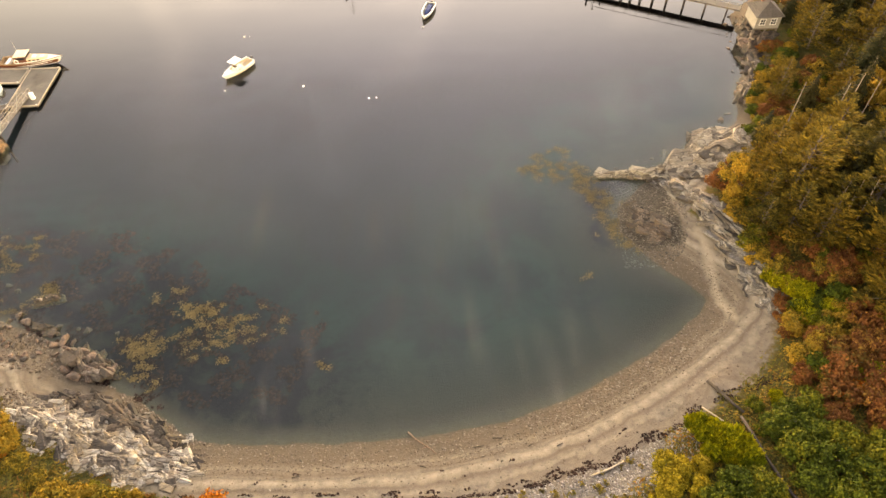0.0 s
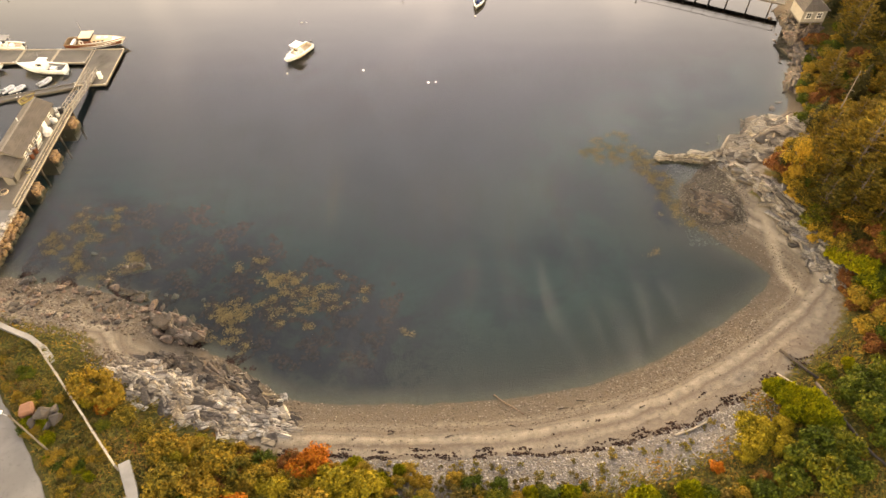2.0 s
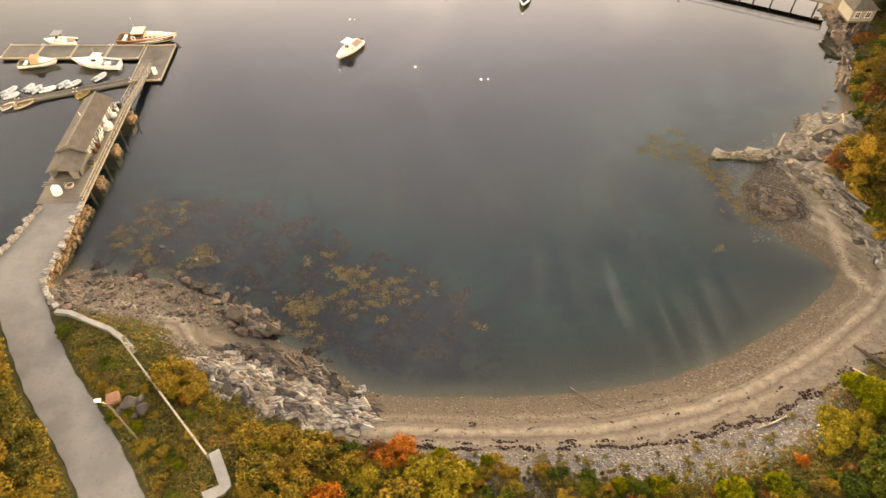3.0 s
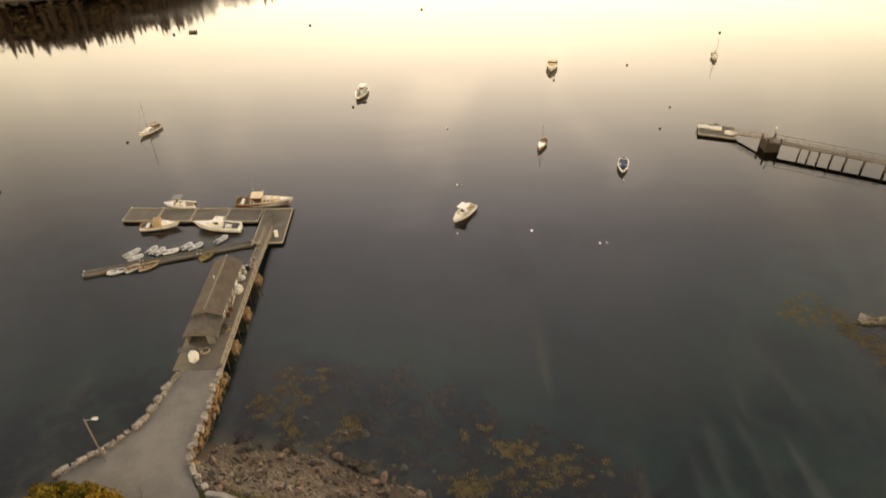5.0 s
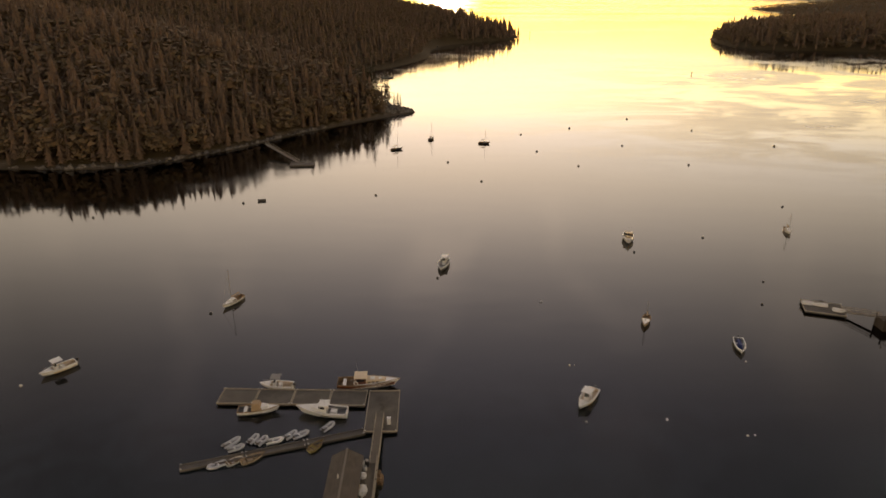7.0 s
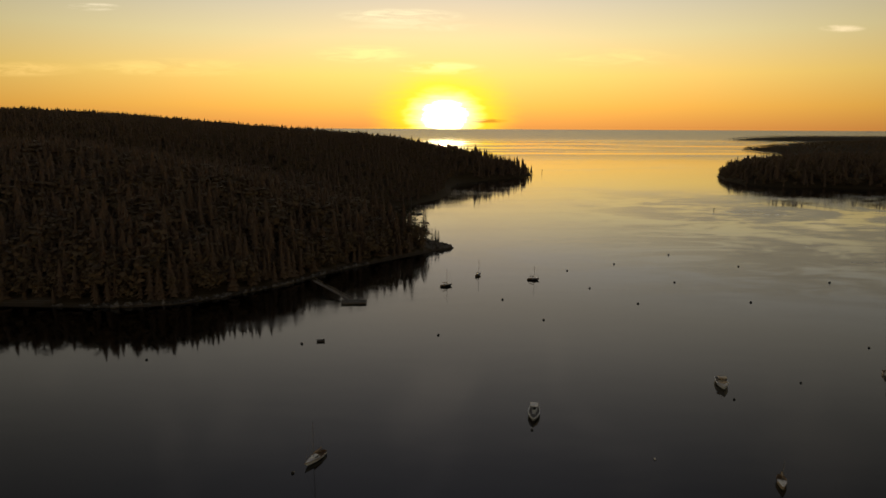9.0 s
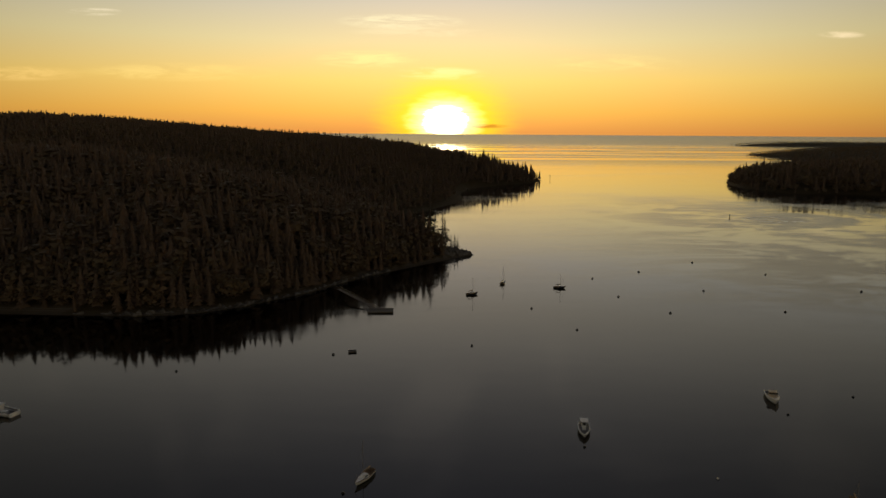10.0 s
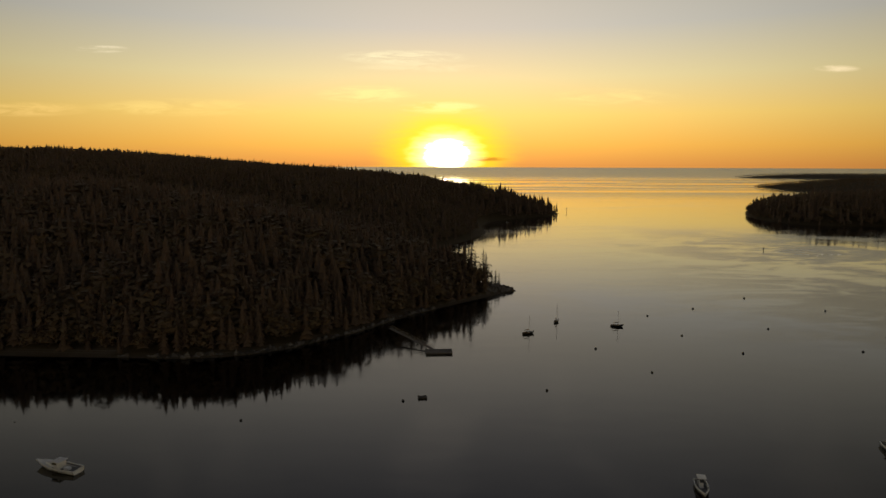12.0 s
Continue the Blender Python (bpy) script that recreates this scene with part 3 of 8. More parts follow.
def np_mesh(name, v, tris, mats=(), slots=None):
    """A mesh from arrays: points (n, 3) and corners (m, 3 or 4)."""
    me = bpy.data.meshes.new(name)
    v, tris = np.asarray(v, np.float32), np.asarray(tris, np.int32)
    k = tris.shape[1]
    me.vertices.add(len(v))
    me.vertices.foreach_set("co", v.ravel())
    me.loops.add(tris.size)
    me.loops.foreach_set("vertex_index", tris.ravel())
    me.polygons.add(len(tris))
    me.polygons.foreach_set("loop_start", np.arange(0, tris.size, k, dtype=np.int32))
    for m in mats:
        me.materials.append(m)
    if slots is not None:
        me.polygons.foreach_set("material_index", np.asarray(slots, np.int32))
    me.update(calc_edges=True)
    return me


def scatter_mesh(name, v, f, places, mat):
    """One mesh of many copies of a small shape: places are rows of x, y, z, turn, sx, sy, sz."""
    p = np.asarray(places, float)
    v, f = np.asarray(v, float), np.asarray(f, int)
    c, s = np.cos(p[:, 3])[:, None], np.sin(p[:, 3])[:, None]
    x, y, z = v[None, :, 0] * p[:, 4:5], v[None, :, 1] * p[:, 5:6], v[None, :, 2] * p[:, 6:7]
    V = np.stack([p[:, 0:1] + x * c - y * s, p[:, 1:2] + x * s + y * c, p[:, 2:3] + z], -1).reshape(-1, 3)
    F = (f[None] + (np.arange(len(p)) * len(v))[:, None, None]).reshape(-1, f.shape[1])
    return np_mesh(name, V, F, [mat])


def ground_z(x, y):
    return float(height(np.array([x]), np.array([y]))[0])


rng = np.random.default_rng(7)

# ---- more materials ----
WHITE = paint("white gelcoat", (0.80, 0.79, 0.76), 0.35, dirt=0.15)
CREAM = paint("cream paint", (0.66, 0.53, 0.36), 0.45, dirt=0.2)
GREY = paint("weathered grey", (0.26, 0.25, 0.24), 0.7, dirt=0.4)
BLACK = paint("black plastic", (0.02, 0.02, 0.022), 0.4, dirt=0.3)
BUOY = paint("stained white buoy", (0.72, 0.70, 0.66), 0.5, dirt=0.3)
NAVY = paint("blue canvas", (0.03, 0.05, 0.16), 0.8, dirt=0.3)
TAN = paint("tan canvas", (0.42, 0.30, 0.18), 0.85, dirt=0.3)
HYPALON = paint("grey inflatable skin", (0.58, 0.59, 0.62), 0.6, dirt=0.3)
GLASS = paint("dark window glass", (0.02, 0.022, 0.025), 0.08, dirt=0.1)
METAL = paint("galvanised metal", (0.45, 0.45, 0.44), 0.4, 0.8, dirt=0.3)
ALLOY = paint("grey aluminium spar", (0.30, 0.28, 0.25), 0.5, 0.2, dirt=0.2)
YELLOW = paint("faded yellow paint", (0.45, 0.36, 0.12), 0.6, dirt=0.3)
MAHOGANY = wood("varnished mahogany", (0.16, 0.055, 0.025), 0.6, 1.0, 0.3)
TEAK = wood("teak deck", (0.30, 0.20, 0.11), 0.7)
GREYWOOD = wood("weathered grey timber", (0.18, 0.158, 0.135), 0.6)
PALEWOOD = wood("pale new timber", (0.40, 0.345, 0.265), 0.7)
DARKWOOD = wood("dark wet timber", (0.06, 0.045, 0.035), 0.5)
BARK = wood("grey bark", (0.13, 0.105, 0.085), 0.5, 2.0)
PALEBARK = wood("bleached dead bark", (0.24, 0.20, 0.16), 0.6, 2.0)
DRIFT = wood("bleached driftwood", (0.24, 0.15, 0.10), 0.6)
PALE_TONES = [(0.05, (0.05, 0.04, 0.034)), (0.18, (0.13, 0.105, 0.085)), (0.32, (0.25, 0.21, 0.165)), (0.45, (0.32, 0.255, 0.17)), (0.58, (0.39, 0.345, 0.28)), (0.74, (0.52, 0.48, 0.415)), (0.93, (0.20, 0.165, 0.138))]
TAN_TONES = [(0.05, (0.06, 0.048, 0.038)), (0.22, (0.15, 0.122, 0.092)), (0.42, (0.23, 0.19, 0.14)), (0.62, (0.31, 0.265, 0.20)), (0.80, (0.37, 0.325, 0.255)), (0.95, (0.19, 0.158, 0.12))]
GREY_TONES = [(0.05, (0.04, 0.034, 0.03)), (0.3, (0.11, 0.098, 0.088)), (0.5, (0.18, 0.165, 0.15)), (0.7, (0.25, 0.23, 0.205)), (0.9, (0.14, 0.118, 0.096))]
WET_TONES = [(0.1, (0.018, 0.015, 0.013)), (0.35, (0.05, 0.038, 0.029)), (0.55, (0.11, 0.078, 0.054)), (0.7, (0.055, 0.042, 0.032)), (0.9, (0.17, 0.135, 0.105))]
LEDGE_PALE = rock_stuff("pale ledge rock", (0.46, 0.415, 0.35), (0.13, 0.10, 0.075), 0.2, slabs=PALE_TONES)
LEDGE_TAN = rock_stuff("tan ledge rock", (0.31, 0.26, 0.195), (0.11, 0.087, 0.064), 0.35, slabs=TAN_TONES)
LEDGE_GREY = rock_stuff("grey ledge rock", (0.19, 0.174, 0.158), (0.07, 0.062, 0.056), 0.6, slabs=GREY_TONES)
SLAB_ROCK = {"pale": rock_stuff("pale rock slab", (0.48, 0.435, 0.37), (0.14, 0.108, 0.08), 0.2, slabs=PALE_TONES, single=True), "tan": rock_stuff("tan rock slab", (0.32, 0.27, 0.20), (0.11, 0.087, 0.064), 0.35, slabs=TAN_TONES, single=True),
             "grey": rock_stuff("grey rock slab", (0.19, 0.174, 0.158), (0.07, 0.062, 0.056), 0.5, slabs=GREY_TONES, single=True), "wet": rock_stuff("tide-stained rock slab", (0.11, 0.078, 0.055), (0.04, 0.031, 0.024), 0.6, slabs=WET_TONES, single=True)}
BOULDER_ROCK = rock_stuff("brown shore rock", (0.20, 0.135, 0.098), (0.065, 0.045, 0.034), 0.3)
REEF_ROCK = rock_stuff("brown reef rock", (0.17, 0.125, 0.092), (0.06, 0.045, 0.036), 0.3, slabs=[(0.1, (0.04, 0.03, 0.024)), (0.35, (0.10, 0.068, 0.05)), (0.6, (0.20, 0.14, 0.10)), (0.8, (0.13, 0.085, 0.062)), (0.95, (0.27, 0.22, 0.18))])
GRANITE = rock_stuff("granite block", (0.40, 0.37, 0.33), (0.22, 0.19, 0.16), -3.0)
OCHRE = rock_stuff("rust-stained crib stone", (0.32, 0.205, 0.10), (0.15, 0.085, 0.042), 0.3)
WETROCK = rock_stuff("black tide-stained rock", (0.12, 0.085, 0.06), (0.045, 0.034, 0.026), 0.75, slabs=[(0.1, (0.018, 0.015, 0.013)), (0.35, (0.055, 0.042, 0.032)), (0.55, (0.12, 0.085, 0.058)), (0.7, (0.06, 0.045, 0.034)), (0.9, (0.19, 0.15, 0.115))])
CONCRETE = paint("worn concrete", (0.33, 0.31, 0.285), 0.9, dirt=0.45, scale=0.6)


def shingle_stuff(k):
    co = k.n("ShaderNodeTexCoord").outputs["Object"]
    row = k.n("ShaderNodeTexBrick", {"Vector": k.n("ShaderNodeMapping", {"Vector": co, "Rotation": (0, 0, 1.5708)}).outputs[0],
                                     "Color1": (0.095, 0.08, 0.068, 1), "Color2": (0.072, 0.062, 0.054, 1), "Mortar": (0.035, 0.03, 0.027, 1), "Scale": 1.0,
                                     "Mortar Size": 0.012, "Brick Width": 0.9, "Row Height": 0.22}).outputs[0]
    n = k.noise(co, 0.7, 5)
    surface(k, k.mix(k.math("MULTIPLY", k.span(n, 0.4, 0.7), 0.5), row, (0.13, 0.115, 0.10)), 0.9, 0, n, 0.02)


SHINGLE = material("brown asphalt shingles", shingle_stuff)


def asphalt_stuff(k):
    pos = k.n("ShaderNodeNewGeometry").outputs["Position"]
    a, b, c = k.noise(pos, 0.35, 5), k.noise(pos, 3.0, 5), k.noise(pos, 30.0, 2)
    col = k.mix(k.span(a, 0.35, 0.65), (0.155, 0.145, 0.134), (0.205, 0.192, 0.176))
    col = k.mix(k.math("MULTIPLY", k.span(b, 0.55, 0.7), 0.35), col, (0.10, 0.092, 0.085))
    surface(k, col, 0.92, 0, c, 0.008)


ASPHALT = material("old pale asphalt", asphalt_stuff)


def dock_stuff(k):
    co = k.n("ShaderNodeTexCoord").outputs["Object"]
    brd = k.n("ShaderNodeTexWave", {"Vector": co, "Scale": 2.2, "Distortion": 0.0, "Detail": 0.0}).outputs[1]
    n, f = k.noise(co, 0.5, 5), k.noise(co, 6.0, 4)
    c = k.mix(k.span(n, 0.35, 0.65), (0.172, 0.152, 0.127), (0.118, 0.104, 0.088))
    c = k.mix(k.math("MULTIPLY", k.span(brd, 0.12, 0.02), 0.7), c, (0.03, 0.026, 0.022))
    c = k.mix(k.math("MULTIPLY", f, 0.35), c, (0.09, 0.08, 0.065))
    surface(k, c, 0.85, 0, brd, 0.01)


DOCKDECK = material("weathered dock boards", dock_stuff)
CONIFER = foliage("spruce needles", [(0.045, 0.042, 0.010), (0.090, 0.076, 0.012), (0.145, 0.108, 0.015), (0.225, 0.155, 0.020), (0.105, 0.076, 0.014)])
DARKPINE = foliage("dark spruce needles", [(0.020, 0.024, 0.008), (0.035, 0.034, 0.010), (0.055, 0.046, 0.012)])
GOLD = foliage("golden autumn leaves", [(0.075, 0.076, 0.014), (0.14, 0.112, 0.016), (0.23, 0.160, 0.018), (0.31, 0.185, 0.022), (0.16, 0.122, 0.017)])
RUST = foliage("rust-red autumn leaves", [(0.11, 0.080, 0.018), (0.17, 0.066, 0.018), (0.13, 0.050, 0.018), (0.21, 0.105, 0.020), (0.08, 0.068, 0.016)])
LEAFGREEN = foliage("green willow leaves", [(0.034, 0.050, 0.005), (0.055, 0.076, 0.007), (0.095, 0.105, 0.008), (0.16, 0.135, 0.009)])
LIME = foliage("bright yellow-green leaves", [(0.09, 0.115, 0.006), (0.22, 0.225, 0.008), (0.36, 0.32, 0.012)])
ORANGE = foliage("orange autumn leaves", [(0.30, 0.17, 0.012), (0.42, 0.15, 0.012), (0.36, 0.10, 0.012), (0.46, 0.22, 0.014)])
YELLOWLEAF = foliage("pale yellow leaves", [(0.15, 0.135, 0.012), (0.26, 0.20, 0.014), (0.34, 0.245, 0.018)])
STRAW = foliage("straw-yellow herbs", [(0.16, 0.15, 0.03), (0.28, 0.22, 0.045), (0.34, 0.24, 0.06)])
OLIVE = foliage("olive meadow herbs", [(0.07, 0.075, 0.02), (0.13, 0.11, 0.028), (0.19, 0.13, 0.035), (0.10, 0.10, 0.03)])
def meadow_stuff(k):
    g = k.n("ShaderNodeNewGeometry")
    r = g.outputs["Random Per Island"]
    pos = g.outputs["Position"]
    v = k.math("ADD", k.math("MULTIPLY", r, 0.35), k.math("MULTIPLY", k.noise(pos, 0.28, 4, 0.6), 0.75))
    c = k.ramp(v, [(0.30, (0.055, 0.064, 0.016)), (0.42, (0.10, 0.092, 0.018)), (0.50, (0.18, 0.128, 0.020)), (0.58, (0.095, 0.096, 0.018)), (0.68, (0.26, 0.155, 0.022)), (0.82, (0.20, 0.09, 0.025))])
    surface(k, c, 0.8, **{"Specular IOR Level": 0.15})


MEADOW = material("meadow herbs", meadow_stuff)
WEED = foliage("golden rockweed", [(0.100, 0.077, 0.036), (0.165, 0.128, 0.062), (0.072, 0.056, 0.027)])
WRACK = foliage("dark dried wrack", [(0.018, 0.011, 0.010), (0.042, 0.023, 0.018), (0.028, 0.017, 0.014)])


# ---- plants ----
def conifer_parts(h, r, seed, whorls=46, per=11, bare=0.12, dense=7):
    """Trunk and needled boughs of a spruce, its base at the origin."""
    g = np.random.default_rng(seed)
    v, f = [], []
    for i in range(whorls):
        u = i / (whorls - 1)
        z = h * (bare + (1 - bare) * u ** 0.92)
        reach = r * (1 - u) ** 0.85 * (0.75 + 0.5 * g.random()) + 0.10
        if u < 0.12:
            reach *= 0.6 + 2 * u
        n = max(4, int(per * (1 - 0.4 * u)))
        a0 = g.random() * 6.28
        for j in range(n):
            a = a0 + 6.283 * j / n + g.normal(0, 0.22)
            l = reach * (0.35 + 0.8 * g.random())
            dz = z + g.normal(0, h * 0.02)
            ca, sa = math.cos(a), math.sin(a)
            droop = 0.28 + 0.25 * g.random()
            def at(t, side=0.0, lift=0.0):
                x, y = ca * l * t - sa * side, sa * l * t + ca * side
                return (x, y, dz + l * (0.10 * t - droop * t * t) + lift)
            w = 0.22 * l + 0.09
            for q in range(dense):
                t0 = 0.12 + 0.80 * q / dense
                t1 = t0 + 0.62 / dense
                ww = w * (1.05 - 0.75 * t0) * (0.7 + 0.6 * g.random())
                for sd in (-1, 1):
                    b = len(v)
                    v.extend([at(t0), at(t1 + 0.06), at(t0 + 0.9 / dense + 0.10, sd * ww, g.normal(-0.01, 0.11) * l)])
                    f.append((b, b + 1, b + 2) if sd < 0 else (b, b + 2, b + 1))
            b = len(v)
            v.extend([at(0.8, -0.10 * w), at(0.8, 0.10 * w), at(1.12, 0, 0.02)])
            f.append((b, b + 1, b + 2))
    bm = bmesh.new()
    tube(bm, (0, 0, -0.6), (0, 0, h * 0.97), 0.016 * h, 0.004 * h, 7)
    for _ in range(7):
        a, z = g.random() * 6.28, h * (0.08 + 0.25 * g.random())
        tube(bm, (0, 0, z), (math.cos(a) * 0.07 * h, math.sin(a) * 0.07 * h, z - 0.01 * h), 0.003 * h, 0.001 * h, 4)
    return bm, np.array(v), np.array(f)


def spruce(label, group, mat, h, r, seed, **kw):
    t = thing("spruce_tree", label, "tree", group)
    bm, v, f = conifer_parts(h, r, seed, **kw)
    part("trunk", bm, BARK, t)
    part("crown", np_mesh("crown", v, f, [mat]), None, t)
    return t


def pine_parts(h, r, seed, whorls=13, per=6, bare=0.12):
    """Trunk and flat plume-like boughs of a pine: tiers with gaps between them, tips turned up."""
    g = np.random.default_rng(seed)
    quads = []
    bm = bmesh.new()
    tube(bm, (0, 0, -0.6), (0, 0, h * 0.96), 0.017 * h, 0.004 * h, 7)
    for i in range(whorls):
        u = i / (whorls - 1)
        z = h * (bare + (0.96 - bare) * u)
        reach = r * (1 - u) ** 0.7 * (0.72 + 0.5 * g.random()) * min(1.0, 0.7 + 2.2 * u) + 0.3
        n = per if u < 0.75 else 5
        a0 = g.random() * 6.28
        for j in range(n):
            a = a0 + 6.283 * j / n + g.normal(0, 0.25)
            l = reach * (0.55 + 0.6 * g.random())
            out, side = np.array([math.cos(a), math.sin(a), 0]), np.array([-math.sin(a), math.cos(a), 0])
            base = np.array([0, 0, z + g.normal(0, 0.02 * h)])
            rise = 0.05 + 0.35 * u + g.normal(0, 0.10)
            tube(bm, base, base + out * l * 0.8 + np.array([0, 0, l * 0.8 * rise - 0.1 * l]), 0.012 * l + 0.01, 0.004, 4)
            for q in range(int(20 + 16 * l)):
                t = 0.22 + 0.78 * math.sqrt(g.random())
                w = g.uniform(-1, 1) * l * 0.36 * (1.15 - t) ** 0.5 * min(1, 2.2 * t)
                c = base + out * l * t + side * w + np.array([0, 0, l * (rise * t - 0.30 * t + 0.24 * t * t) + g.normal(0, 0.05 * l) + 0.02])
                d = out * (0.7 + 0.4 * t) + side * (1.1 * w / (0.36 * l)) + np.array([0, 0, 0.35 + 0.35 * g.random()]) + g.normal(0, 0.22, 3)
                d /= np.linalg.norm(d)
                b = np.cross(d, np.array([0, 0, 1.0]) + g.normal(0, 0.5, 3))
                b /= np.linalg.norm(b)
                k = 0.24 + 0.26 * g.random()
                quads.append((c - d * 0.3 * k, c + b * 0.26 * k, c + d * k, c - b * 0.26 * k))
    v = np.array(quads).reshape(-1, 3)
    return bm, v, np.arange(len(v)).reshape(-1, 4)


def pine(label, group, mat, h, r, seed, **kw):
    t = thing("pine_tree", label, "tree", group)
    bm, v, f = pine_parts(h, r, seed, **kw)
    part("trunk", bm, BARK, t)
    part("crown", np_mesh("crown", v, f, [mat]), None, t)
    return t


def leaf_cloud(seed, lobes=30, leaves=4600, size=0.105, flat=0.8, upright=0.0, spread=0.78):
    """Leaves over a lumpy crown about 1 m in radius."""
    g = np.random.default_rng(seed)
    cs = []
    for i in range(lobes):
        a, q = g.random() * 6.283, math.sqrt(g.random()) * spread
        cs.append((math.cos(a) * q, math.sin(a) * q, 0.28 + 0.62 * flat * (1 - q * q) * (0.35 + 0.85 * g.random()), 0.12 + 0.24 * g.random() ** 1.3))
    cs = np.array(cs)
    k = g.integers(0, lobes, leaves)
    n = g.normal(size=(leaves, 3))
    n[:, 2] = np.abs(n[:, 2]) * 0.9 - 0.15
    n /= np.linalg.norm(n, axis=1)[:, None]
    c = cs[k, :3] + n * cs[k, 3:4] * (0.35 + 0.95 * g.random((leaves, 1)) ** 0.7)
    c[:, 2] = np.maximum(c[:, 2], 0.05)
    nn = n + g.normal(0, 0.45, (leaves, 3))
    nn /= np.linalg.norm(nn, axis=1)[:, None]
    t = np.cross(nn, g.normal(size=(leaves, 3)))
    t /= np.linalg.norm(t, axis=1)[:, None]
    if upright:
        t = t * (1 - upright) + np.array([0, 0, 1.0]) * upright + n * 0.35
        t /= np.linalg.norm(t, axis=1)[:, None]
    b = np.cross(nn, t)
    b /= np.linalg.norm(b, axis=1)[:, None]
    s = size * (0.55 + 0.8 * g.random((leaves, 1)))
    wide = 0.22 if upright else 0.48
    v = np.stack([c - t * s * 0.5, c + b * s * wide, c + t * s * (0.6 + 0.5 * upright), c - b * s * wide], 1).reshape(-1, 3)
    return v, np.arange(leaves * 4).reshape(-1, 4)


def shrub(name, label, category, group, mat, seed, stems=5, **kw):
    t = thing(name, label, category, group)
    v, f = leaf_cloud(seed, **kw)
    g = np.random.default_rng(seed + 50)
    bm = bmesh.new()
    for i in range(stems):
        a = 6.283 * i / stems + g.random()
        tube(bm, (0, 0, -0.3), (math.cos(a) * 0.45, math.sin(a) * 0.45, 0.6 + 0.3 * g.random()), 0.03, 0.008, 5)
    part("woody_base", bm, BARK, t)
    part("crown", np_mesh("crown", v, f, [mat]), None, t)
    return t


def put(proto_list, x, y, s, g, sz=None, lift=0.0):
    """A copy of one of some plants on the ground at x, y."""
    src = proto_list[int(g.integers(len(proto_list)))]
    m = pose(x, y, ground_z(x, y) - 0.05 + lift, 0, 0, float(g.random() * 360)) @ Matrix.Diagonal((s, s, sz or s, 1))
    return copy_thing(src, m)


# ---- rock ----
def boulder_mesh(seed):
    """A split, faceted stone about 1 m across: the hull of some scattered points, its edges broken."""
    g = np.random.default_rng(seed + 400)
    bm = bmesh.new()
    for p in g.normal(size=(11, 3)):
        p = p / np.linalg.norm(p) * (0.42 + 0.16 * g.random())
        bm.verts.new((p[0], p[1], max(-0.3, min(0.36, p[2] * 0.9))))
    r = bmesh.ops.convex_hull(bm, input=bm.verts)
    bmesh.ops.delete(bm, geom=[v for v in bm.verts if not v.link_faces], context="VERTS")
    bmesh.ops.bevel(bm, geom=list(bm.edges), offset=0.035, segments=1, affect="EDGES", profile=0.5)
    for v in bm.verts:
        v.co += noise.noise_vector(v.co * 4.0 + Vector((seed * 5.0, 0, 0))) * 0.02
    me = bpy.data.meshes.new("boulder")
    bm.to_mesh(me)
    bm.free()
    return me


def slab_mesh(seed, mat):
    """An angular split block about 1 m each way."""
    g = np.random.default_rng(seed + 700)
    bm = bmesh.new()
    for x in (-0.5, 0.5):
        for y in (-0.5, 0.5):
            for z in (-0.5, 0.5):
                bm.verts.new((x * g.uniform(0.5, 1.05), y * g.uniform(0.5, 1.05), z * g.uniform(0.75, 1.0)))
    for p in g.uniform(-0.56, 0.56, (5, 3)):
        bm.verts.new(p)
    bmesh.ops.convex_hull(bm, input=bm.verts)
    bmesh.ops.delete(bm, geom=[v for v in bm.verts if not v.link_faces], context="VERTS")
    me = bpy.data.meshes.new("slab")
    bm.to_mesh(me)
    bm.free()
    me.materials.append(mat)
    return me


SLABS = {kind: [slab_mesh(i, mat) for i in range(9)] for kind, mat in SLAB_ROCK.items()}


def cover_with_slabs(parent, kind, count, long, thick, turn, tip, seed, reach=0.85):
    """Split slabs bedded in a ledge: one strike and one dip for all, uneven in size."""
    g = np.random.default_rng(seed)
    me = parent.data
    co = np.empty(len(me.vertices) * 3, np.float32)
    me.vertices.foreach_get("co", co)
    co = co.reshape(-1, 3)
    nu, nv = parent["grid"]
    grid = co.reshape(nu, nv, 3)
    for i in range(count):
        a, b = int(g.uniform(0.04, 0.96) * nu), int((0.5 + 0.5 * reach * g.uniform(-1, 1)) * nv)
        a, b = min(max(a, 1), nu - 2), min(max(b, 1), nv - 2)
        p = grid[a, b]
        d = grid[a + 1, b] - grid[a - 1, b]
        l = long * (0.35 + 0.95 * g.random() ** 2.0)
        w = l * g.uniform(0.26, 0.62)
        h = thick * g.uniform(0.6, 1.3) * min(1.0, 0.5 + l / long)
        o = new("slab", SLABS[kind][int(g.integers(9))])
        o.parent = parent
        o.matrix_basis = pose(p[0], p[1], p[2] - 0.22 * h + 0.05 * g.normal(), tip + g.normal(0, 7), g.normal(0, 6), math.degrees(math.atan2(d[1], d[0])) + turn + g.normal(0, 11)) @ Matrix.Diagonal((l, w, h, 1))


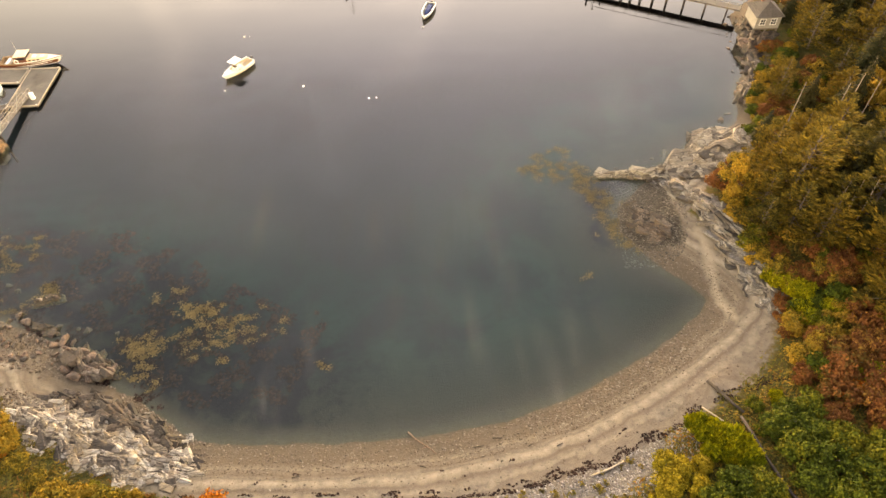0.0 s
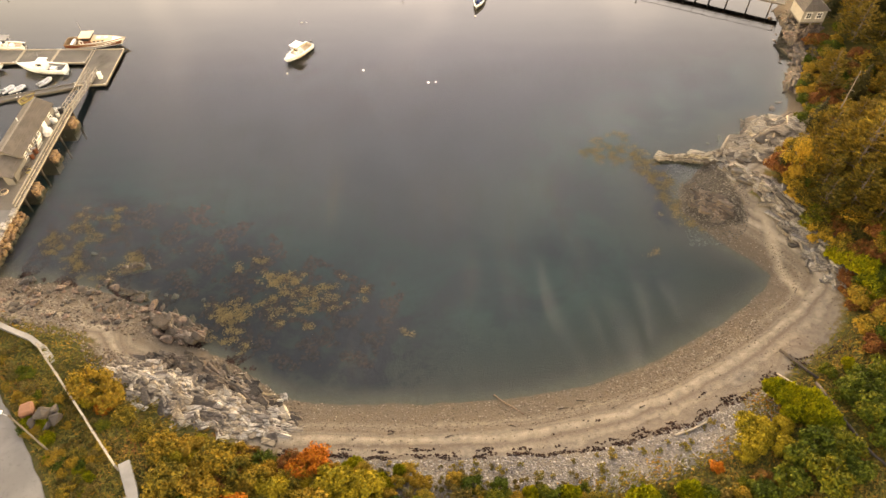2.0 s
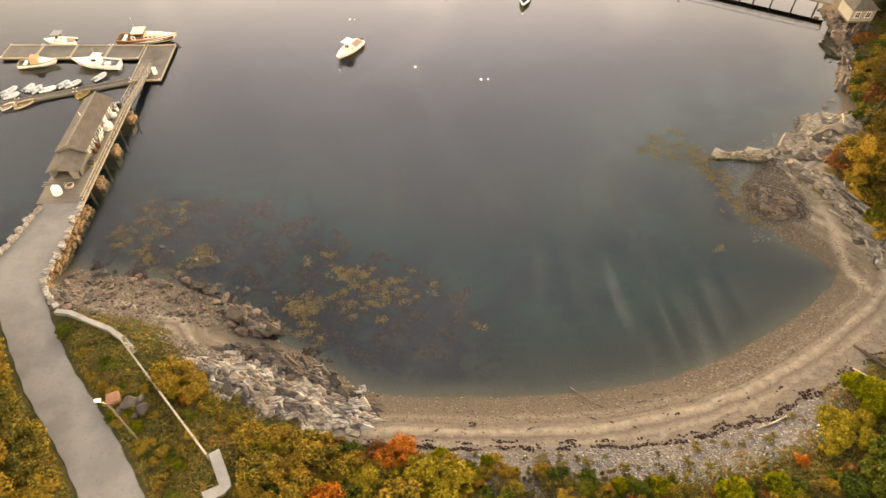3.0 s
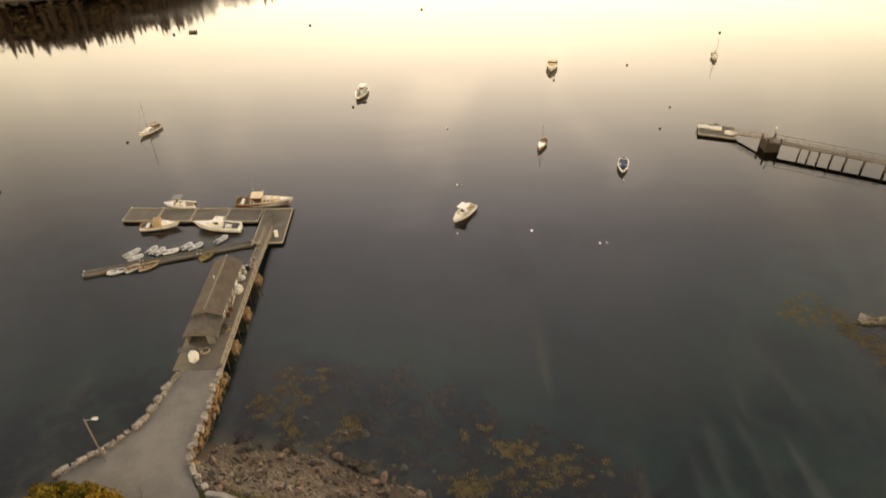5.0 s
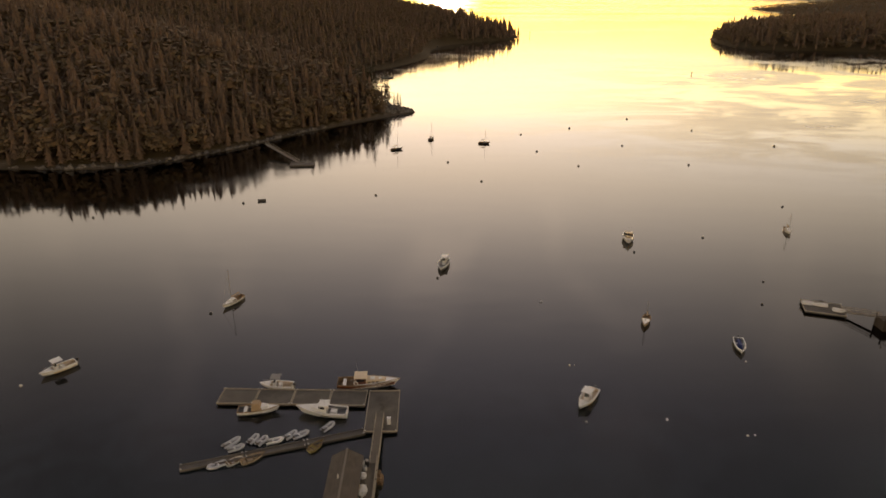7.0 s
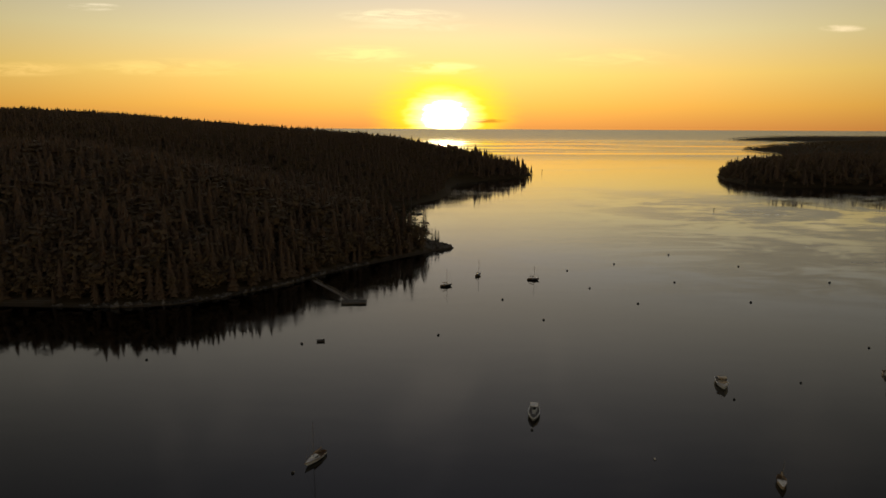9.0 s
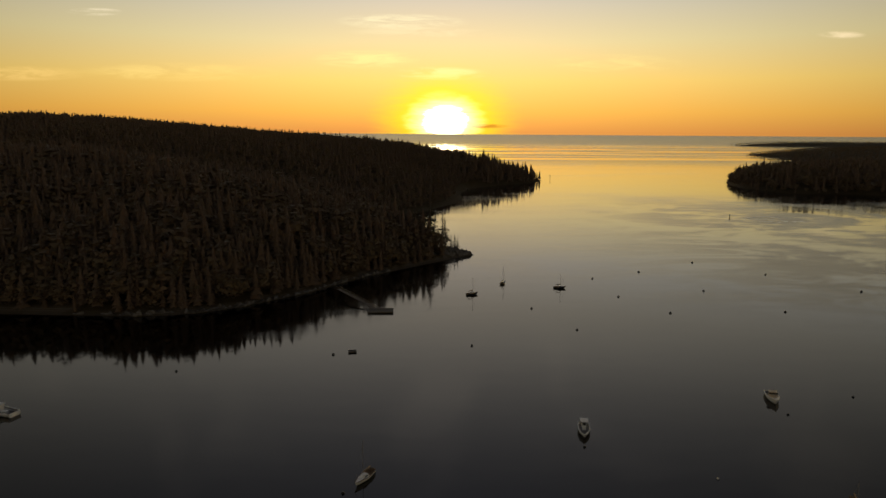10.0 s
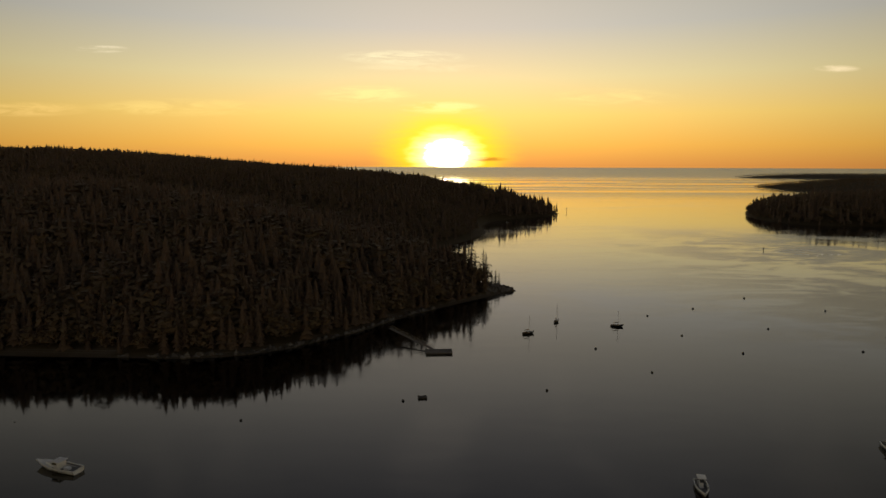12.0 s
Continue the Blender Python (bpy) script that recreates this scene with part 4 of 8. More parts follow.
def ledge(name, label, spine, widths, tops, mat, seed, nu=150, nv=46, strata=0.55, lean=0.0, base=-0.6, fine=1.0, dip=0.3):
    """An outcrop along a line: a rough ridge of tilted layers that sinks into the ground at its rim."""
    sp = np.array(spine, float)
    seg = np.concatenate([[0], np.cumsum(np.hypot(*np.diff(sp, axis=0).T))])
    us = np.linspace(0, seg[-1], nu)
    px, py = np.interp(us, seg, sp[:, 0]), np.interp(us, seg, sp[:, 1])
    tx, ty = np.gradient(px), np.gradient(py)
    tl = np.hypot(tx, ty)
    nx, ny = -ty / tl, tx / tl
    w, top = np.interp(us, seg, widths), np.interp(us, seg, tops)
    vs = np.linspace(-1, 1, nv)
    U, V = np.meshgrid(us, vs, indexing="ij")
    i = np.arange(nu)[:, None] + 0 * V.astype(int)
    edge = 1 + 0.22 * np.sin(U * 1.3 + seed) * np.sign(V) * 0.6 + 0.16 * np.sin(U * 3.1 + 2 * seed + V)
    X = px[i] + nx[i] * V * w[i] * edge
    Y = py[i] + ny[i] * V * w[i] * edge
    G = height(X, Y)
    prof = np.clip(1 - np.abs(V - lean * (1 - V * V)) ** 2.4, 0, 1)
    end = np.clip(np.minimum(U, seg[-1] - U) / (0.12 * seg[-1] + 0.5), 0, 1) ** 0.7
    # broken slabs in three sizes, all dipping the same way, so that their edges step like strata
    g = np.random.default_rng(int(seed * 10) + 900)
    ca, sa = math.cos(dip), math.sin(dip)
    P = U + 0.35 * np.sin(V * w[i] * 0.9 + seed)
    Q = V * w[i] + 0.3 * np.sin(U * 0.55 + seed)
    A, B = P * ca + Q * sa, Q * ca - P * sa
    H, tone = np.zeros_like(X), np.zeros_like(X)
    wide = float(w.max())
    for length, width, rise, tilt, crack, share in ((2.6, 0.85, 0.26, 0.16, 0.20, 0.45), (1.0, 0.42, 0.16, 0.22, 0.16, 0.35), (0.42, 0.24, 0.08, 0.20, 0.08, 0.2)):
        la, lb = length / fine, width / fine
        n = int(max(14, seg[-1] * wide * 2.6 / (la * lb)))
        su, sv = g.uniform(-0.5, seg[-1] + 0.5, n), g.uniform(-wide * 1.2, wide * 1.2, n)
        ka, kb = su * ca + sv * sa, sv * ca - su * sa
        tree = kdtree.KDTree(n)
        for k in range(n):
            tree.insert((ka[k] / la, kb[k] / lb, 0), k)
        tree.balance()
        near = [tree.find_n((a / la, b / lb, 0), 2) for a, b in zip(A.ravel(), B.ravel())]
        own = np.array([q[0][1] for q in near]).reshape(X.shape)
        gap = np.array([q[1][2] - q[0][2] for q in near]).reshape(X.shape)
        H += (rise * g.normal(size=n))[own] + (0.5 * tilt * g.normal(size=n))[own] * (A - ka[own]) + (tilt * (1.4 + 0.8 * g.normal(size=n)))[own] * (B - kb[own])
        H -= crack * np.clip(1 - gap / 0.16, 0, 1)
        tone += share * g.random(n)[own]
    rough = np.array([noise.noise(Vector((x, y, seed)) * 3.3) for x, y in zip(X.ravel(), Y.ravel())]).reshape(X.shape)
    H = np.clip(H, -1.1, 1.1) + 0.10 * rough
    Z = G + prof * end * (top[i] * 0.75 + strata * H) + (1 - prof * end) * base
    idx = np.arange(nu * nv).reshape(nu, nv)
    quads = np.stack([idx[:-1, :-1], idx[1:, :-1], idx[1:, 1:], idx[:-1, 1:]], -1).reshape(-1, 4)
    me = np_mesh(name, np.stack([X, Y, Z], -1).reshape(-1, 3), quads, [mat])
    t = np.clip((tone - 0.5) * 1.9 + 0.5, 0, 1).ravel()
    col = me.color_attributes.new("tone", "FLOAT_COLOR", "POINT")
    col.data.foreach_set("color", np.stack([t, t, t, np.ones_like(t)], -1).astype(np.float32).ravel())
    ob = tagged(new(name, me), label, "rock", "shore ledges")
    ob["grid"] = (nu, nv)
    return ob


# ---- boats ----
class Hull:
    """A hull's lines: bow along +x, keel below the water at z = 0."""

    def __init__(self, L, B, F, draft=0.35, transom=0.82, sheer=0.35, full=2.3, n=15):
        self.L, self.B, self.F, self.draft, self.transom, self.sheer, self.full, self.n = L, B, F, draft, transom, sheer, full, n

    def hb(self, s):
        if s < 0.4:
            return self.B / 2 * (self.transom + (1 - self.transom) * math.sin(s / 0.4 * math.pi / 2))
        return max(0.015, self.B / 2 * (1 - ((s - 0.4) / 0.6) ** self.full))

    def top(self, s):
        return self.F * (1 + self.sheer * max(0, s - 0.15) ** 2)

    def x(self, s, z=None):
        rake = 0.09 * self.L * s ** 6
        return self.L * (s - 0.5) + (rake * ((self.top(s) if z is None else z) / self.F - 0.6))

    def stations(self, a=0.0, b=1.0):
        return [a + (b - a) * i / (self.n - 1) for i in range(self.n)]

    def shell(self):
        bm = bmesh.new()
        rings = []
        for s in self.stations():
            h, t = self.hb(s), self.top(s)
            k = -self.draft * (1 - s ** 5) + s ** 5 * 0.25 * self.F
            c = 0.08 * self.F + 0.3 * s ** 3 * self.F
            half = [(self.x(s, k), 0.0, k), (self.x(s, c), h * (0.86 - 0.25 * s), c), (self.x(s, (c + t) / 2), h * (0.95 - 0.08 * s), (c + t) / 2), (self.x(s, t), h, t)]
            rings.append([(x, -y, z) for x, y, z in half[::-1]] + half[1:])
        loft(bm, rings)
        bm.faces.new([bm.verts[i] for i in range(7)]) if bm.verts.ensure_lookup_table() is None else None
        return bm

    def gunwale(self, w=0.09, up=0.035):
        bm = bmesh.new()
        for sd in (-1, 1):
            rings = []
            for s in self.stations():
                h, t = self.hb(s), self.top(s)
                x = self.x(s)
                rings.append([(x, sd * (h + 0.02), t - 0.05), (x, sd * (h + 0.02), t + up), (x, sd * max(0, h - w), t + up), (x, sd * max(0, h - w), t - 0.05)])
            loft(bm, rings, True, True)
        h, t = self.hb(0), self.top(0)
        box(bm, (self.x(0) + 0.05, 0, t - 0.01), (0.11, 2 * h, 0.10))
        return bm

    def deck(self, a, b, drop=0.0, inset=0.04, sole=False):
        """A floor between two stations, level when sole, else following the sheer; with inner sides when sunk."""
        bm = bmesh.new()
        ss = self.stations(a, b)
        lv = [drop if sole else self.top(s) - drop for s in ss]
        loft(bm, [[(self.x(s, z), -max(0.01, self.hb(s) * (0.93 if sole else 1) - inset), z), (self.x(s, z), max(0.01, self.hb(s) * (0.93 if sole else 1) - inset), z)] for s, z in zip(ss, lv)])
        if sole:
            for sd in (-1, 1):
                loft(bm, [[(self.x(s, z), sd * max(0.01, self.hb(s) * 0.93 - inset), z), (self.x(s), sd * max(0.01, self.hb(s) - 0.07), self.top(s))] for s, z in zip(ss, lv)])
            for s in (a, b):
                h, t = self.hb(s) - 0.05, self.top(s)
                vs = [bm.verts.new(p) for p in ((self.x(s), -h, drop), (self.x(s), h, drop), (self.x(s), h, t), (self.x(s), -h, t))]
                bm.faces.new(vs)
        return bm

    def stripe(self, z0, z1, out=0.012):
        bm = bmesh.new()
        for sd in (-1, 1):
            rings = []
            for s in self.stations(0.0, 0.97):
                h, t = self.hb(s), self.top(s)
                c = 0.08 * self.F + 0.3 * s ** 3 * self.F
                def y(z):
                    if z < c:
                        return h * (0.86 - 0.25 * s)
                    f = (z - c) / (t - c)
                    return h * ((0.86 - 0.25 * s) * (1 - 2 * f) + (0.95 - 0.08 * s) * 2 * f if f < 0.5 else (0.95 - 0.08 * s) * (2 - 2 * f) + 2 * f - 1)
                a0, a1 = max(z0, c), max(z1, c + 0.03)
                rings.append([(self.x(s, a0), sd * (y(a0) + out), a0), (self.x(s, a1), sd * (y(a1) + out), a1)])
            loft(bm, rings)
        return bm


def house_box(x0, x1, w0, w1, z0, z1, rake0=0.0, rake1=0.0, tumble=0.9):
    """A cabin block: base and a slightly smaller top, its ends raked."""
    bm = bmesh.new()
    loft(bm, [[(x0, -w0, z0), (x1, -w1, z0), (x1, w1, z0), (x0, w0, z0)],
              [(x0 + rake0, -w0 * tumble, z1), (x1 - rake1, -w1 * tumble, z1), (x1 - rake1, w1 * tumble, z1), (x0 + rake0, w0 * tumble, z1)]], True, True)
    return bm


def outboard(parent, x, z, twin=False):
    for y in ((-0.35, 0.35) if twin else (0.0,)):
        m = part("outboard_motor", boxes(((x - 0.22, y, z + 0.28), (0.42, 0.32, 0.42)), bevel=0.07), BLACK, parent, "black outboard motor")
        part("leg", boxes(((x - 0.20, y, z - 0.25), (0.22, 0.12, 0.75))), GREY, m)


def console_boat(label, m, L=6.4, B=2.3, top_mat=None, group="moored boats", canopy=True, aft=0.0, bow_deck=0.70):
    t = thing("motor_boat", label, "boat", group, m)
    H = Hull(L, B, 0.75, 0.3)
    part("hull", H.shell(), WHITE, t, smooth=True)
    part("gunwale", H.gunwale(0.16), WHITE, t)
    part("cockpit_sole", H.deck(0.02, bow_deck, 0.22, sole=True), GREY if not canopy or aft else CREAM, t)
    part("foredeck", H.deck(bow_deck, 0.985, -0.01, 0.02), WHITE, t)
    part("boot_stripe", H.stripe(0.02, 0.14), BLACK, t, "dark boot stripe")
    c = part("console", house_box((0.02 - aft) * L, (0.16 - aft) * L, 0.38, 0.34, 0.22, 1.15, 0.05, 0.22), WHITE, t)
    part("windscreen", house_box((0.06 - aft) * L, (0.125 - aft) * L, 0.36, 0.30, 1.15, 1.55, 0.05, 0.18), GLASS, c)
    part("seat", boxes(((-(0.10 + aft) * L, 0, 0.55), (0.5, 0.95, 0.65)), bevel=0.06), WHITE, t)
    if canopy:
        top = part("hardtop", boxes((((0.03 - aft) * L, 0, 2.05), (0.31 * L, 1.55, 0.09)), bevel=0.04), top_mat or WHITE, t, "white hardtop")
        part("post", tubes(*[((x * L, sy * 0.6, 0.3), (x * L, sy * 0.62, 2.02), 0.03) for x in (-0.06 - aft, 0.14 - aft) for sy in (-1, 1)]), METAL, top)
    part("bow_rail", tubes(*[((H.x(s), sd * (H.hb(s) - 0.08), H.top(s) + 0.28), (H.x(s + 0.09), sd * max(0.02, H.hb(s + 0.09) - 0.08), H.top(s + 0.09) + 0.30), 0.016) for s in (0.66, 0.75, 0.84) for sd in (-1, 1)]), METAL, t)
    outboard(t, H.x(0), 0.55)
    return t


def open_skiff(label, m, L=5.0, B=1.9, cover=NAVY, group="moored boats"):
    t = thing("skiff", label, "boat", group, m)
    H = Hull(L, B, 0.62, 0.22, 0.85)
    part("hull", H.shell(), WHITE, t, smooth=True)
    part("gunwale", H.gunwale(0.13), WHITE, t)
    part("cockpit_sole", H.deck(0.02, 0.97, 0.16, sole=True), GREY, t)
    part("thwart", boxes(((-0.12 * L, 0, 0.42), (0.30, B * 0.86, 0.05)), bevel=0.01), WHITE, t)
    part("cover", house_box(-0.36 * L, 0.16 * L, 0.42, 0.40, 0.2, 0.82, 0.25, 0.35, 0.6), cover, t, "blue canvas cover")
    outboard(t, H.x(0), 0.4)
    return t


def lobster_boat(label, m, L=9.0, B=3.0, hull_mat=None, roof=None, house=None, group="moored boats", gear=True):
    t = thing("lobster_boat", label, "boat", group, m)
    H = Hull(L, B, 0.85, 0.5, 0.86, 0.75)
    part("hull", H.shell(), hull_mat or WHITE, t, smooth=True)
    part("gunwale", H.gunwale(0.16), WHITE, t)
    part("boot_stripe", H.stripe(0.02, 0.18), BLACK, t, "dark boot stripe")
    part("cockpit_sole", H.deck(0.02, 0.52, 0.32, sole=True), GREY, t)
    part("foredeck", H.deck(0.52, 0.985, -0.012, 0.02), WHITE, t)
    part("trunk_cabin", house_box(0.06 * L, 0.30 * L, 0.33 * B, 0.16 * B, 0.8, 1.45, 0.0, 0.35), house or WHITE, t)
    w = part("wheelhouse", house_box(-0.08 * L, 0.09 * L, 0.34 * B, 0.32 * B, 0.35, 1.9, 0.0, 0.18), house or WHITE, t)
    part("roof", boxes(((-0.02 * L, 0, 1.95), (0.22 * L, 0.70 * B, 0.09)), bevel=0.04), roof or WHITE, w, "pale wheelhouse roof")
    part("windscreen", boxes(*[((0.088 * L - 0.09, y, 1.58), (0.06, 0.18 * B, 0.36)) for y in (-0.22 * B, 0.0, 0.22 * B)]), GLASS, w)
    for sd in (-1, 1):
        part("side_window", boxes(((0.0, sd * 0.318 * B, 1.56), (0.10 * L, 0.05, 0.36))), GLASS, w)
    if gear:
        part("engine_box", boxes(((-0.22 * L, 0, 0.55), (0.13 * L, 0.8, 0.5)), bevel=0.05), WHITE, t)
        part("aerial", tubes(((-0.03 * L, 0.3, 1.95), (-0.06 * L, 0.3, 3.6), 0.014), ((0.03 * L, -0.3, 1.95), (0.03 * L, -0.3, 2.7), 0.03)), METAL, t)
    return t


def cabin_cruiser(label, m, L=9.4, B=3.0):
    t = thing("cabin_cruiser", label, "boat", "boats at the float", m)
    H = Hull(L, B, 0.95, 0.5, 0.78, 0.55)
    part("hull", H.shell(), WHITE, t, smooth=True)
    part("topside_planking", H.stripe(0.36, 0.93, 0.02), MAHOGANY, t, "varnished brown topsides")
    part("gunwale", H.gunwale(0.14), TEAK, t)
    part("cockpit_sole", H.deck(0.02, 0.34, 0.35, sole=True), TEAK, t)
    part("foredeck", H.deck(0.34, 0.985, -0.012, 0.02), WHITE, t)
    c = part("trunk_cabin", house_box(-0.02 * L, 0.34 * L, 0.33 * B, 0.16 * B, 0.95, 1.45, 0.0, 0.3), CREAM, t)
    part("hatch", boxes(((0.10 * L, 0, 1.49), (0.7, 0.7, 0.10)), bevel=0.02), WHITE, c)
    part("hatch", boxes(((0.23 * L, 0, 1.47), (0.5, 0.5, 0.08)), bevel=0.02), WHITE, c)
    for sd in (-1, 1):
        part("porthole", boxes(*[((x * L, sd * (0.325 - 0.32 * max(0, x)) * B, 1.24), (0.36, 0.06, 0.18)) for x in (0.04, 0.11, 0.18)]), GLASS, c)
    w = part("wheelhouse", house_box(-0.19 * L, 0.0, 0.36 * B, 0.34 * B, 0.6, 1.95, 0.0, 0.2), MAHOGANY, t, "brown wheelhouse")
    part("roof", boxes(((-0.10 * L, 0, 2.02), (0.22 * L, 0.76 * B, 0.12)), bevel=0.05), CREAM, w, "cream roof")
    part("windscreen", boxes(*[((-0.12, y, 1.72), (0.07, 0.20 * B, 0.32)) for y in (-0.22 * B, 0.0, 0.22 * B)]), GLASS, w)
    for sd in (-1, 1):
        part("side_window", boxes(((-0.10 * L, sd * 0.345 * B, 1.62), (0.13 * L, 0.05, 0.36))), GLASS, w)
    part("bench", boxes(((-0.38 * L, 0, 0.6), (0.5, 1.9, 0.5)), bevel=0.04), WHITE, t)
    part("lifebuoy", ring_mesh(0.30, 0.07), WHITE, t).matrix_basis = pose(-0.18 * L, -0.385 * B, 1.25, 90, 0, 0)
    part("aerial", tubes(((-0.16 * L, 0.4, 2.4), (-0.17 * L, 0.4, 4.2), 0.015)), METAL, t)
    return t


def ring_mesh(R, r, n=20, k=6):
    v = [((R + r * math.cos(b)) * math.cos(a), (R + r * math.cos(b)) * math.sin(a), r * math.sin(b)) for a in (6.2832 * i / n for i in range(n)) for b in (6.2832 * j / k for j in range(k))]
    f = [(i * k + j, ((i + 1) % n) * k + j, ((i + 1) % n) * k + (j + 1) % k, i * k + (j + 1) % k) for i in range(n) for j in range(k)]
    return np_mesh("ring", v, f)


def canopy_boat(label, m, L=6.2, B=2.2):
    t = thing("day_boat", label, "boat", "boats at the float", m)
    H = Hull(L, B, 0.75, 0.35, 0.8, 0.45)
    part("hull", H.shell(), WHITE, t, smooth=True)
    part("gunwale", H.gunwale(0.12), TEAK, t)
    part("boot_stripe", H.stripe(0.02, 0.2), BLACK, t, "dark boot stripe")
    part("cockpit_sole", H.deck(0.02, 0.62, 0.25, sole=True), GREY, t)
    part("foredeck", H.deck(0.62, 0.985, -0.012, 0.02), WHITE, t)
    part("cuddy", house_box(0.08 * L, 0.30 * L, 0.34 * B, 0.18 * B, 0.75, 1.2, 0.0, 0.3), WHITE, t)
    part("canvas_dodger", house_box(-0.14 * L, 0.12 * L, 0.40 * B, 0.36 * B, 0.75, 1.75, 0.12, 0.35, 0.72), TAN, t, "tan canvas dodger")
    part("bench", boxes(((-0.30 * L, 0, 0.5), (0.5, 1.5, 0.4)), bevel=0.04), WHITE, t)
    return t


def sail_boat(label, m, L=6.5, B=2.1, mast=8.0, hull_mat=None, group="moored boats", cabin=True, cover=None):
    t = thing("sailing_boat", label, "boat", group, m)
    H = Hull(L, B, 0.62, 0.4, 0.55, 0.5, 2.0)
    part("hull", H.shell(), hull_mat or WHITE, t, smooth=True)
    part("gunwale", H.gunwale(0.07), TEAK, t)
    part("boot_stripe", H.stripe(0.02, 0.12), BLACK, t, "dark boot stripe")
    part("cockpit_sole", H.deck(0.04, 0.42, 0.22, sole=True), TEAK, t)
    part("foredeck", H.deck(0.42, 0.985, -0.01, 0.02), WHITE, t)
    if cabin:
        c = part("cabin_trunk", house_box(-0.06 * L, 0.22 * L, 0.32 * B, 0.18 * B, 0.6, 1.02, 0.0, 0.25), WHITE, t)
        for sd in (-1, 1):
            part("window", boxes(((0.04 * L, sd * 0.292 * B, 0.83), (0.16 * L, 0.05, 0.14))), GLASS, c)
    sp = part("mast", tubes(((0.10 * L, 0, 0.4), (0.08 * L, 0, mast), 0.04)), ALLOY, t, "slender mast")
    b = part("boom", tubes(((0.09 * L, 0, 1.45), (-0.36 * L, 0, 1.40), 0.04)), ALLOY, sp)
    part("furled_sail", tubes(((0.07 * L, 0, 1.56), (-0.33 * L, 0, 1.50), 0.12), n=8), cover or TAN, b, "furled sail under a tan cover")
    part("forestay", tubes(((H.x(0.98), 0, H.top(1)), (0.085 * L, 0, mast * 0.97), 0.012)), ALLOY, sp)
    part("shroud", tubes(*[((0.05 * L, sd * 0.48 * B, 0.65), (0.082 * L, 0, mast * 0.93), 0.006) for sd in (-1, 1)], ((H.x(0.0), 0, 0.65), (0.08 * L, 0, mast), 0.006), n=4), METAL, sp)
    part("rudder", boxes(((H.x(0) - 0.12, 0, 0.1), (0.28, 0.05, 0.8))), TEAK, t)
    return t


def inflatable(label, m, L=2.8, B=1.45, mat=None):
    t = thing("inflatable_dinghy", label, "dinghy", "tenders at the finger float", m)
    r = 0.20
    path = [(-L / 2, -B / 2 + r), (0.15 * L, -B / 2 + r), (0.36 * L, -0.26 * B), (0.47 * L, 0.0), (0.36 * L, 0.26 * B), (0.15 * L, B / 2 - r), (-L / 2, B / 2 - r)]
    bm = bmesh.new()
    rings = []
    for i, (x, y) in enumerate(path):
        a, b = path[max(0, i - 1)], path[min(len(path) - 1, i + 1)]
        tx, ty = b[0] - a[0], b[1] - a[1]
        q = math.hypot(tx, ty)
        rr = r * (0.75 if i in (0, len(path) - 1) else 1)
        rings.append([(x + ty / q * rr * math.cos(k), y - tx / q * rr * math.cos(k), 0.22 + (0.10 if 2 <= i <= 4 else 0) + rr * math.sin(k)) for k in (6.2832 * j / 8 for j in range(8))])
    loft(bm, rings, True, True)
    part("tube", bm, mat or HYPALON, t, smooth=True)
    part("floor", boxes(((-0.05 * L, 0, 0.14), (0.8 * L, B - 2 * r, 0.05))), GREY, t)
    part("transom", boxes(((-0.42 * L, 0, 0.28), (0.05, B - 2 * r, 0.36))), GREYWOOD, t)
    part("thwart", boxes(((-0.08 * L, 0, 0.33), (0.22, B - 1.4 * r, 0.04))), WHITE, t)
    return t


def rowing_dinghy(label, m, L=2.9, B=1.3, mat=None, group="tenders at the finger float"):
    t = thing("rowing_dinghy", label, "dinghy", group, m)
    H = Hull(L, B, 0.42, 0.12, 0.72, 0.4, 2.1, 11)
    part("hull", H.shell(), mat or WHITE, t, smooth=True)
    part("gunwale", H.gunwale(0.06, 0.02), TEAK, t)
    part("bottom_boards", H.deck(0.03, 0.95, 0.10, 0.03, sole=True), mat or WHITE, t)
    for x in (-0.28, 0.02, 0.26):
        part("thwart", boxes(((x * L, 0, 0.30), (0.22, B * (0.86 - max(0, x)), 0.03))), TEAK, t)
    return t


def covered_dinghy(label, m, L=2.7, B=1.3):
    """A dinghy turned over on the boards."""
    t = thing("upturned_dinghy", label, "dinghy", "dinghies ashore", m)
    H = Hull(L, B, 0.42, 0.12, 0.72, 0.4, 2.1, 11)
    o = part("hull", H.shell(), WHITE, t, smooth=True)
    o.matrix_basis = pose(0, 0, 0.5, 180, 0, 0)
    o = part("gunwale", H.gunwale(0.06, 0.02), WHITE, t)
    o.matrix_basis = pose(0, 0, 0.5, 180, 0, 0)
    return t


def mooring_buoy(name, label, m, r, mat):
    t = thing(name, label, "buoy", "mooring buoys", m)
    bm = bmesh.new()
    bmesh.ops.create_uvsphere(bm, u_segments=12, v_segments=8, radius=r)
    for v in bm.verts:
        v.co.z = v.co.z * 0.85 + 0.35 * r
    part("float", bm, mat, t, smooth=True)
    part("ring", tubes(((0, 0, 1.1 * r), (0, 0, 1.5 * r), 0.12 * r)), METAL, t)
    return t

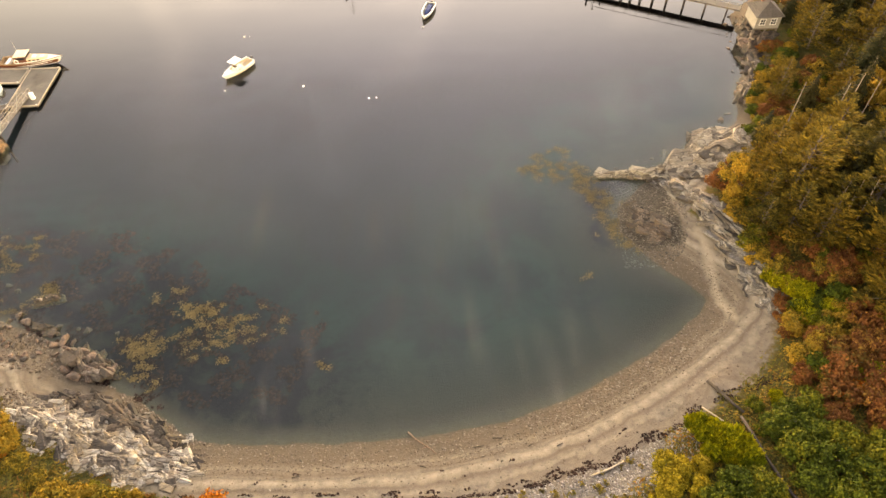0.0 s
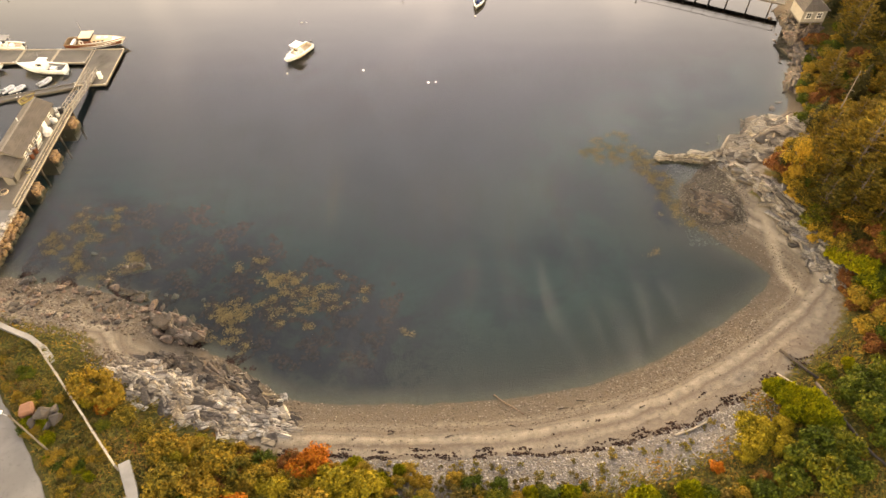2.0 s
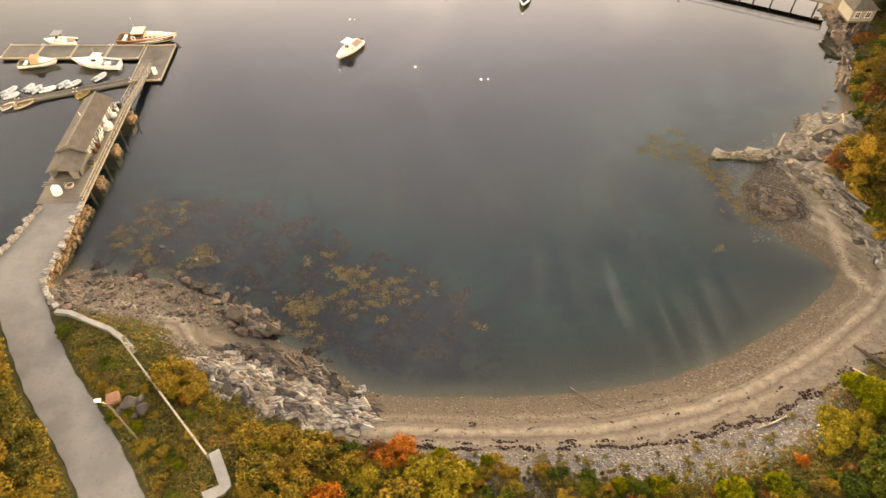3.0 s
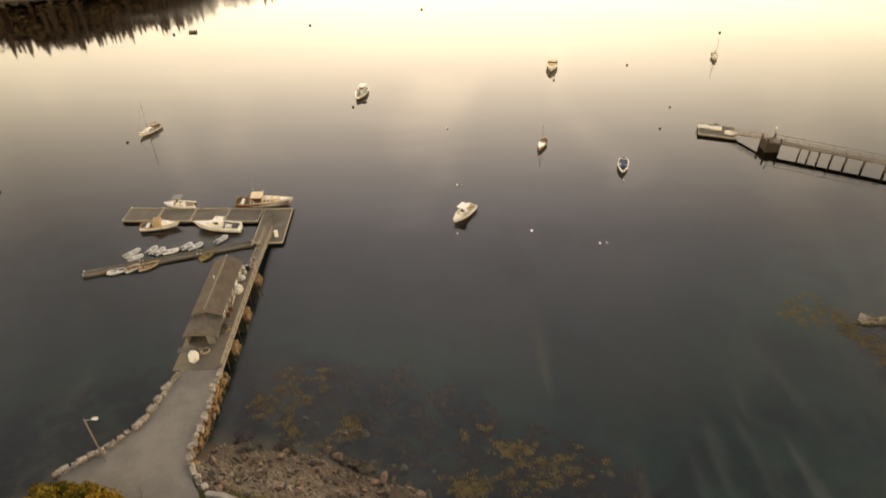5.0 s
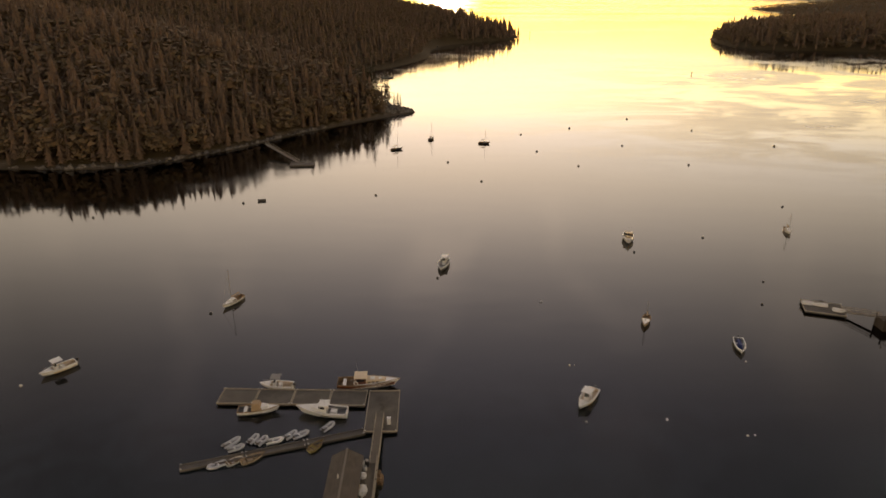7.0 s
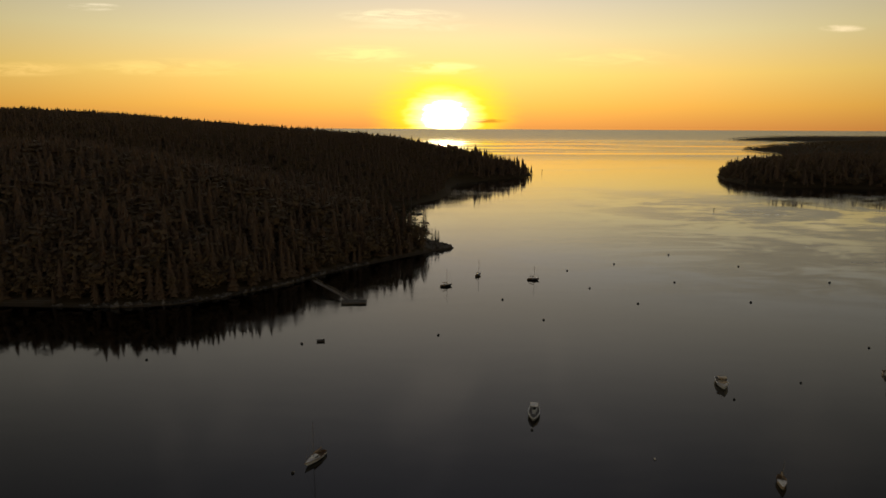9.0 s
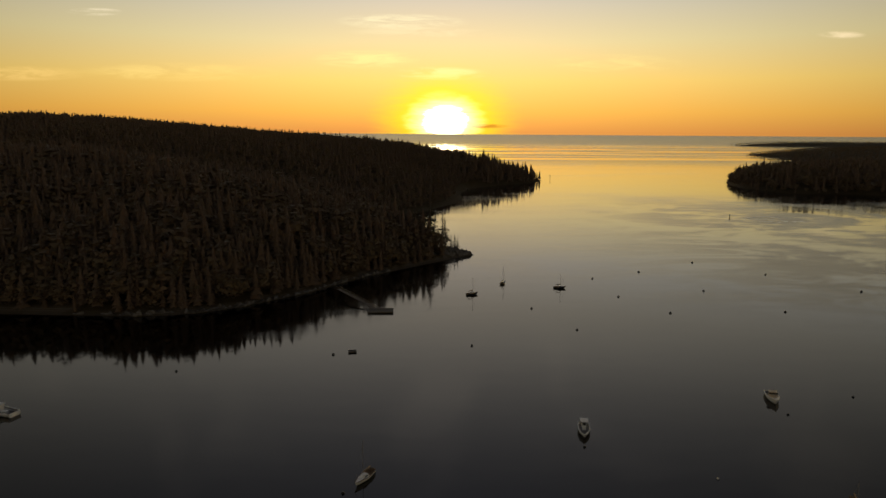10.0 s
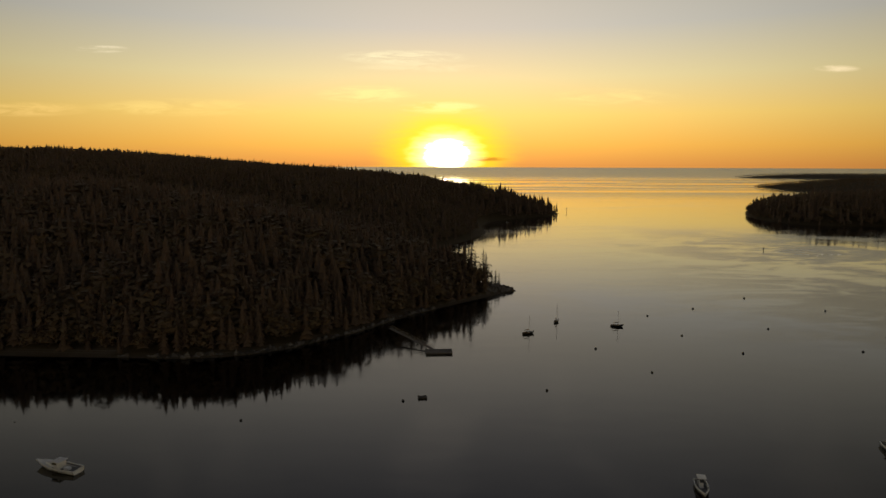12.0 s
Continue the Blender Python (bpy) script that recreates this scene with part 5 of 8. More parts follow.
# ---- causeway, road and pier ----
def build_causeway():
    edge = [(-61.3, 52.6), (-61.2, 47), (-61.4, 41), (-60.4, 38.6), (-58.1, 35.6), (-57.4, 33.0), (-63.4, 33.0), (-69.3, 36.6), (-73.6, 37.9), (-74.2, 38.6), (-70.3, 41.9), (-67.7, 45.2), (-66.5, 50.6), (-66.1, 52.6)]
    t = thing("causeway", "pale asphalt causeway edged with granite blocks", "causeway", kind="structure")
    bm = bmesh.new()
    out = [(x + (0.5 if x > -64 else -0.5), y) for x, y in edge]
    loft(bm, [[(x, y, -2.5) for x, y in out], [(x, y, 1.28) for x, y in edge]], True)
    part("fill_wall", bm, OCHRE, t)
    bm = bmesh.new()
    bm.faces.new([bm.verts.new((x, y, 1.36)) for x, y in edge])
    bmesh.ops.triangulate(bm, faces=bm.faces)
    part("surface", bm, ASPHALT, t)
    return t


def build_road():
    x, y, z = road_line()
    tx, ty = np.gradient(x), np.gradient(y)
    q = np.hypot(tx, ty)
    w = np.interp(np.arange(len(x)), [0, 18, 24, len(x)], [2.2, 2.4, 2.2, 2.15])
    bm = bmesh.new()
    rings = []
    for i in range(len(x)):
        nx, ny = -ty[i] / q[i], tx[i] / q[i]
        e = w[i] * (1 + 0.03 * math.sin(i * 1.7))
        rings.append([(x[i] + nx * (e + 0.1), y[i] + ny * (e + 0.1), z[i] - 0.15), (x[i] + nx * e, y[i] + ny * e, z[i] + 0.02), (x[i], y[i], z[i] + 0.06),
                      (x[i] - nx * e, y[i] - ny * e, z[i] + 0.02), (x[i] - nx * (e + 0.1), y[i] - ny * (e + 0.1), z[i] - 0.15)])
    loft(bm, rings[18:])
    ob = part("road", bm, ASPHALT, None)
    return tagged(ob, "narrow pale asphalt lane without markings", "road", kind="structure")


def stone_row(parent, line, spacing, size, z, mat, seed, name="stone", jitter=0.12):
    g = np.random.default_rng(seed)
    p = np.array(line, float)
    s = np.concatenate([[0], np.cumsum(np.hypot(*np.diff(p, axis=0).T))])
    for u in np.arange(0.2, s[-1], spacing):
        x, y = np.interp(u, s, p[:, 0]), np.interp(u, s, p[:, 1])
        i = min(np.searchsorted(s, u), len(p) - 1)
        a = math.degrees(math.atan2(*(p[i] - p[i - 1])[::-1]))
        k = size * (0.75 + 0.5 * g.random())
        o = new(name, BLOCKS[int(g.integers(len(BLOCKS)))][mat])
        o.parent = parent
        o.matrix_basis = pose(x + g.normal(0, jitter), y + g.normal(0, jitter), z + g.normal(0, 0.05), g.normal(0, 5), g.normal(0, 5), a + g.normal(0, 9)) @ Matrix.Diagonal((k * spacing / size * 0.9, k, k * 0.85, 1))


def block_mesh(seed, mat):
    """A rough-split stone about 1 m each way."""
    bm = bmesh.new()
    box(bm, (0, 0, 0), (1, 1, 1), None, 0.16)
    bmesh.ops.subdivide_edges(bm, edges=[e for e in bm.edges if e.calc_length() > 0.4], cuts=1)
    for v in bm.verts:
        v.co += noise.noise_vector(v.co * 1.7 + Vector((seed * 7.3, seed, 0))) * 0.13
    me = bpy.data.meshes.new("stone")
    bm.to_mesh(me)
    bm.free()
    me.materials.append(mat)
    return me


BLOCKS = [{"granite": block_mesh(i, GRANITE), "ochre": block_mesh(i + 9, OCHRE)} for i in range(4)]

causeway = build_causeway()
road = build_road()
EAST_EDGE = [(-61.25, 52.4), (-61.2, 47), (-61.45, 41), (-60.5, 38.7), (-58.2, 35.9)]
WEST_EDGE = [(-66.0, 52.0), (-66.5, 50.4), (-67.7, 45.1), (-70.3, 41.7), (-74.0, 38.5)]
stone_row(causeway, EAST_EDGE, 0.78, 0.58, 1.52, "granite", 1)
stone_row(causeway, WEST_EDGE, 0.80, 0.60, 1.50, "granite", 2)
for r, (off, z) in enumerate(((0.12, 0.85), (0.20, 0.30), (0.32, -0.25))):
    stone_row(causeway, [(x + off, y + 0.2) for x, y in EAST_EDGE], 0.72, 0.55, z, "ochre", 11 + r, "wall_stone")
    stone_row(causeway, [(x - off, y + 0.1) for x, y in WEST_EDGE], 0.8, 0.6, z, "ochre", 21 + r, "wall_stone")


def build_pier():
    t = thing("pier", "grey timber pier on ochre stone cribs with a pale rail", "pier")
    y0, y1, xe, xw, zd = 52.5, 72.3, -61.1, -67.0, 1.38
    g = np.random.default_rng(5)
    rows = np.arange(y0, y1, 0.24)
    cube = [(-.5, -.5, -.5), (.5, -.5, -.5), (.5, .5, -.5), (-.5, .5, -.5), (-.5, -.5, .5), (.5, -.5, .5), (.5, .5, .5), (-.5, .5, .5)]
    quads = [(4, 5, 6, 7), (0, 1, 5, 4), (1, 2, 6, 5), (2, 3, 7, 6), (3, 0, 4, 7)]
    pl = [((xe + xw) / 2 + g.normal(0, 0.03), y + 0.12, zd - 0.03 + g.normal(0, 0.006), 0, xe - xw, 0.225, 0.06) for y in rows]
    part("deck_planks", scatter_mesh("deck_planks", cube, quads, pl, GREYWOOD), None, t)
    for x in (xe - 0.3, -63.6, xw + 0.3):
        part("stringer", boxes(((x, (y0 + y1) / 2, zd - 0.25), (0.25, y1 - y0, 0.35))), DARKWOOD, t)
    for y in (54.6, 60.0, 66.8, 72.0):
        for x in (xe - 0.15, -64.0, xw + 0.2):
            part("pile", tubes(((x, y, -4), (x, y, zd - 0.1), 0.15), n=8), DARKWOOD, t)
        part("cross_beam", boxes(((-64.0, y, zd - 0.5), (5.8, 0.25, 0.28))), DARKWOOD, t)
    for y in (70.4, 63.3, 57.0):
        c = part("crib", boxes(((-62.6, y, -0.6), (3.2, 1.7, 3.0))), DARKWOOD, t, "timber crib filled with rust-stained stone")
        for j, z in enumerate((0.75, 0.2, -0.35)):
            for i in range(2):
                o = new("crib_stone", BLOCKS[(i + j) % 4]["ochre"])
                o.parent = c
                o.matrix_basis = pose(-60.85 + 0.10 * j + g.normal(0, 0.05), y - 0.42 + 0.84 * i, z, 0, 0, g.normal(0, 8)) @ Matrix.Diagonal((0.75, 0.85, 0.62, 1))
    n = 13
    ys = [y0 + 0.3 + (y1 - y0 - 0.5) * i / (n - 1) for i in range(n)]
    for y in ys:
        part("rail_post", boxes(((xe - 0.05, y, zd + 0.45), (0.11, 0.11, 1.1))), GREYWOOD, t)
    part("top_rail", boxes(((xe - 0.05, (y0 + y1) / 2, zd + 1.02), (0.17, y1 - y0, 0.07))), PALEWOOD, t, "pale top rail")
    part("middle_rail", boxes(((xe - 0.05, (y0 + y1) / 2, zd + 0.55), (0.05, y1 - y0, 0.13))), PALEWOOD, t)
    part("kerb_beam", boxes(((xe - 0.02, (y0 + y1) / 2, zd + 0.06), (0.2, y1 - y0, 0.16))), PALEWOOD, t)
    return t


build_pier()


def gable_roof(x0, x1, y0, y1, ze, zr, over=0.25, th=0.09):
    """Two sloping slabs that meet at a ridge along y."""
    xm = (x0 + x1) / 2
    out = []
    for sx, xa in ((-1, x0), (1, x1)):
        bm = bmesh.new()
        dx, dz = xa + sx * over - xm, ze - (zr - ze) * over / abs(xa - xm) - zr
        loft(bm, [[(xm, y, zr), (xm + dx, y, zr + dz), (xm + dx, y, zr + dz + th), (xm, y, zr + th)] for y in (y0 - over, y1 + over)], True, True)
        out.append(bm)
    return out


def wall_slab(x0, x1, y0, y1, z0, z1, gable=None):
    bm = bmesh.new()
    box(bm, ((x0 + x1) / 2, (y0 + y1) / 2, (z0 + z1) / 2), (abs(x1 - x0), abs(y1 - y0), z1 - z0))
    if gable:
        xm = (x0 + x1) / 2
        loft(bm, [[(x0, y, z1), (x1, y, z1), (xm, y, gable)] for y in (y0, y1)], True, True)
    return bm


def framed_window(parent, c, w, h, axis, panes=2):
    """A white-framed window proud of a wall; axis: 'x' or 'y', the wall's outward way with its sign."""
    sgn = -1 if axis[0] == "-" else 1
    along_y = axis[-1] == "x"
    def bx(du, dz, su, sz, out, th):
        return ((c[0] + sgn * out, c[1] + du, c[2] + dz), (th, su, sz)) if along_y else ((c[0] + du, c[1] + sgn * out, c[2] + dz), (su, th, sz))
    f = part("window", boxes(bx(0, h / 2, w + 0.16, 0.09, 0.02, 0.08), bx(0, -h / 2, w + 0.2, 0.09, 0.03, 0.1), bx(-w / 2, 0, 0.09, h, 0.02, 0.08), bx(w / 2, 0, 0.09, h, 0.02, 0.08), bx(0, 0, 0.05, h, 0.02, 0.06), bx(0, 0, w, 0.05, 0.02, 0.06)), WHITE, parent, "white-framed window")
    part("pane", boxes(bx(0, 0, w, h, 0.0, 0.04)), GLASS, f)
    return f


SHEDWALL = wood("grey shed boards", (0.20, 0.185, 0.165), 0.7)


def build_shed():
    t = thing("boat_shed", "long grey boat shed with brown shingle roof", "shed")
    x0, x1, ze, zr, zd = -66.5, -63.0, 3.15, 4.15, 1.38
    xm = (x0 + x1) / 2
    part("east_wall", wall_slab(x1 - 0.12, x1, 60.3, 71.2, zd, ze), SHEDWALL, t)
    part("west_wall", wall_slab(x0, x0 + 0.12, 60.3, 71.2, zd, ze), SHEDWALL, t)
    part("north_wall", wall_slab(x0, x1, 71.08, 71.2, zd, ze, zr), SHEDWALL, t)
    part("south_wall", wall_slab(x0, x1, 60.3, 60.42, zd, ze, zr), SHEDWALL, t)
    for bm in gable_roof(x0, x1, 60.3, 71.2, ze, zr):
        part("roof", bm, SHINGLE, t, "brown shingle roof slope")
    part("ridge_cap", boxes(((xm, 65.75, zr + 0.11), (0.24, 11.5, 0.05))), GREYWOOD, t)
    part("vent_pipe", tubes(((xm - 0.5, 66.5, 3.7), (xm - 0.5, 66.5, 4.5), 0.08), n=8), WHITE, t, "white vent pipe")
    for y in (61.4, 62.8, 64.2, 65.6, 69.6):
        framed_window(t, (x1 + 0.02, y, 2.4), 0.62, 0.7, "x")
    part("door", boxes(((x1 + 0.03, 67.6, 2.25), (0.07, 0.95, 1.7))), WHITE, t, "white plank door")
    # lean-to at the shore end with an open front
    e = part("lean_to", boxes(((x0 + 0.06, 58.6, 2.05), (0.12, 3.4, 1.35))), SHEDWALL, t, "open-fronted lean-to")
    part("side_wall", boxes(((x1 - 0.06, 58.9, 2.05), (0.12, 2.8, 1.35))), SHEDWALL, e)
    part("front_wall", boxes(((x1 - 0.5, 56.95, 2.05), (1.0, 0.1, 1.35))), SHEDWALL, e)
    for bm in gable_roof(x0 - 0.1, x1, 56.9, 60.2, 2.72, 3.5):
        part("roof", bm, SHINGLE, e)
    part("gable_board", wall_slab(x0, x1, 56.9, 57.0, 2.68, 2.72, 3.42), SHEDWALL, e)
    part("workbench", boxes(((-64.2, 57.9, 2.2), (1.2, 0.7, 0.08)), ((-64.2, 58.2, 1.8), (1.0, 0.08, 0.8))), GREYWOOD, e)
    return t


build_shed()


def tarp_bundle(label, m, s):
    t = thing("covered_bundle", label, "bundle", "bundles on the pier", m)
    bm = bmesh.new()
    bmesh.ops.create_icosphere(bm, subdivisions=3, radius=1)
    for v in bm.verts:
        k = 1 + 0.20 * noise.noise(v.co * 2.2) + 0.12 * noise.noise(v.co * 5)
        v.co = Vector((v.co.x * s[0], v.co.y * s[1], max(-0.02, v.co.z * 0.9 + 0.35) * s[2])) * k
    part("tarpaulin", bm, TARP, t)
    part("lashing", tubes(((-s[0] * 0.9, 0, 0.25 * s[2]), (-s[0] * 0.55, 0, 1.02 * s[2]), 0.02), ((-s[0] * 0.55, 0, 1.02 * s[2]), (s[0] * 0.55, 0, 1.02 * s[2]), 0.02), ((s[0] * 0.55, 0, 1.02 * s[2]), (s[0] * 0.9, 0, 0.25 * s[2]), 0.02)), GREY, t)
    return t


TARP = paint("white tarpaulin", (0.72, 0.72, 0.72), 0.55, dirt=0.12)
tarp_bundle("white tarpaulin bundle on the pier boards", pose(-64.9, 54.2, 1.38, 0, 0, 20), (0.6, 0.64, 1.1))
tarp_bundle("white wrapped bundle beside the shed", pose(-62.5, 66.9, 1.38, 0, 0, 70), (0.7, 0.52, 0.9))
tarp_bundle("small pale covered heap at the pier end", pose(-62.7, 69.6, 1.38, 0, 0, 70), (0.5, 0.42, 0.5))


def barrel(label, m, mat, h=0.85, r=0.3):
    t = thing("barrel", label, "barrel", "barrels on the pier", m)
    bm = bmesh.new()
    prof = [(0.92, 0), (1, 0.15), (1.04, 0.33), (1, 0.5), (1.04, 0.66), (1, 0.85), (0.92, 1.0)]
    loft(bm, [[(r * k * math.cos(a), r * k * math.sin(a), h * z) for a in (6.2832 * i / 14 for i in range(14))] for k, z in prof], True, True)
    part("drum", bm, mat, t, smooth=True)
    part("lid", tubes(((0, 0, h), (0, 0, h + 0.03), r * 0.85), n=14), GREY, t)
    return t


barrel("white plastic barrel on the pier end", pose(-63.0, 71.5, 1.38), WHITE)
barrel("dark steel barrel on the pier end", pose(-62.4, 71.6, 1.38), BLACK)
barrel("white plastic barrel beside the shed", pose(-62.6, 70.8, 1.38), WHITE, 0.6, 0.25)
barrel("brown rusty barrel beside the shed", pose(-62.7, 63.0, 1.38), MAHOGANY)
barrel("brown rusty barrel beside the shed", pose(-62.75, 61.9, 1.38), MAHOGANY)


def hose_coil(label, m, mat, R):
    t = thing("hose_coil", label, "hose", "hoses on the pier", m)
    for i in range(3):
        o = part("loop", ring_mesh(R * (1 - 0.12 * i), 0.035, 24, 6), mat, t, smooth=True)
        o.matrix_basis = pose(0.03 * i, 0.02 * i, 0.04 + 0.06 * i)
    return t


hose_coil("yellow hose coiled on the pier boards", pose(-62.4, 59.4, 1.38), YELLOW, 0.45)
hose_coil("pale rope coiled on the pier boards", pose(-64.0, 55.6, 1.38), CREAM, 0.55)
for i, y in enumerate((55.6, 55.9, 56.2)):
    o = thing("pipe_length", "grey pipe lying on the pier boards", "pipe", "pipes on the pier", pose(-66.0, y, 1.44, 0, 0, 4 - 3 * i))
    part("tube", tubes(((-1.4, 0, 0), (1.4, 0, 0), 0.05)), GREY, o)
    part("collar", tubes(((1.2, 0, 0), (1.36, 0, 0), 0.065)), METAL, o)
board = thing("leaning_board", "white board leaning on the shed wall", "board", "", pose(-62.75, 64.4, 1.38, 0, 18, 0))
part("panel", boxes(((0, 0, 0.85), (0.05, 1.5, 1.7)), bevel=0.01), WHITE, board)
for bz in (0.4, 1.3):
    part("batten", boxes(((0.04, 0, bz), (0.04, 1.5, 0.08))), GREYWOOD, board)


def crate(label, m, s, mat):
    t = thing("lobster_trap", label, "trap", "traps on the pier", m)
    part("frame", boxes(*[((x * s[0], y * s[1], s[2] / 2), (0.05, 0.05, s[2])) for x in (-.5, .5) for y in (-.5, .5)], *[((0, y * s[1], z * s[2]), (s[0], 0.05, 0.05)) for y in (-.5, .5) for z in (0.05, 1)]), mat, t)
    part("mesh_side", boxes(*[((-s[0] / 2 + s[0] * i / 8, 0, s[2] * 0.98), (0.02, s[1], 0.02)) for i in range(9)], *[((0, -s[1] / 2 + s[1] * i / 6, s[2] * 0.99), (s[0], 0.02, 0.02)) for i in range(7)]), mat, t)
    part("bottom", boxes(((0, 0, 0.05), (s[0], s[1], 0.04))), GREYWOOD, t)
    return t


for i in range(5):
    crate("weathered lobster trap stacked by the shed", pose(-62.72, 60.2 - 0.65 * (i % 3) + 7.8 * (i // 3), 1.39 + 0.4 * (i % 2) * 0, 0, 0, 88 + 3 * i), (0.95, 0.5, 0.38), DARKWOOD if i % 2 else GREYWOOD)


def gangway(label, a, b, w=1.1, rail=0.95, mat=None):
    """A sloping footbridge with a trussed handrail on both sides."""
    t = thing("gangway", label, "gangway", "gangways")
    a, b = Vector(a), Vector(b)
    d = (b - a).normalized()
    n = Vector((-d.y, d.x, 0)).normalized()
    L = (b - a).length
    bm = bmesh.new()
    loft(bm, [[p + n * (w / 2), p - n * (w / 2), p - n * (w / 2) - Vector((0, 0, 0.1)), p + n * (w / 2) - Vector((0, 0, 0.1))] for p in (a, b)], True, True)
    part("walkway", bm, mat or GREYWOOD, t)
    k = max(4, int(L / 1.2))
    for sd in (-1, 1):
        o = n * (sd * w / 2)
        part("handrail", tubes((a + o + Vector((0, 0, rail)), b + o + Vector((0, 0, rail)), 0.045), (a + o + Vector((0, 0, rail * 0.5)), b + o + Vector((0, 0, rail * 0.5)), 0.03)), PALEWOOD, t)
        for i in range(k + 1):
            p = a + d * (L * i / k) + o
            part("post", tubes((p, p + Vector((0, 0, rail)), 0.03), n=5), PALEWOOD, t)
        part("brace", tubes(*[(a + d * (L * i / k) + o + Vector((0, 0, rail if i % 2 else 0)), a + d * (L * (i + 1) / k) + o + Vector((0, 0, 0 if i % 2 else rail)), 0.02) for i in range(k)], n=4), METAL, t)
    return t


gangway("pale timber gangway sloping to the float", (-61.55, 72.0, 1.42), (-61.6, 82.4, 0.62))


# ---- floats ----
def float_dock(label, x0, x1, y0, y1, turn, z=0.45, sections=1, name="float_dock", axis="x", rim=PALEWOOD, group="floats"):
    cx, cy = (x0 + x1) / 2, (y0 + y1) / 2
    t = thing(name, label, "float", group, pose(cx, cy, 0, 0, 0, turn))
    w, d = x1 - x0, y1 - y0
    for i in range(sections):
        u0 = -w / 2 + w * i / sections + 0.04
        u1 = -w / 2 + w * (i + 1) / sections - 0.04
        s = part("section", boxes((((u0 + u1) / 2, 0, z - 0.14), (u1 - u0 - 0.08, d - 0.1, 0.24))), DOCKDECK, t, "weathered boards")
        part("rim", boxes((((u0 + u1) / 2, d / 2 - 0.07, z + 0.03), (u1 - u0, 0.12, 0.16)), (((u0 + u1) / 2, -d / 2 + 0.07, z + 0.03), (u1 - u0, 0.12, 0.16)),
                          ((u0 + 0.07, 0, z + 0.02), (0.12, d - 0.3, 0.12)), ((u1 - 0.07, 0, z + 0.02), (0.12, d - 0.3, 0.12))), rim, s, "pale edge rail")
        for v in (-0.3, 0.3):
            part("pontoon", boxes((((u0 + u1) / 2, d * v, 0.08), (u1 - u0 - 0.4, d * 0.25, 0.36))), BLACK, s)
        for u in (u0 + 0.2, u1 - 0.2):
            for v in (-d / 2 + 0.1, d / 2 - 0.1):
                part("cleat", boxes(((u, v, z + 0.19), (0.2, 0.1, 0.12)), bevel=0.03), WHITE, s)
    return t


float_dock("long weathered float with pale edge rails", -86.0, -63.95, 85.75, 89.55, -2.0, sections=4)
float_dock("square end float below the gangway", -63.75, -59.0, 79.4, 89.15, 0.3, z=0.46, sections=1)
float_dock("narrow finger float of grey boards", -87.1, -63.0, 75.55, 76.75, 17.3, z=0.3, sections=3, rim=GREYWOOD)
net = thing("net_heap", "heap of dark netting and rope on the float", "net", "", pose(-61.4, 86.2, 0.46))
bm = bmesh.new()
for i in range(46):
    a = Vector((rng.normal(0, 0.65), rng.normal(0, 1.0), 0.03 + 0.12 * rng.random()))
    tube(bm, a, a + Vector((rng.normal(0, 0.5), rng.normal(0, 0.5), 0.02)), 0.02, None, 4)
part("strands", bm, GREYWOOD, net)
fb = thing("bait_bin", "white bin standing on the end float", "bin", "", pose(-60.3, 81.2, 0.46))
part("body", house_box(-0.26, 0.26, 0.26, 0.26, 0, 0.95, 0.04, 0.04), WHITE, fb)
part("lid", boxes(((0, 0, 0.98), (0.56, 0.56, 0.08)), bevel=0.02), TARP, fb)

# ---- boats and tenders, by their bow's heading in degrees from +x ----
def bow(x0, y0, x1, y1):
    """Pose of a boat from its stern (x0, y0) to its bow (x1, y1)."""
    return pose((x0 + x1) / 2, (y0 + y1) / 2, 0, 0, 0, math.degrees(math.atan2(y1 - y0, x1 - x0)))


console_boat("white console boat with hardtop on a mooring", bow(-29.4, 89.2, -32.6, 84.6), 5.7, 2.1)
open_skiff("white open skiff with a blue cover on a mooring", bow(-0.6, 104.3, -1.9, 99.9), 5.0, 1.9)
console_boat("white open-bowed boat with hardtop aft on a mooring", bow(-51.2, 139.6, -52.4, 134.0), 5.8, 2.4, aft=0.22, bow_deck=0.93)
lobster_boat("cream lobster boat with broad wheelhouse on a mooring", bow(-5.6, 155.4, -7.1, 149.6), 6.2, 2.7, house=CREAM, roof=CREAM)
sail_boat("white sloop with tall mast on a mooring", bow(-91.8, 121.8, -94.1, 117.0), 5.5, 1.8, 7.2)
sail_boat("small tan daysailer on a mooring", bow(-13.9, 113.0, -15.6, 109.1), 4.5, 1.6, 4.6, hull_mat=CREAM, cabin=False)
console_boat("white console boat with raised canopy on a mooring", bow(-112.4, 97.6, -115.6, 93.8), 5.2, 1.95)
lobster_boat("grey and white lobster boat with long roof on a mooring", bow(-166.8, 143.7, -176.4, 146.8), 9.6, 3.1, roof=TARP)
sail_boat("pale small sloop on a far mooring", pose(35.8, 158.0, 0, 0, 0, -104), 4.6, 1.7, 5.0)
sail_boat("dark sloop on a far mooring", pose(-67.7, 245.2, 0, 0, 0, 25), 4.4, 1.6, 6.4, hull_mat=BLACK)
sail_boat("dark daysailer on a far mooring", pose(-54.7, 262.2, 0, 0, 0, 60), 4.0, 1.5, 6.6, hull_mat=BLACK)
sail_boat("dark catboat on a far mooring", pose(-34.0, 255.4, 0, 0, 0, -5), 4.2, 1.6, 5.6, hull_mat=BLACK)
console_boat("white centre-console boat tied to the float", bow(-75.6, 90.5, -80.4, 90.8), 4.9, 1.9, group="boats at the float", canopy=True, top_mat=GREY)
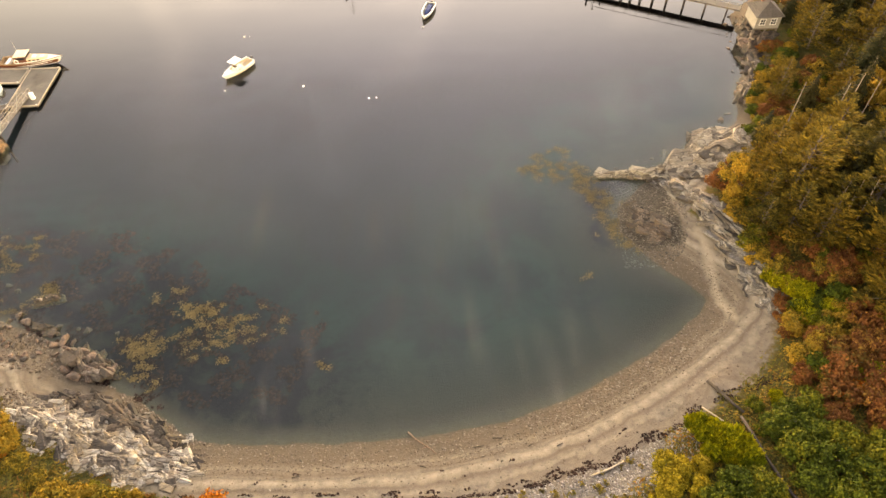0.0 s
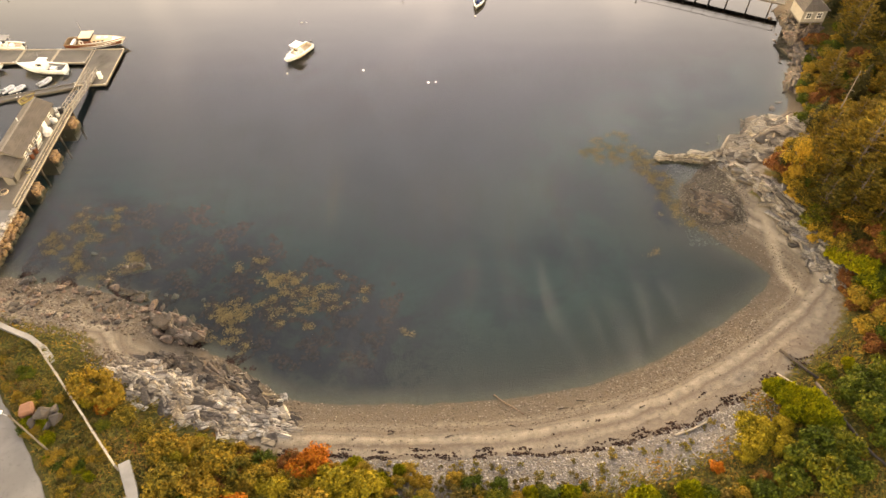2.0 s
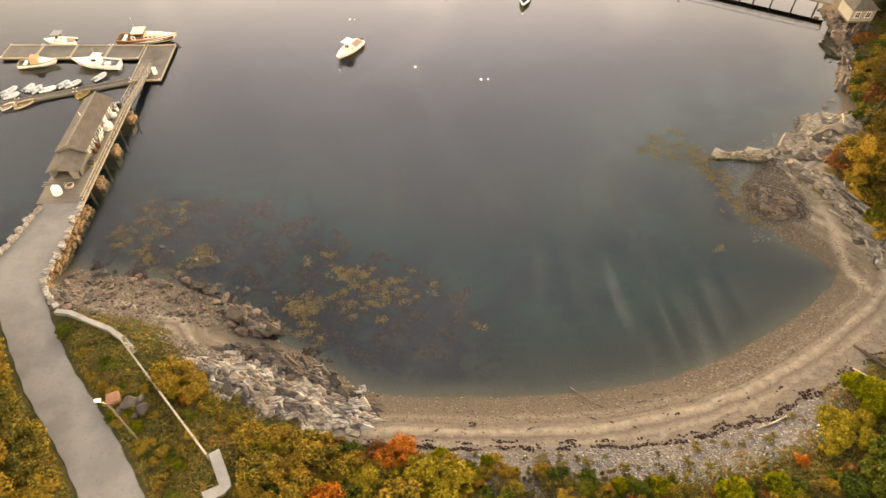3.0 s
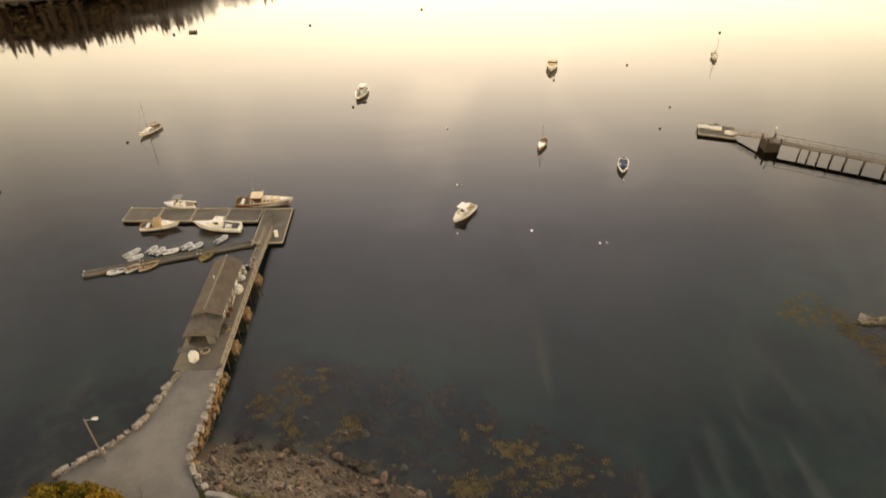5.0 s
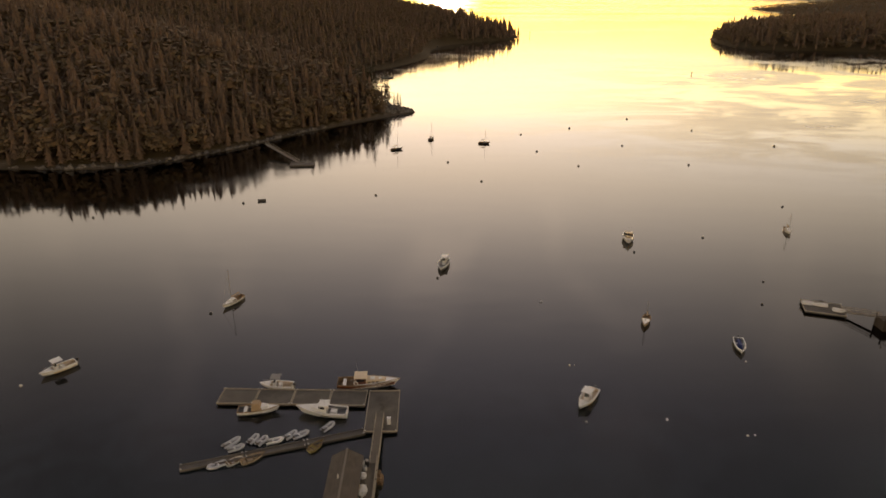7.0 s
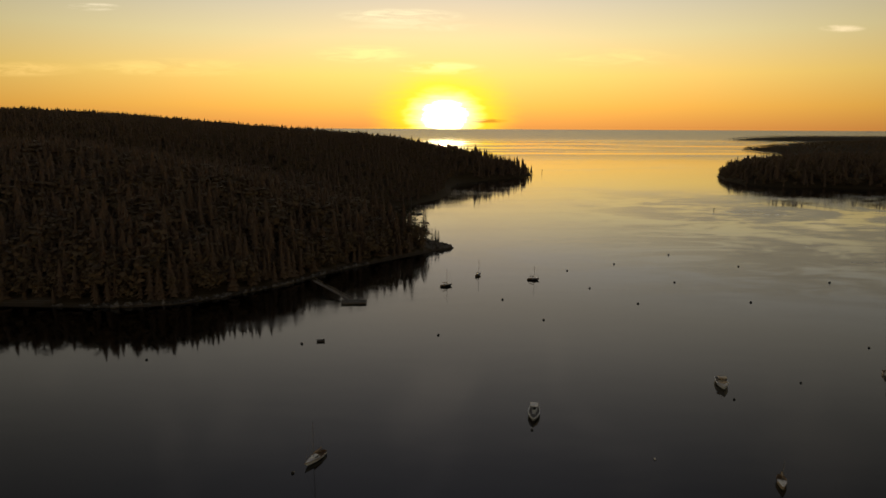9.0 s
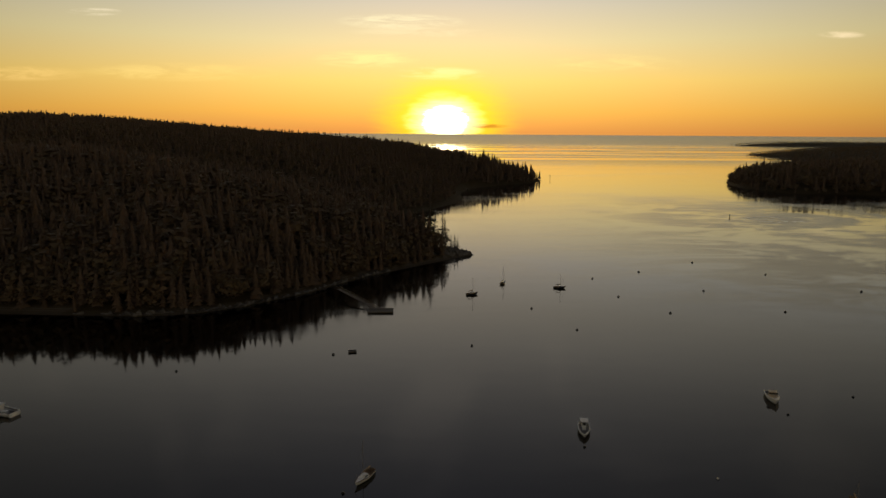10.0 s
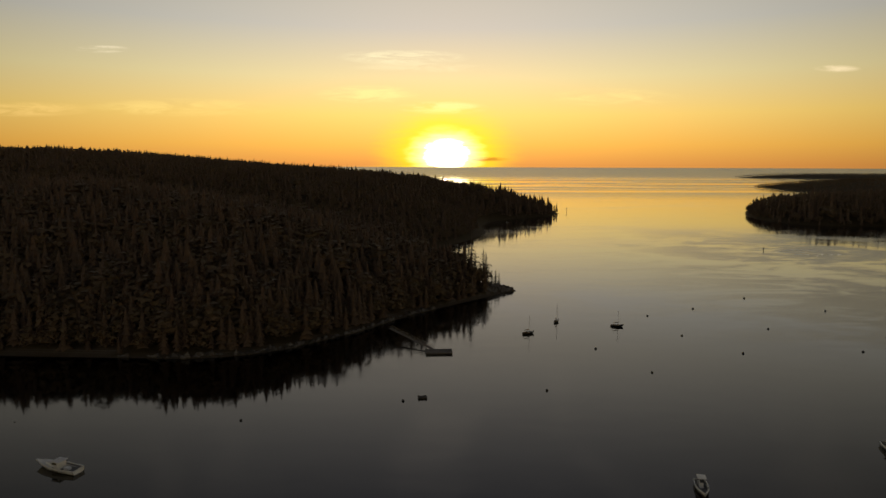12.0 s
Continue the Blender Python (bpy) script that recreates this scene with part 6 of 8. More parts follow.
cabin_cruiser("brown and cream cabin cruiser tied to the float", bow(-69.0, 90.9, -59.6, 91.2), 9.0, 2.8)
canopy_boat("white day boat with tan dodger at the float", bow(-82.3, 84.3, -76.7, 84.9), 5.7, 2.0)
lobster_boat("white lobster boat tied to the float", bow(-66.4, 83.7, -73.4, 84.4), 6.9, 2.3, group="boats at the float")
for i, (a, b, c, d, k) in enumerate(((-82.2, 76.7, -80.4, 78.6, 0), (-81.4, 76.0, -79.4, 77.0, 0), (-79.0, 77.5, -78.1, 79.2, 0), (-77.8, 77.1, -76.8, 78.8, 0), (-76.7, 77.6, -74.5, 78.3, 1),
                                     (-74.3, 78.4, -73.0, 79.9, 0), (-73.3, 78.5, -71.3, 79.9, 0), (-69.5, 80.0, -68.1, 81.8, 0), (-80.9, 73.8, -83.0, 72.6, 2))):
    inflatable(("grey inflatable tender at the finger float", "white inflatable tender at the finger float", "blue-grey inflatable with pale seats")[k], bow(a, b, c, d), max(1.9, math.hypot(c - a, d - b)), 1.15, (HYPALON, WHITE, HYPALON)[k])
rowing_dinghy("white rowing dinghy tied at the finger float", bow(-80.6, 73.3, -79.1, 74.6), 2.2, 1.2)
rowing_dinghy("cream rowing dinghy tied at the finger float", bow(-78.9, 73.6, -76.4, 75.4), 3.1, 1.3, CREAM)
rowing_dinghy("yellow rowing dinghy tied at the finger float", bow(-70.5, 75.8, -69.1, 77.7), 2.5, 1.25, YELLOW)

for x, y, r in ((-117.7, 91.5, 0.42), (-32.2, 81.9, 0.32), (-20.5, 82.3, 0.3), (-10.5, 78.7, 0.3), (-32.9, 119.4, 0.42), (-31.7, 96.7, 0.3), (-2.2, 97.6, 0.28), (-9.4, 78.8, 0.18), (-30.9, 96.8, 0.16), (-195, 168.5, 0.4)):
    mooring_buoy("mooring_buoy", "white mooring buoy floating on the water", pose(x, y, 0), r * 0.55, BUOY)
for x, y, r in ((-96, 115, 0.36), (-53.1, 130.6, 0.34), (-7.1, 144.7, 0.34), (12.6, 153.9, 0.35), (10.3, 118.1, 0.3), (15.5, 128.5, 0.3), (44.6, 177.9, 0.4), (78.7, 251.5, 0.55), (34.8, 223.4, 0.5),
                (19.4, 251.9, 0.5), (57.3, 280.6, 0.5), (36.3, 305.5, 0.55), (5.3, 284.7, 0.55), (-4, 221.7, 0.5), (-15.2, 242.6, 0.5), (-17.5, 271.9, 0.5), (-38.7, 203.1, 0.45), (-48.8, 226.7, 0.5),
                (-70.9, 188.5, 0.45), (-107.8, 181.1, 0.45), (-144.1, 168.9, 0.4)):
    mooring_buoy("mooring_buoy", "dark mooring buoy floating on the water", pose(x, y, 0), r * 0.8, BLACK)


def channel_mark(x, y, h):
    t = thing("channel_marker", "slim dark channel marker standing in the water", "marker", "channel markers", pose(x, y, 0))
    part("pole", tubes(((0, 0, -3), (0, 0, h), 0.22), n=8), DARKWOOD, t)
    part("topmark", house_box(-0.45, 0.45, 0.45, 0.45, h * 0.7, h, 0.1, 0.1), BLACK, t)
    return t


channel_mark(127.4, 468.3, 1.9)
channel_mark(-50, 634, 5.0)
channel_mark(66, 842, 5.0)

# ---- the second landing: trestle pier, raft and house on posts ----
def build_trestle():
    t = thing("trestle_pier", "dark timber trestle pier on thin bents", "pier")
    a, b, z = Vector((50.0, 96.3, 2.0)), Vector((28.6, 108.3, 2.0)), 2.0
    d = (b - a).normalized()
    n = Vector((-d.y, d.x, 0))
    bm = bmesh.new()
    loft(bm, [[p + n * 0.75, p - n * 0.75, p - n * 0.75 - Vector((0, 0, 0.25)), p + n * 0.75 - Vector((0, 0, 0.25))] for p in (a, b)], True, True)
    part("deck", bm, GREYWOOD, t)
    L = (b - a).length
    for u in (2.0, 5.5, 9.0, 11.9, 14.2, 16.3, 18.0, 19.6):
        p = a + d * u
        part("bent", tubes((p + n * 0.65 - Vector((0, 0, 0.2)), p + n * 0.8 - Vector((0, 0, 5)), 0.12), (p - n * 0.65 - Vector((0, 0, 0.2)), p - n * 0.8 - Vector((0, 0, 5)), 0.12), (p + n * 0.75 - Vector((0, 0, 0.4)), p - n * 0.75 - Vector((0, 0, 0.4)), 0.1)), DARKWOOD, t)
    for sd in (-1, 1):
        part("handrail", tubes((a + n * 0.7 * sd + Vector((0, 0, 0.95)), b + n * 0.7 * sd + Vector((0, 0, 0.95)), 0.05)), GREYWOOD, t)
        for i in range(13):
            p = a + d * (L * i / 12) + n * 0.7 * sd
            part("rail_post", tubes((p, p + Vector((0, 0, 0.95)), 0.04), n=5), GREYWOOD, t)
    h = part("pier_head", boxes(((28.4, 108.6, 0.6), (2.4, 2.4, 2.6))), DARKWOOD, t, "dark planked pier head")
    for dx in (-1.25, 1.25):
        for dy in (-1.25, 1.25):
            part("pile", tubes(((28.4 + dx, 108.6 + dy, -5), (28.4 + dx, 108.6 + dy, 2.7), 0.16)), DARKWOOD, h)
    m = part("light_mast", tubes(((28.9, 109.0, 2.0), (28.9, 109.0, 4.2), 0.05)), METAL, t)
    part("lantern", boxes(((28.9, 109.0, 4.3), (0.3, 0.3, 0.3)), bevel=0.05), WHITE, m)
    return t


build_trestle()
gangway("dark narrow gangway down to the raft", (27.8, 109.5, 1.9), (23.4, 114.2, 0.6), 0.9, 0.8, GREYWOOD)
raft = float_dock("square raft with tenders on its boards", 17.3, 24.5, 113.2, 118.3, -19, z=0.5, sections=1, name="raft")
for dx, dy, a, k in ((18.9, 117.4, -10, 0), (20.8, 116.6, 160, 1), (23.2, 114.2, -20, 2)):
    covered_dinghy(("pale upturned dinghy on the raft", "grey upturned dinghy on the raft", "white upturned dinghy on the raft")[k], pose(dx, dy, 0.52, 0, 0, a), 2.5, 1.2)
crate("weathered lobster trap on the raft", pose(21.5, 117.8, 0.5, 0, 0, 30), (1.0, 0.6, 0.4), DARKWOOD)


def build_post_house():
    t = thing("boathouse", "small grey boathouse on posts with brown roof", "house")
    x0, x1, y0, y1, zb, ze, zr = 49.6, 53.4, 89.6, 93.6, 2.3, 4.4, 5.9
    for sd, bm in (("front_wall", wall_slab(x0, x1, y0, y0 + 0.14, zb, ze)), ("back_wall", wall_slab(x0, x1, y1 - 0.14, y1, zb, ze)),
                   ("side_wall", wall_slab(x0, x0 + 0.14, y0 + 0.14, y1 - 0.14, zb, ze)), ("side_wall", wall_slab(x1 - 0.14, x1, y0 + 0.14, y1 - 0.14, zb, ze))):
        part(sd, bm, HOUSEWALL, t)
    part("floor", boxes((((x0 + x1) / 2, (y0 + y1) / 2, zb - 0.12), (x1 - x0, y1 - y0, 0.22))), GREYWOOD, t)
    bm = bmesh.new()
    o = 0.35
    base = [bm.verts.new(p) for p in ((x0 - o, y0 - o, ze - 0.1), (x1 + o, y0 - o, ze - 0.1), (x1 + o, y1 + o, ze - 0.1), (x0 - o, y1 + o, ze - 0.1))]
    rg = [bm.verts.new(((x0 + x1) / 2, y0 + 1.6, zr)), bm.verts.new(((x0 + x1) / 2, y1 - 1.6, zr))]
    for f in ((base[0], base[1], rg[0]), (base[1], base[2], rg[1], rg[0]), (base[2], base[3], rg[1]), (base[3], base[0], rg[0], rg[1]), base[::-1]):
        bm.faces.new(f)
    part("roof", bm, SHINGLE, t, "brown hipped shingle roof")
    part("chimney", boxes((((x0 + x1) / 2 - 0.6, y1 - 1.2, zr), (0.5, 0.5, 1.0)), bevel=0.02), RUSTBRICK, t)
    for x in (50.6, 52.3):
        framed_window(t, (x, y0 - 0.02, 3.4), 0.8, 0.95, "-y")
    for x in (x0 + 0.1, (x0 + x1) / 2, x1 - 0.1):
        for y in (y0 + 0.1, y1 - 0.1):
            part("post", tubes(((x, y, -2.5), (x, y, zb - 0.1), 0.14), n=7), GREYWOOD, t)
    return t


HOUSEWALL = paint("grey-white clapboard", (0.33, 0.31, 0.275), 0.7, dirt=0.3)
RUSTBRICK = paint("brown brick", (0.25, 0.12, 0.07), 0.9, dirt=0.4)
build_post_house()

# far landing on the wooded shore
float_dock("grey float off the wooded shore", -103.0, -94.6, 220.3, 224.6, 3, z=0.5, sections=1, group="far landing", rim=GREYWOOD)
gangway("long grey footbridge to the far float", (-115.2, 241.0, 3.0), (-100.5, 224.3, 0.6), 1.2, 0.9, GREYWOOD)
float_dock("small dark swim raft on a mooring", -104.2, -101.9, 182.4, 183.8, 10, z=0.3, name="swim_raft", group="rafts", rim=DARKWOOD)
float_dock("small dark float off the far cove", -88, -80, 444.0, 447.0, 0, z=0.6, name="far_float", group="rafts", rim=DARKWOOD)


def lamp_post(label, x, y, h, arm):
    z = ground_z(x, y)
    t = thing("lamp_post", label, "lamp post", "lamp posts", pose(x, y, z))
    part("pole", tubes(((0, 0, -0.3), (0, 0, h), 0.08), n=8), GREYWOOD, t, "slim wooden pole")
    a = part("arm", tubes(((0, 0, h - 0.25), (arm[0], arm[1], h), 0.035)), METAL, t)
    part("lantern", boxes(((arm[0], arm[1], h - 0.05), (0.55, 0.32, 0.18)), bevel=0.05), WHITE, a, "white lamp head")
    return t


lamp_post("wooden street lamp with a white head", -45.0, 20.7, 7.0, (-0.9, 0.3))
lamp_post("wooden street lamp with a white head", -69.9, 40.1, 8.0, (1.0, 0.1))

# ---- shore walls, rail and small stonework ----
def low_wall(name, label, line, w, h, mat):
    p = np.array(line, float)
    s = np.concatenate([[0], np.cumsum(np.hypot(*np.diff(p, axis=0).T))])
    u = np.arange(0, s[-1] + 0.01, 0.5)
    x, y = np.interp(u, s, p[:, 0]), np.interp(u, s, p[:, 1])
    tx, ty = np.gradient(x), np.gradient(y)
    q = np.hypot(tx, ty)
    bm = bmesh.new()
    rings = []
    for i in range(len(u)):
        nx, ny = -ty[i] / q[i] * w / 2, tx[i] / q[i] * w / 2
        z = ground_z(x[i], y[i])
        rings.append([(x[i] + nx, y[i] + ny, z - 0.8), (x[i] + nx, y[i] + ny, z + h), (x[i] - nx, y[i] - ny, z + h), (x[i] - nx, y[i] - ny, z - 0.8)])
    loft(bm, rings, True, True)
    return tagged(part(name, bm, mat, None), label, "wall", kind="structure")


low_wall("sea_wall", "low pale concrete wall above the shore", [(-58.3, 35.8), (-56.4, 35.3), (-51.4, 32.9), (-49.6, 31.6)], 0.5, 0.55, CONCRETE)
low_wall("slip_wall", "short pale concrete slip beside the shore", [(-50.2, 32.2), (-47.8, 29.8)], 0.55, 0.12, CONCRETE)
low_wall("concrete_step", "worn concrete step at the rail's end", [(-37.9, 19.3), (-36.2, 16.1), (-38.2, 15.0)], 0.95, 0.35, CONCRETE)


def build_rail():
    t = thing("timber_rail", "long pale timber rail on short posts", "rail")
    a, b = Vector((-50.2, 31.9, 0)), Vector((-38.2, 18.7, 0))
    n = 9
    tops = []
    for i in range(n):
        p = a.lerp(b, i / (n - 1))
        z = ground_z(p.x, p.y)
        tops.append(Vector((p.x, p.y, z + 0.95)))
        part("post", boxes(((p.x, p.y, z + 0.35), (0.14, 0.14, 1.3))), GREYWOOD, t)
    for p, q in zip(tops, tops[1:]):
        part("rail_length", beam(bmesh.new(), p, q, 0.17, 0.09), PALEWOOD, t)
    return t


build_rail()
BOULDERS = [boulder_mesh(i) for i in range(6)]
for me in BOULDERS:
    me.materials.append(BOULDER_ROCK)
PALE_BOULDERS = [me.copy() for me in BOULDERS]
for me in PALE_BOULDERS:
    me.materials.clear()
    me.materials.append(LEDGE_PALE)


def boulder(x, y, s, g, pale=False, label="brown weathered boulder on the shore", squash=0.7, sink=0.12):
    me = (PALE_BOULDERS if pale else BOULDERS)[int(g.integers(6))]
    o = new("boulder", me)
    sx, sy = s * (0.8 + 0.5 * g.random()), s * (0.8 + 0.4 * g.random())
    o.matrix_basis = pose(x, y, max(ground_z(x, y), -0.5) + s * squash * (0.3 - sink), g.normal(0, 8), g.normal(0, 8), g.random() * 360) @ Matrix.Diagonal((sx, sy, s * squash, 1))
    return tagged(o, label, "boulder", "shore boulders")


g1 = np.random.default_rng(21)
# the dark cluster at the water's edge
for x, y, s in ((-37.9, 35.7, 2.0), (-35.6, 34.2, 1.9), (-38.9, 36.4, 1.9), (-39.8, 34.9, 1.7), (-36.9, 33.6, 1.8), (-38.7, 33.9, 1.9), (-35.2, 35.0, 1.3), (-40.6, 37.3, 1.2), (-41.4, 38.4, 1.5), (-42.3, 37.9, 1.0)):
    boulder(x, y, s, g1, False, "brown boulder in the weedy cluster by the water")
boulder(-40.5, 36.0, 1.5, g1, True, "pale boulder among darker shore rocks")
for x, y, s in ((-45.0, 43.9, 2.3), (-44.0, 44.2, 1.6), (-46.3, 43.2, 1.0), (-49.3, 45.5, 1.0), (-50.6, 46.6, 0.9), (-36.3, 39.3, 0.7), (-46.5, 40.8, 1.4), (-43.6, 39.9, 1.6), (-42.6, 40.2, 1.2)):
    boulder(x, y, s, g1, False, "low wet boulder awash in the shallows", 0.5)
for i in range(150):
    u = g1.random()
    x, y = -59 + 20 * u + g1.normal(0, 1.2), 39.6 - 3.2 * u + g1.normal(0, 1.9)
    if -60 < x < -39 and y > 33.5 + max(0, (-50 - x) * 0.35):
        boulder(x, y, 0.3 + 0.9 * g1.random() ** 2.2, g1, g1.random() < 0.5, "scattered shore stone above the tide line")
for i in range(26):
    boulder(-59.5 + 6 * g1.random(), 37.0 + 5.5 * g1.random(), 0.5 + 0.9 * g1.random() ** 2, g1, g1.random() < 0.3, "rough rubble stone below the causeway wall")
for x, y, s in ((-46.6, 23.9, 1.2), (-45.7, 24.4, 0.9), (-47.2, 23.2, 0.9), (-45.2, 23.6, 1.0), (-46.0, 23.0, 0.8)):
    boulder(x, y, 1.35 * s, g1, True, "pale boulder lying in rough grass", 0.9, -0.12)
blk = new("brick_plinth", block_mesh(31, RUSTBRICK))
blk.matrix_basis = pose(-48.3, 24.6, ground_z(-48.3, 24.6) + 0.4, 0, 0, 25) @ Matrix.Diagonal((1.3, 1.2, 0.9, 1))
tagged(blk, "reddish brick plinth in rough grass", "plinth")
# stones off the eastern point and by the boathouse
for x, y, s in ((40.5, 71.9, 0.9), (39.0, 70.6, 1.4), (42.6, 75.5, 0.6), (27.5, 63.4, 0.7), (25.6, 63.1, 0.5), (31.0, 64.9, 0.5), (22.5, 62.0, 0.5), (29.0, 63.9, 0.4), (35.0, 67.8, 0.6)):
    boulder(x, y, s, g1, False, "dark stone awash off the point", 0.55)
for i in range(34):
    y = 74 + 24 * g1.random()
    boulder(42.3 + (y - 74) * 0.25 + 2.0 * g1.random(), y, 0.3 + 0.9 * g1.random() ** 2, g1, False, "dark shore boulder below the wood")
for i in range(16):
    boulder(48 + 4 * g1.random(), 86.5 + 2.5 * g1.random(), 1.0 + 1.3 * g1.random(), g1, False, "dark ledge boulder by the boathouse", 0.6)

# ---- rock ledges ----
pale_ledge = ledge("rock_ledge", "pale banded rock ledge beside the beach", [(-43.5, 30.4), (-39, 28.6), (-34.5, 26.3), (-30.5, 24.8), (-26.5, 23.6), (-22.4, 22.8)], [1.9, 3.2, 4.0, 3.9, 3.2, 1.3], [0.5, 0.7, 0.7, 0.6, 0.5, 0.3], LEDGE_PALE, 3.0, 240, 90, 0.32, dip=-0.15)
cover_with_slabs(pale_ledge, "pale", 300, 1.75, 0.34, -8, 18, 1)
tide_ledge = ledge("rock_ledge", "dark weed-stained ledge at the waterline", [(-41, 31.8), (-36, 30.6), (-32, 28.6), (-28, 26.5), (-24.2, 25.4)], [0.6, 1.5, 2.0, 1.9, 0.6], [0.3, 0.55, 0.6, 0.65, 0.3], WETROCK, 5.0, 140, 36, 0.4, dip=-0.15)
cover_with_slabs(tide_ledge, "wet", 190, 1.5, 0.36, -6, 18, 2, 0.95)
finger = ledge("rock_point", "tan rock finger running into the cove", [(18.4, 60.3), (20.5, 60.1), (23, 60.1), (26, 59.7), (29.5, 60.6)], [0.25, 0.5, 0.7, 1.0, 1.9], [0.9, 1.3, 1.5, 1.6, 1.4], LEDGE_TAN, 7.0, 130, 34, 0.25, 0.2, -0.6, 1.0, 0.05)
cover_with_slabs(finger, "tan", 70, 2.0, 0.17, 3, 8, 3, 0.75)
slope = ledge("rock_ledge", "tan sloping slab ledge below the wood", [(28.5, 59.6), (32.9, 61.4), (37.1, 64.4), (41.0, 68.0)], [2.6, 4.4, 4.4, 1.8], [0.8, 1.0, 1.0, 0.6], LEDGE_TAN, 9.0, 150, 70, 0.25, fine=0.7, dip=-0.2)
cover_with_slabs(slope, "tan", 230, 3.4, 0.17, -14, 9, 4)
bank = ledge("rock_ledge", "grey rock bank along the upper beach", [(27.0, 59.3), (29.3, 55.5), (31.2, 51.0), (32.4, 46.6), (33.7, 42.4), (34.8, 38.4), (35.0, 34.8)], [1.4, 1.9, 2.1, 2.4, 2.8, 3.4, 2.0], [0.5, 0.8, 0.9, 0.9, 0.85, 0.75, 0.4], LEDGE_GREY, 11.0, 200, 56, 0.35, fine=0.8, dip=0.2)
cover_with_slabs(bank, "grey", 290, 2.1, 0.36, 6, -20, 5, 0.95)
reef = ledge("reef_rock", "dark weedy reef rock by the point", [(22.2, 54.6), (23.2, 51.8), (24.6, 49.4), (26.0, 48.2)], [0.8, 1.8, 2.0, 1.0], [0.3, 0.45, 0.45, 0.3], WETROCK, 13.0, 90, 40, 0.3, 0.0, -0.4, 1.2)
cover_with_slabs(reef, "wet", 70, 1.7, 0.36, 10, 15, 6, 0.95)
heads = ledge("rock_reef", "jagged brown rocks standing at the waterline", [(-41.2, 37.2), (-39.0, 36.0), (-37.0, 34.8), (-34.9, 34.3)], [0.9, 1.6, 1.8, 0.9], [0.6, 0.9, 1.0, 0.6], REEF_ROCK, 23.0, 90, 36, 0.6, 0.0, -0.5, 1.2)
cover_with_slabs(heads, "wet", 46, 2.4, 0.75, -20, 20, 7)
low_reef = ledge("rock_reef", "low jagged reef rocks in the shallows", [(-47.0, 43.4), (-45.0, 43.9), (-43.2, 44.3)], [0.5, 0.8, 0.5], [0.8, 1.0, 0.8], REEF_ROCK, 24.0, 60, 26, 0.5, 0.0, -0.5, 1.6)
cover_with_slabs(low_reef, "wet", 14, 1.7, 0.4, 0, 12, 8)
side_reef = ledge("rock_reef", "low jagged reef rocks by the shore", [(-46.0, 40.6), (-43.8, 40.0), (-42.0, 39.4)], [0.5, 0.9, 0.5], [0.5, 0.7, 0.5], WETROCK, 25.0, 60, 26, 0.5, 0.0, -0.5, 1.6)
cover_with_slabs(side_reef, "wet", 18, 1.6, 0.4, 0, 12, 9)
far_bank = ledge("rock_ledge", "dark broken rock along the wooded shore", [(42.4, 70.6), (44.3, 76), (48.2, 83.5), (49.6, 90), (51.0, 98)], [1.4, 1.9, 1.9, 2.2, 2.0], [0.5, 0.6, 0.7, 0.7, 0.5], WETROCK, 27.0, 120, 36, 0.4)
cover_with_slabs(far_bank, "wet", 80, 2.2, 0.5, 0, 15, 10, 0.95)
ledge("rock_ledge", "dark ledge under the boathouse", [(47.3, 86.6), (50, 88.4), (54, 90)], [0.9, 1.7, 1.2], [1.0, 1.3, 1.2], WETROCK, 15.0, 70, 26, 0.6)
ledge("rock_point", "dark bare rock tip of the wooded point", [(-84, 314), (-74, 319.5), (-66, 322), (-61.5, 322.8)], [4, 4.5, 2.6, 1.0], [2.0, 2.2, 1.5, 0.6], LEDGE_GREY, 17.0, 70, 20, 1.2)
ledge("rock_ledge", "pale rocky strand below the far wood", [(-204, 218.5), (-175, 216.6), (-157, 220.8), (-147, 227), (-128, 247), (-110, 273.6), (-92, 292)], [0.8, 1.5, 1.0, 1.7, 1.2, 1.7, 0.8], [0.3, 0.6, 0.4, 0.6, 0.4, 0.6, 0.5], LEDGE_GREY, 19.0, 190, 12, 1.9)

# ---- shingle, weed and driftwood ----
OCTA = [(1, 0, 0), (0, 1, 0), (-1, 0, 0), (0, -1, 0), (0, 0, 1), (0, 0, -0.6)]
OCTA_F = [(0, 1, 4), (1, 2, 4), (2, 3, 4), (3, 0, 4), (1, 0, 5), (2, 1, 5), (3, 2, 5), (0, 3, 5)]


def pebble_stuff(k):
    r = k.n("ShaderNodeNewGeometry").outputs["Random Per Island"]
    c = k.ramp(r, [(0.0, (0.05, 0.038, 0.027)), (0.35, (0.09, 0.066, 0.046)), (0.7, (0.14, 0.105, 0.075)), (0.92, (0.155, 0.128, 0.10)), (1.0, (0.22, 0.19, 0.16))])
    surface(k, c, 0.85)


def scattered(n, xr, yr, keep, size, seed, flat=0.55, top=0.0):
    """Places for small stones where keep(x, y, shore distance, ground height) allows."""
    g = np.random.default_rng(seed)
    x, y = g.uniform(*xr, n), g.uniform(*yr, n)
    d, z = shore_distance(x, y, COVE), height(x, y)
    ok = keep(x, y, d, z, g)
    x, y, z = x[ok], y[ok], z[ok]
    s = size * (0.35 + 0.9 * g.random(len(x)) ** 2.5)
    return np.stack([x, y, z + top, g.random(len(x)) * 6.28, s * (0.8 + 0.6 * g.random(len(x))), s, s * flat], 1)


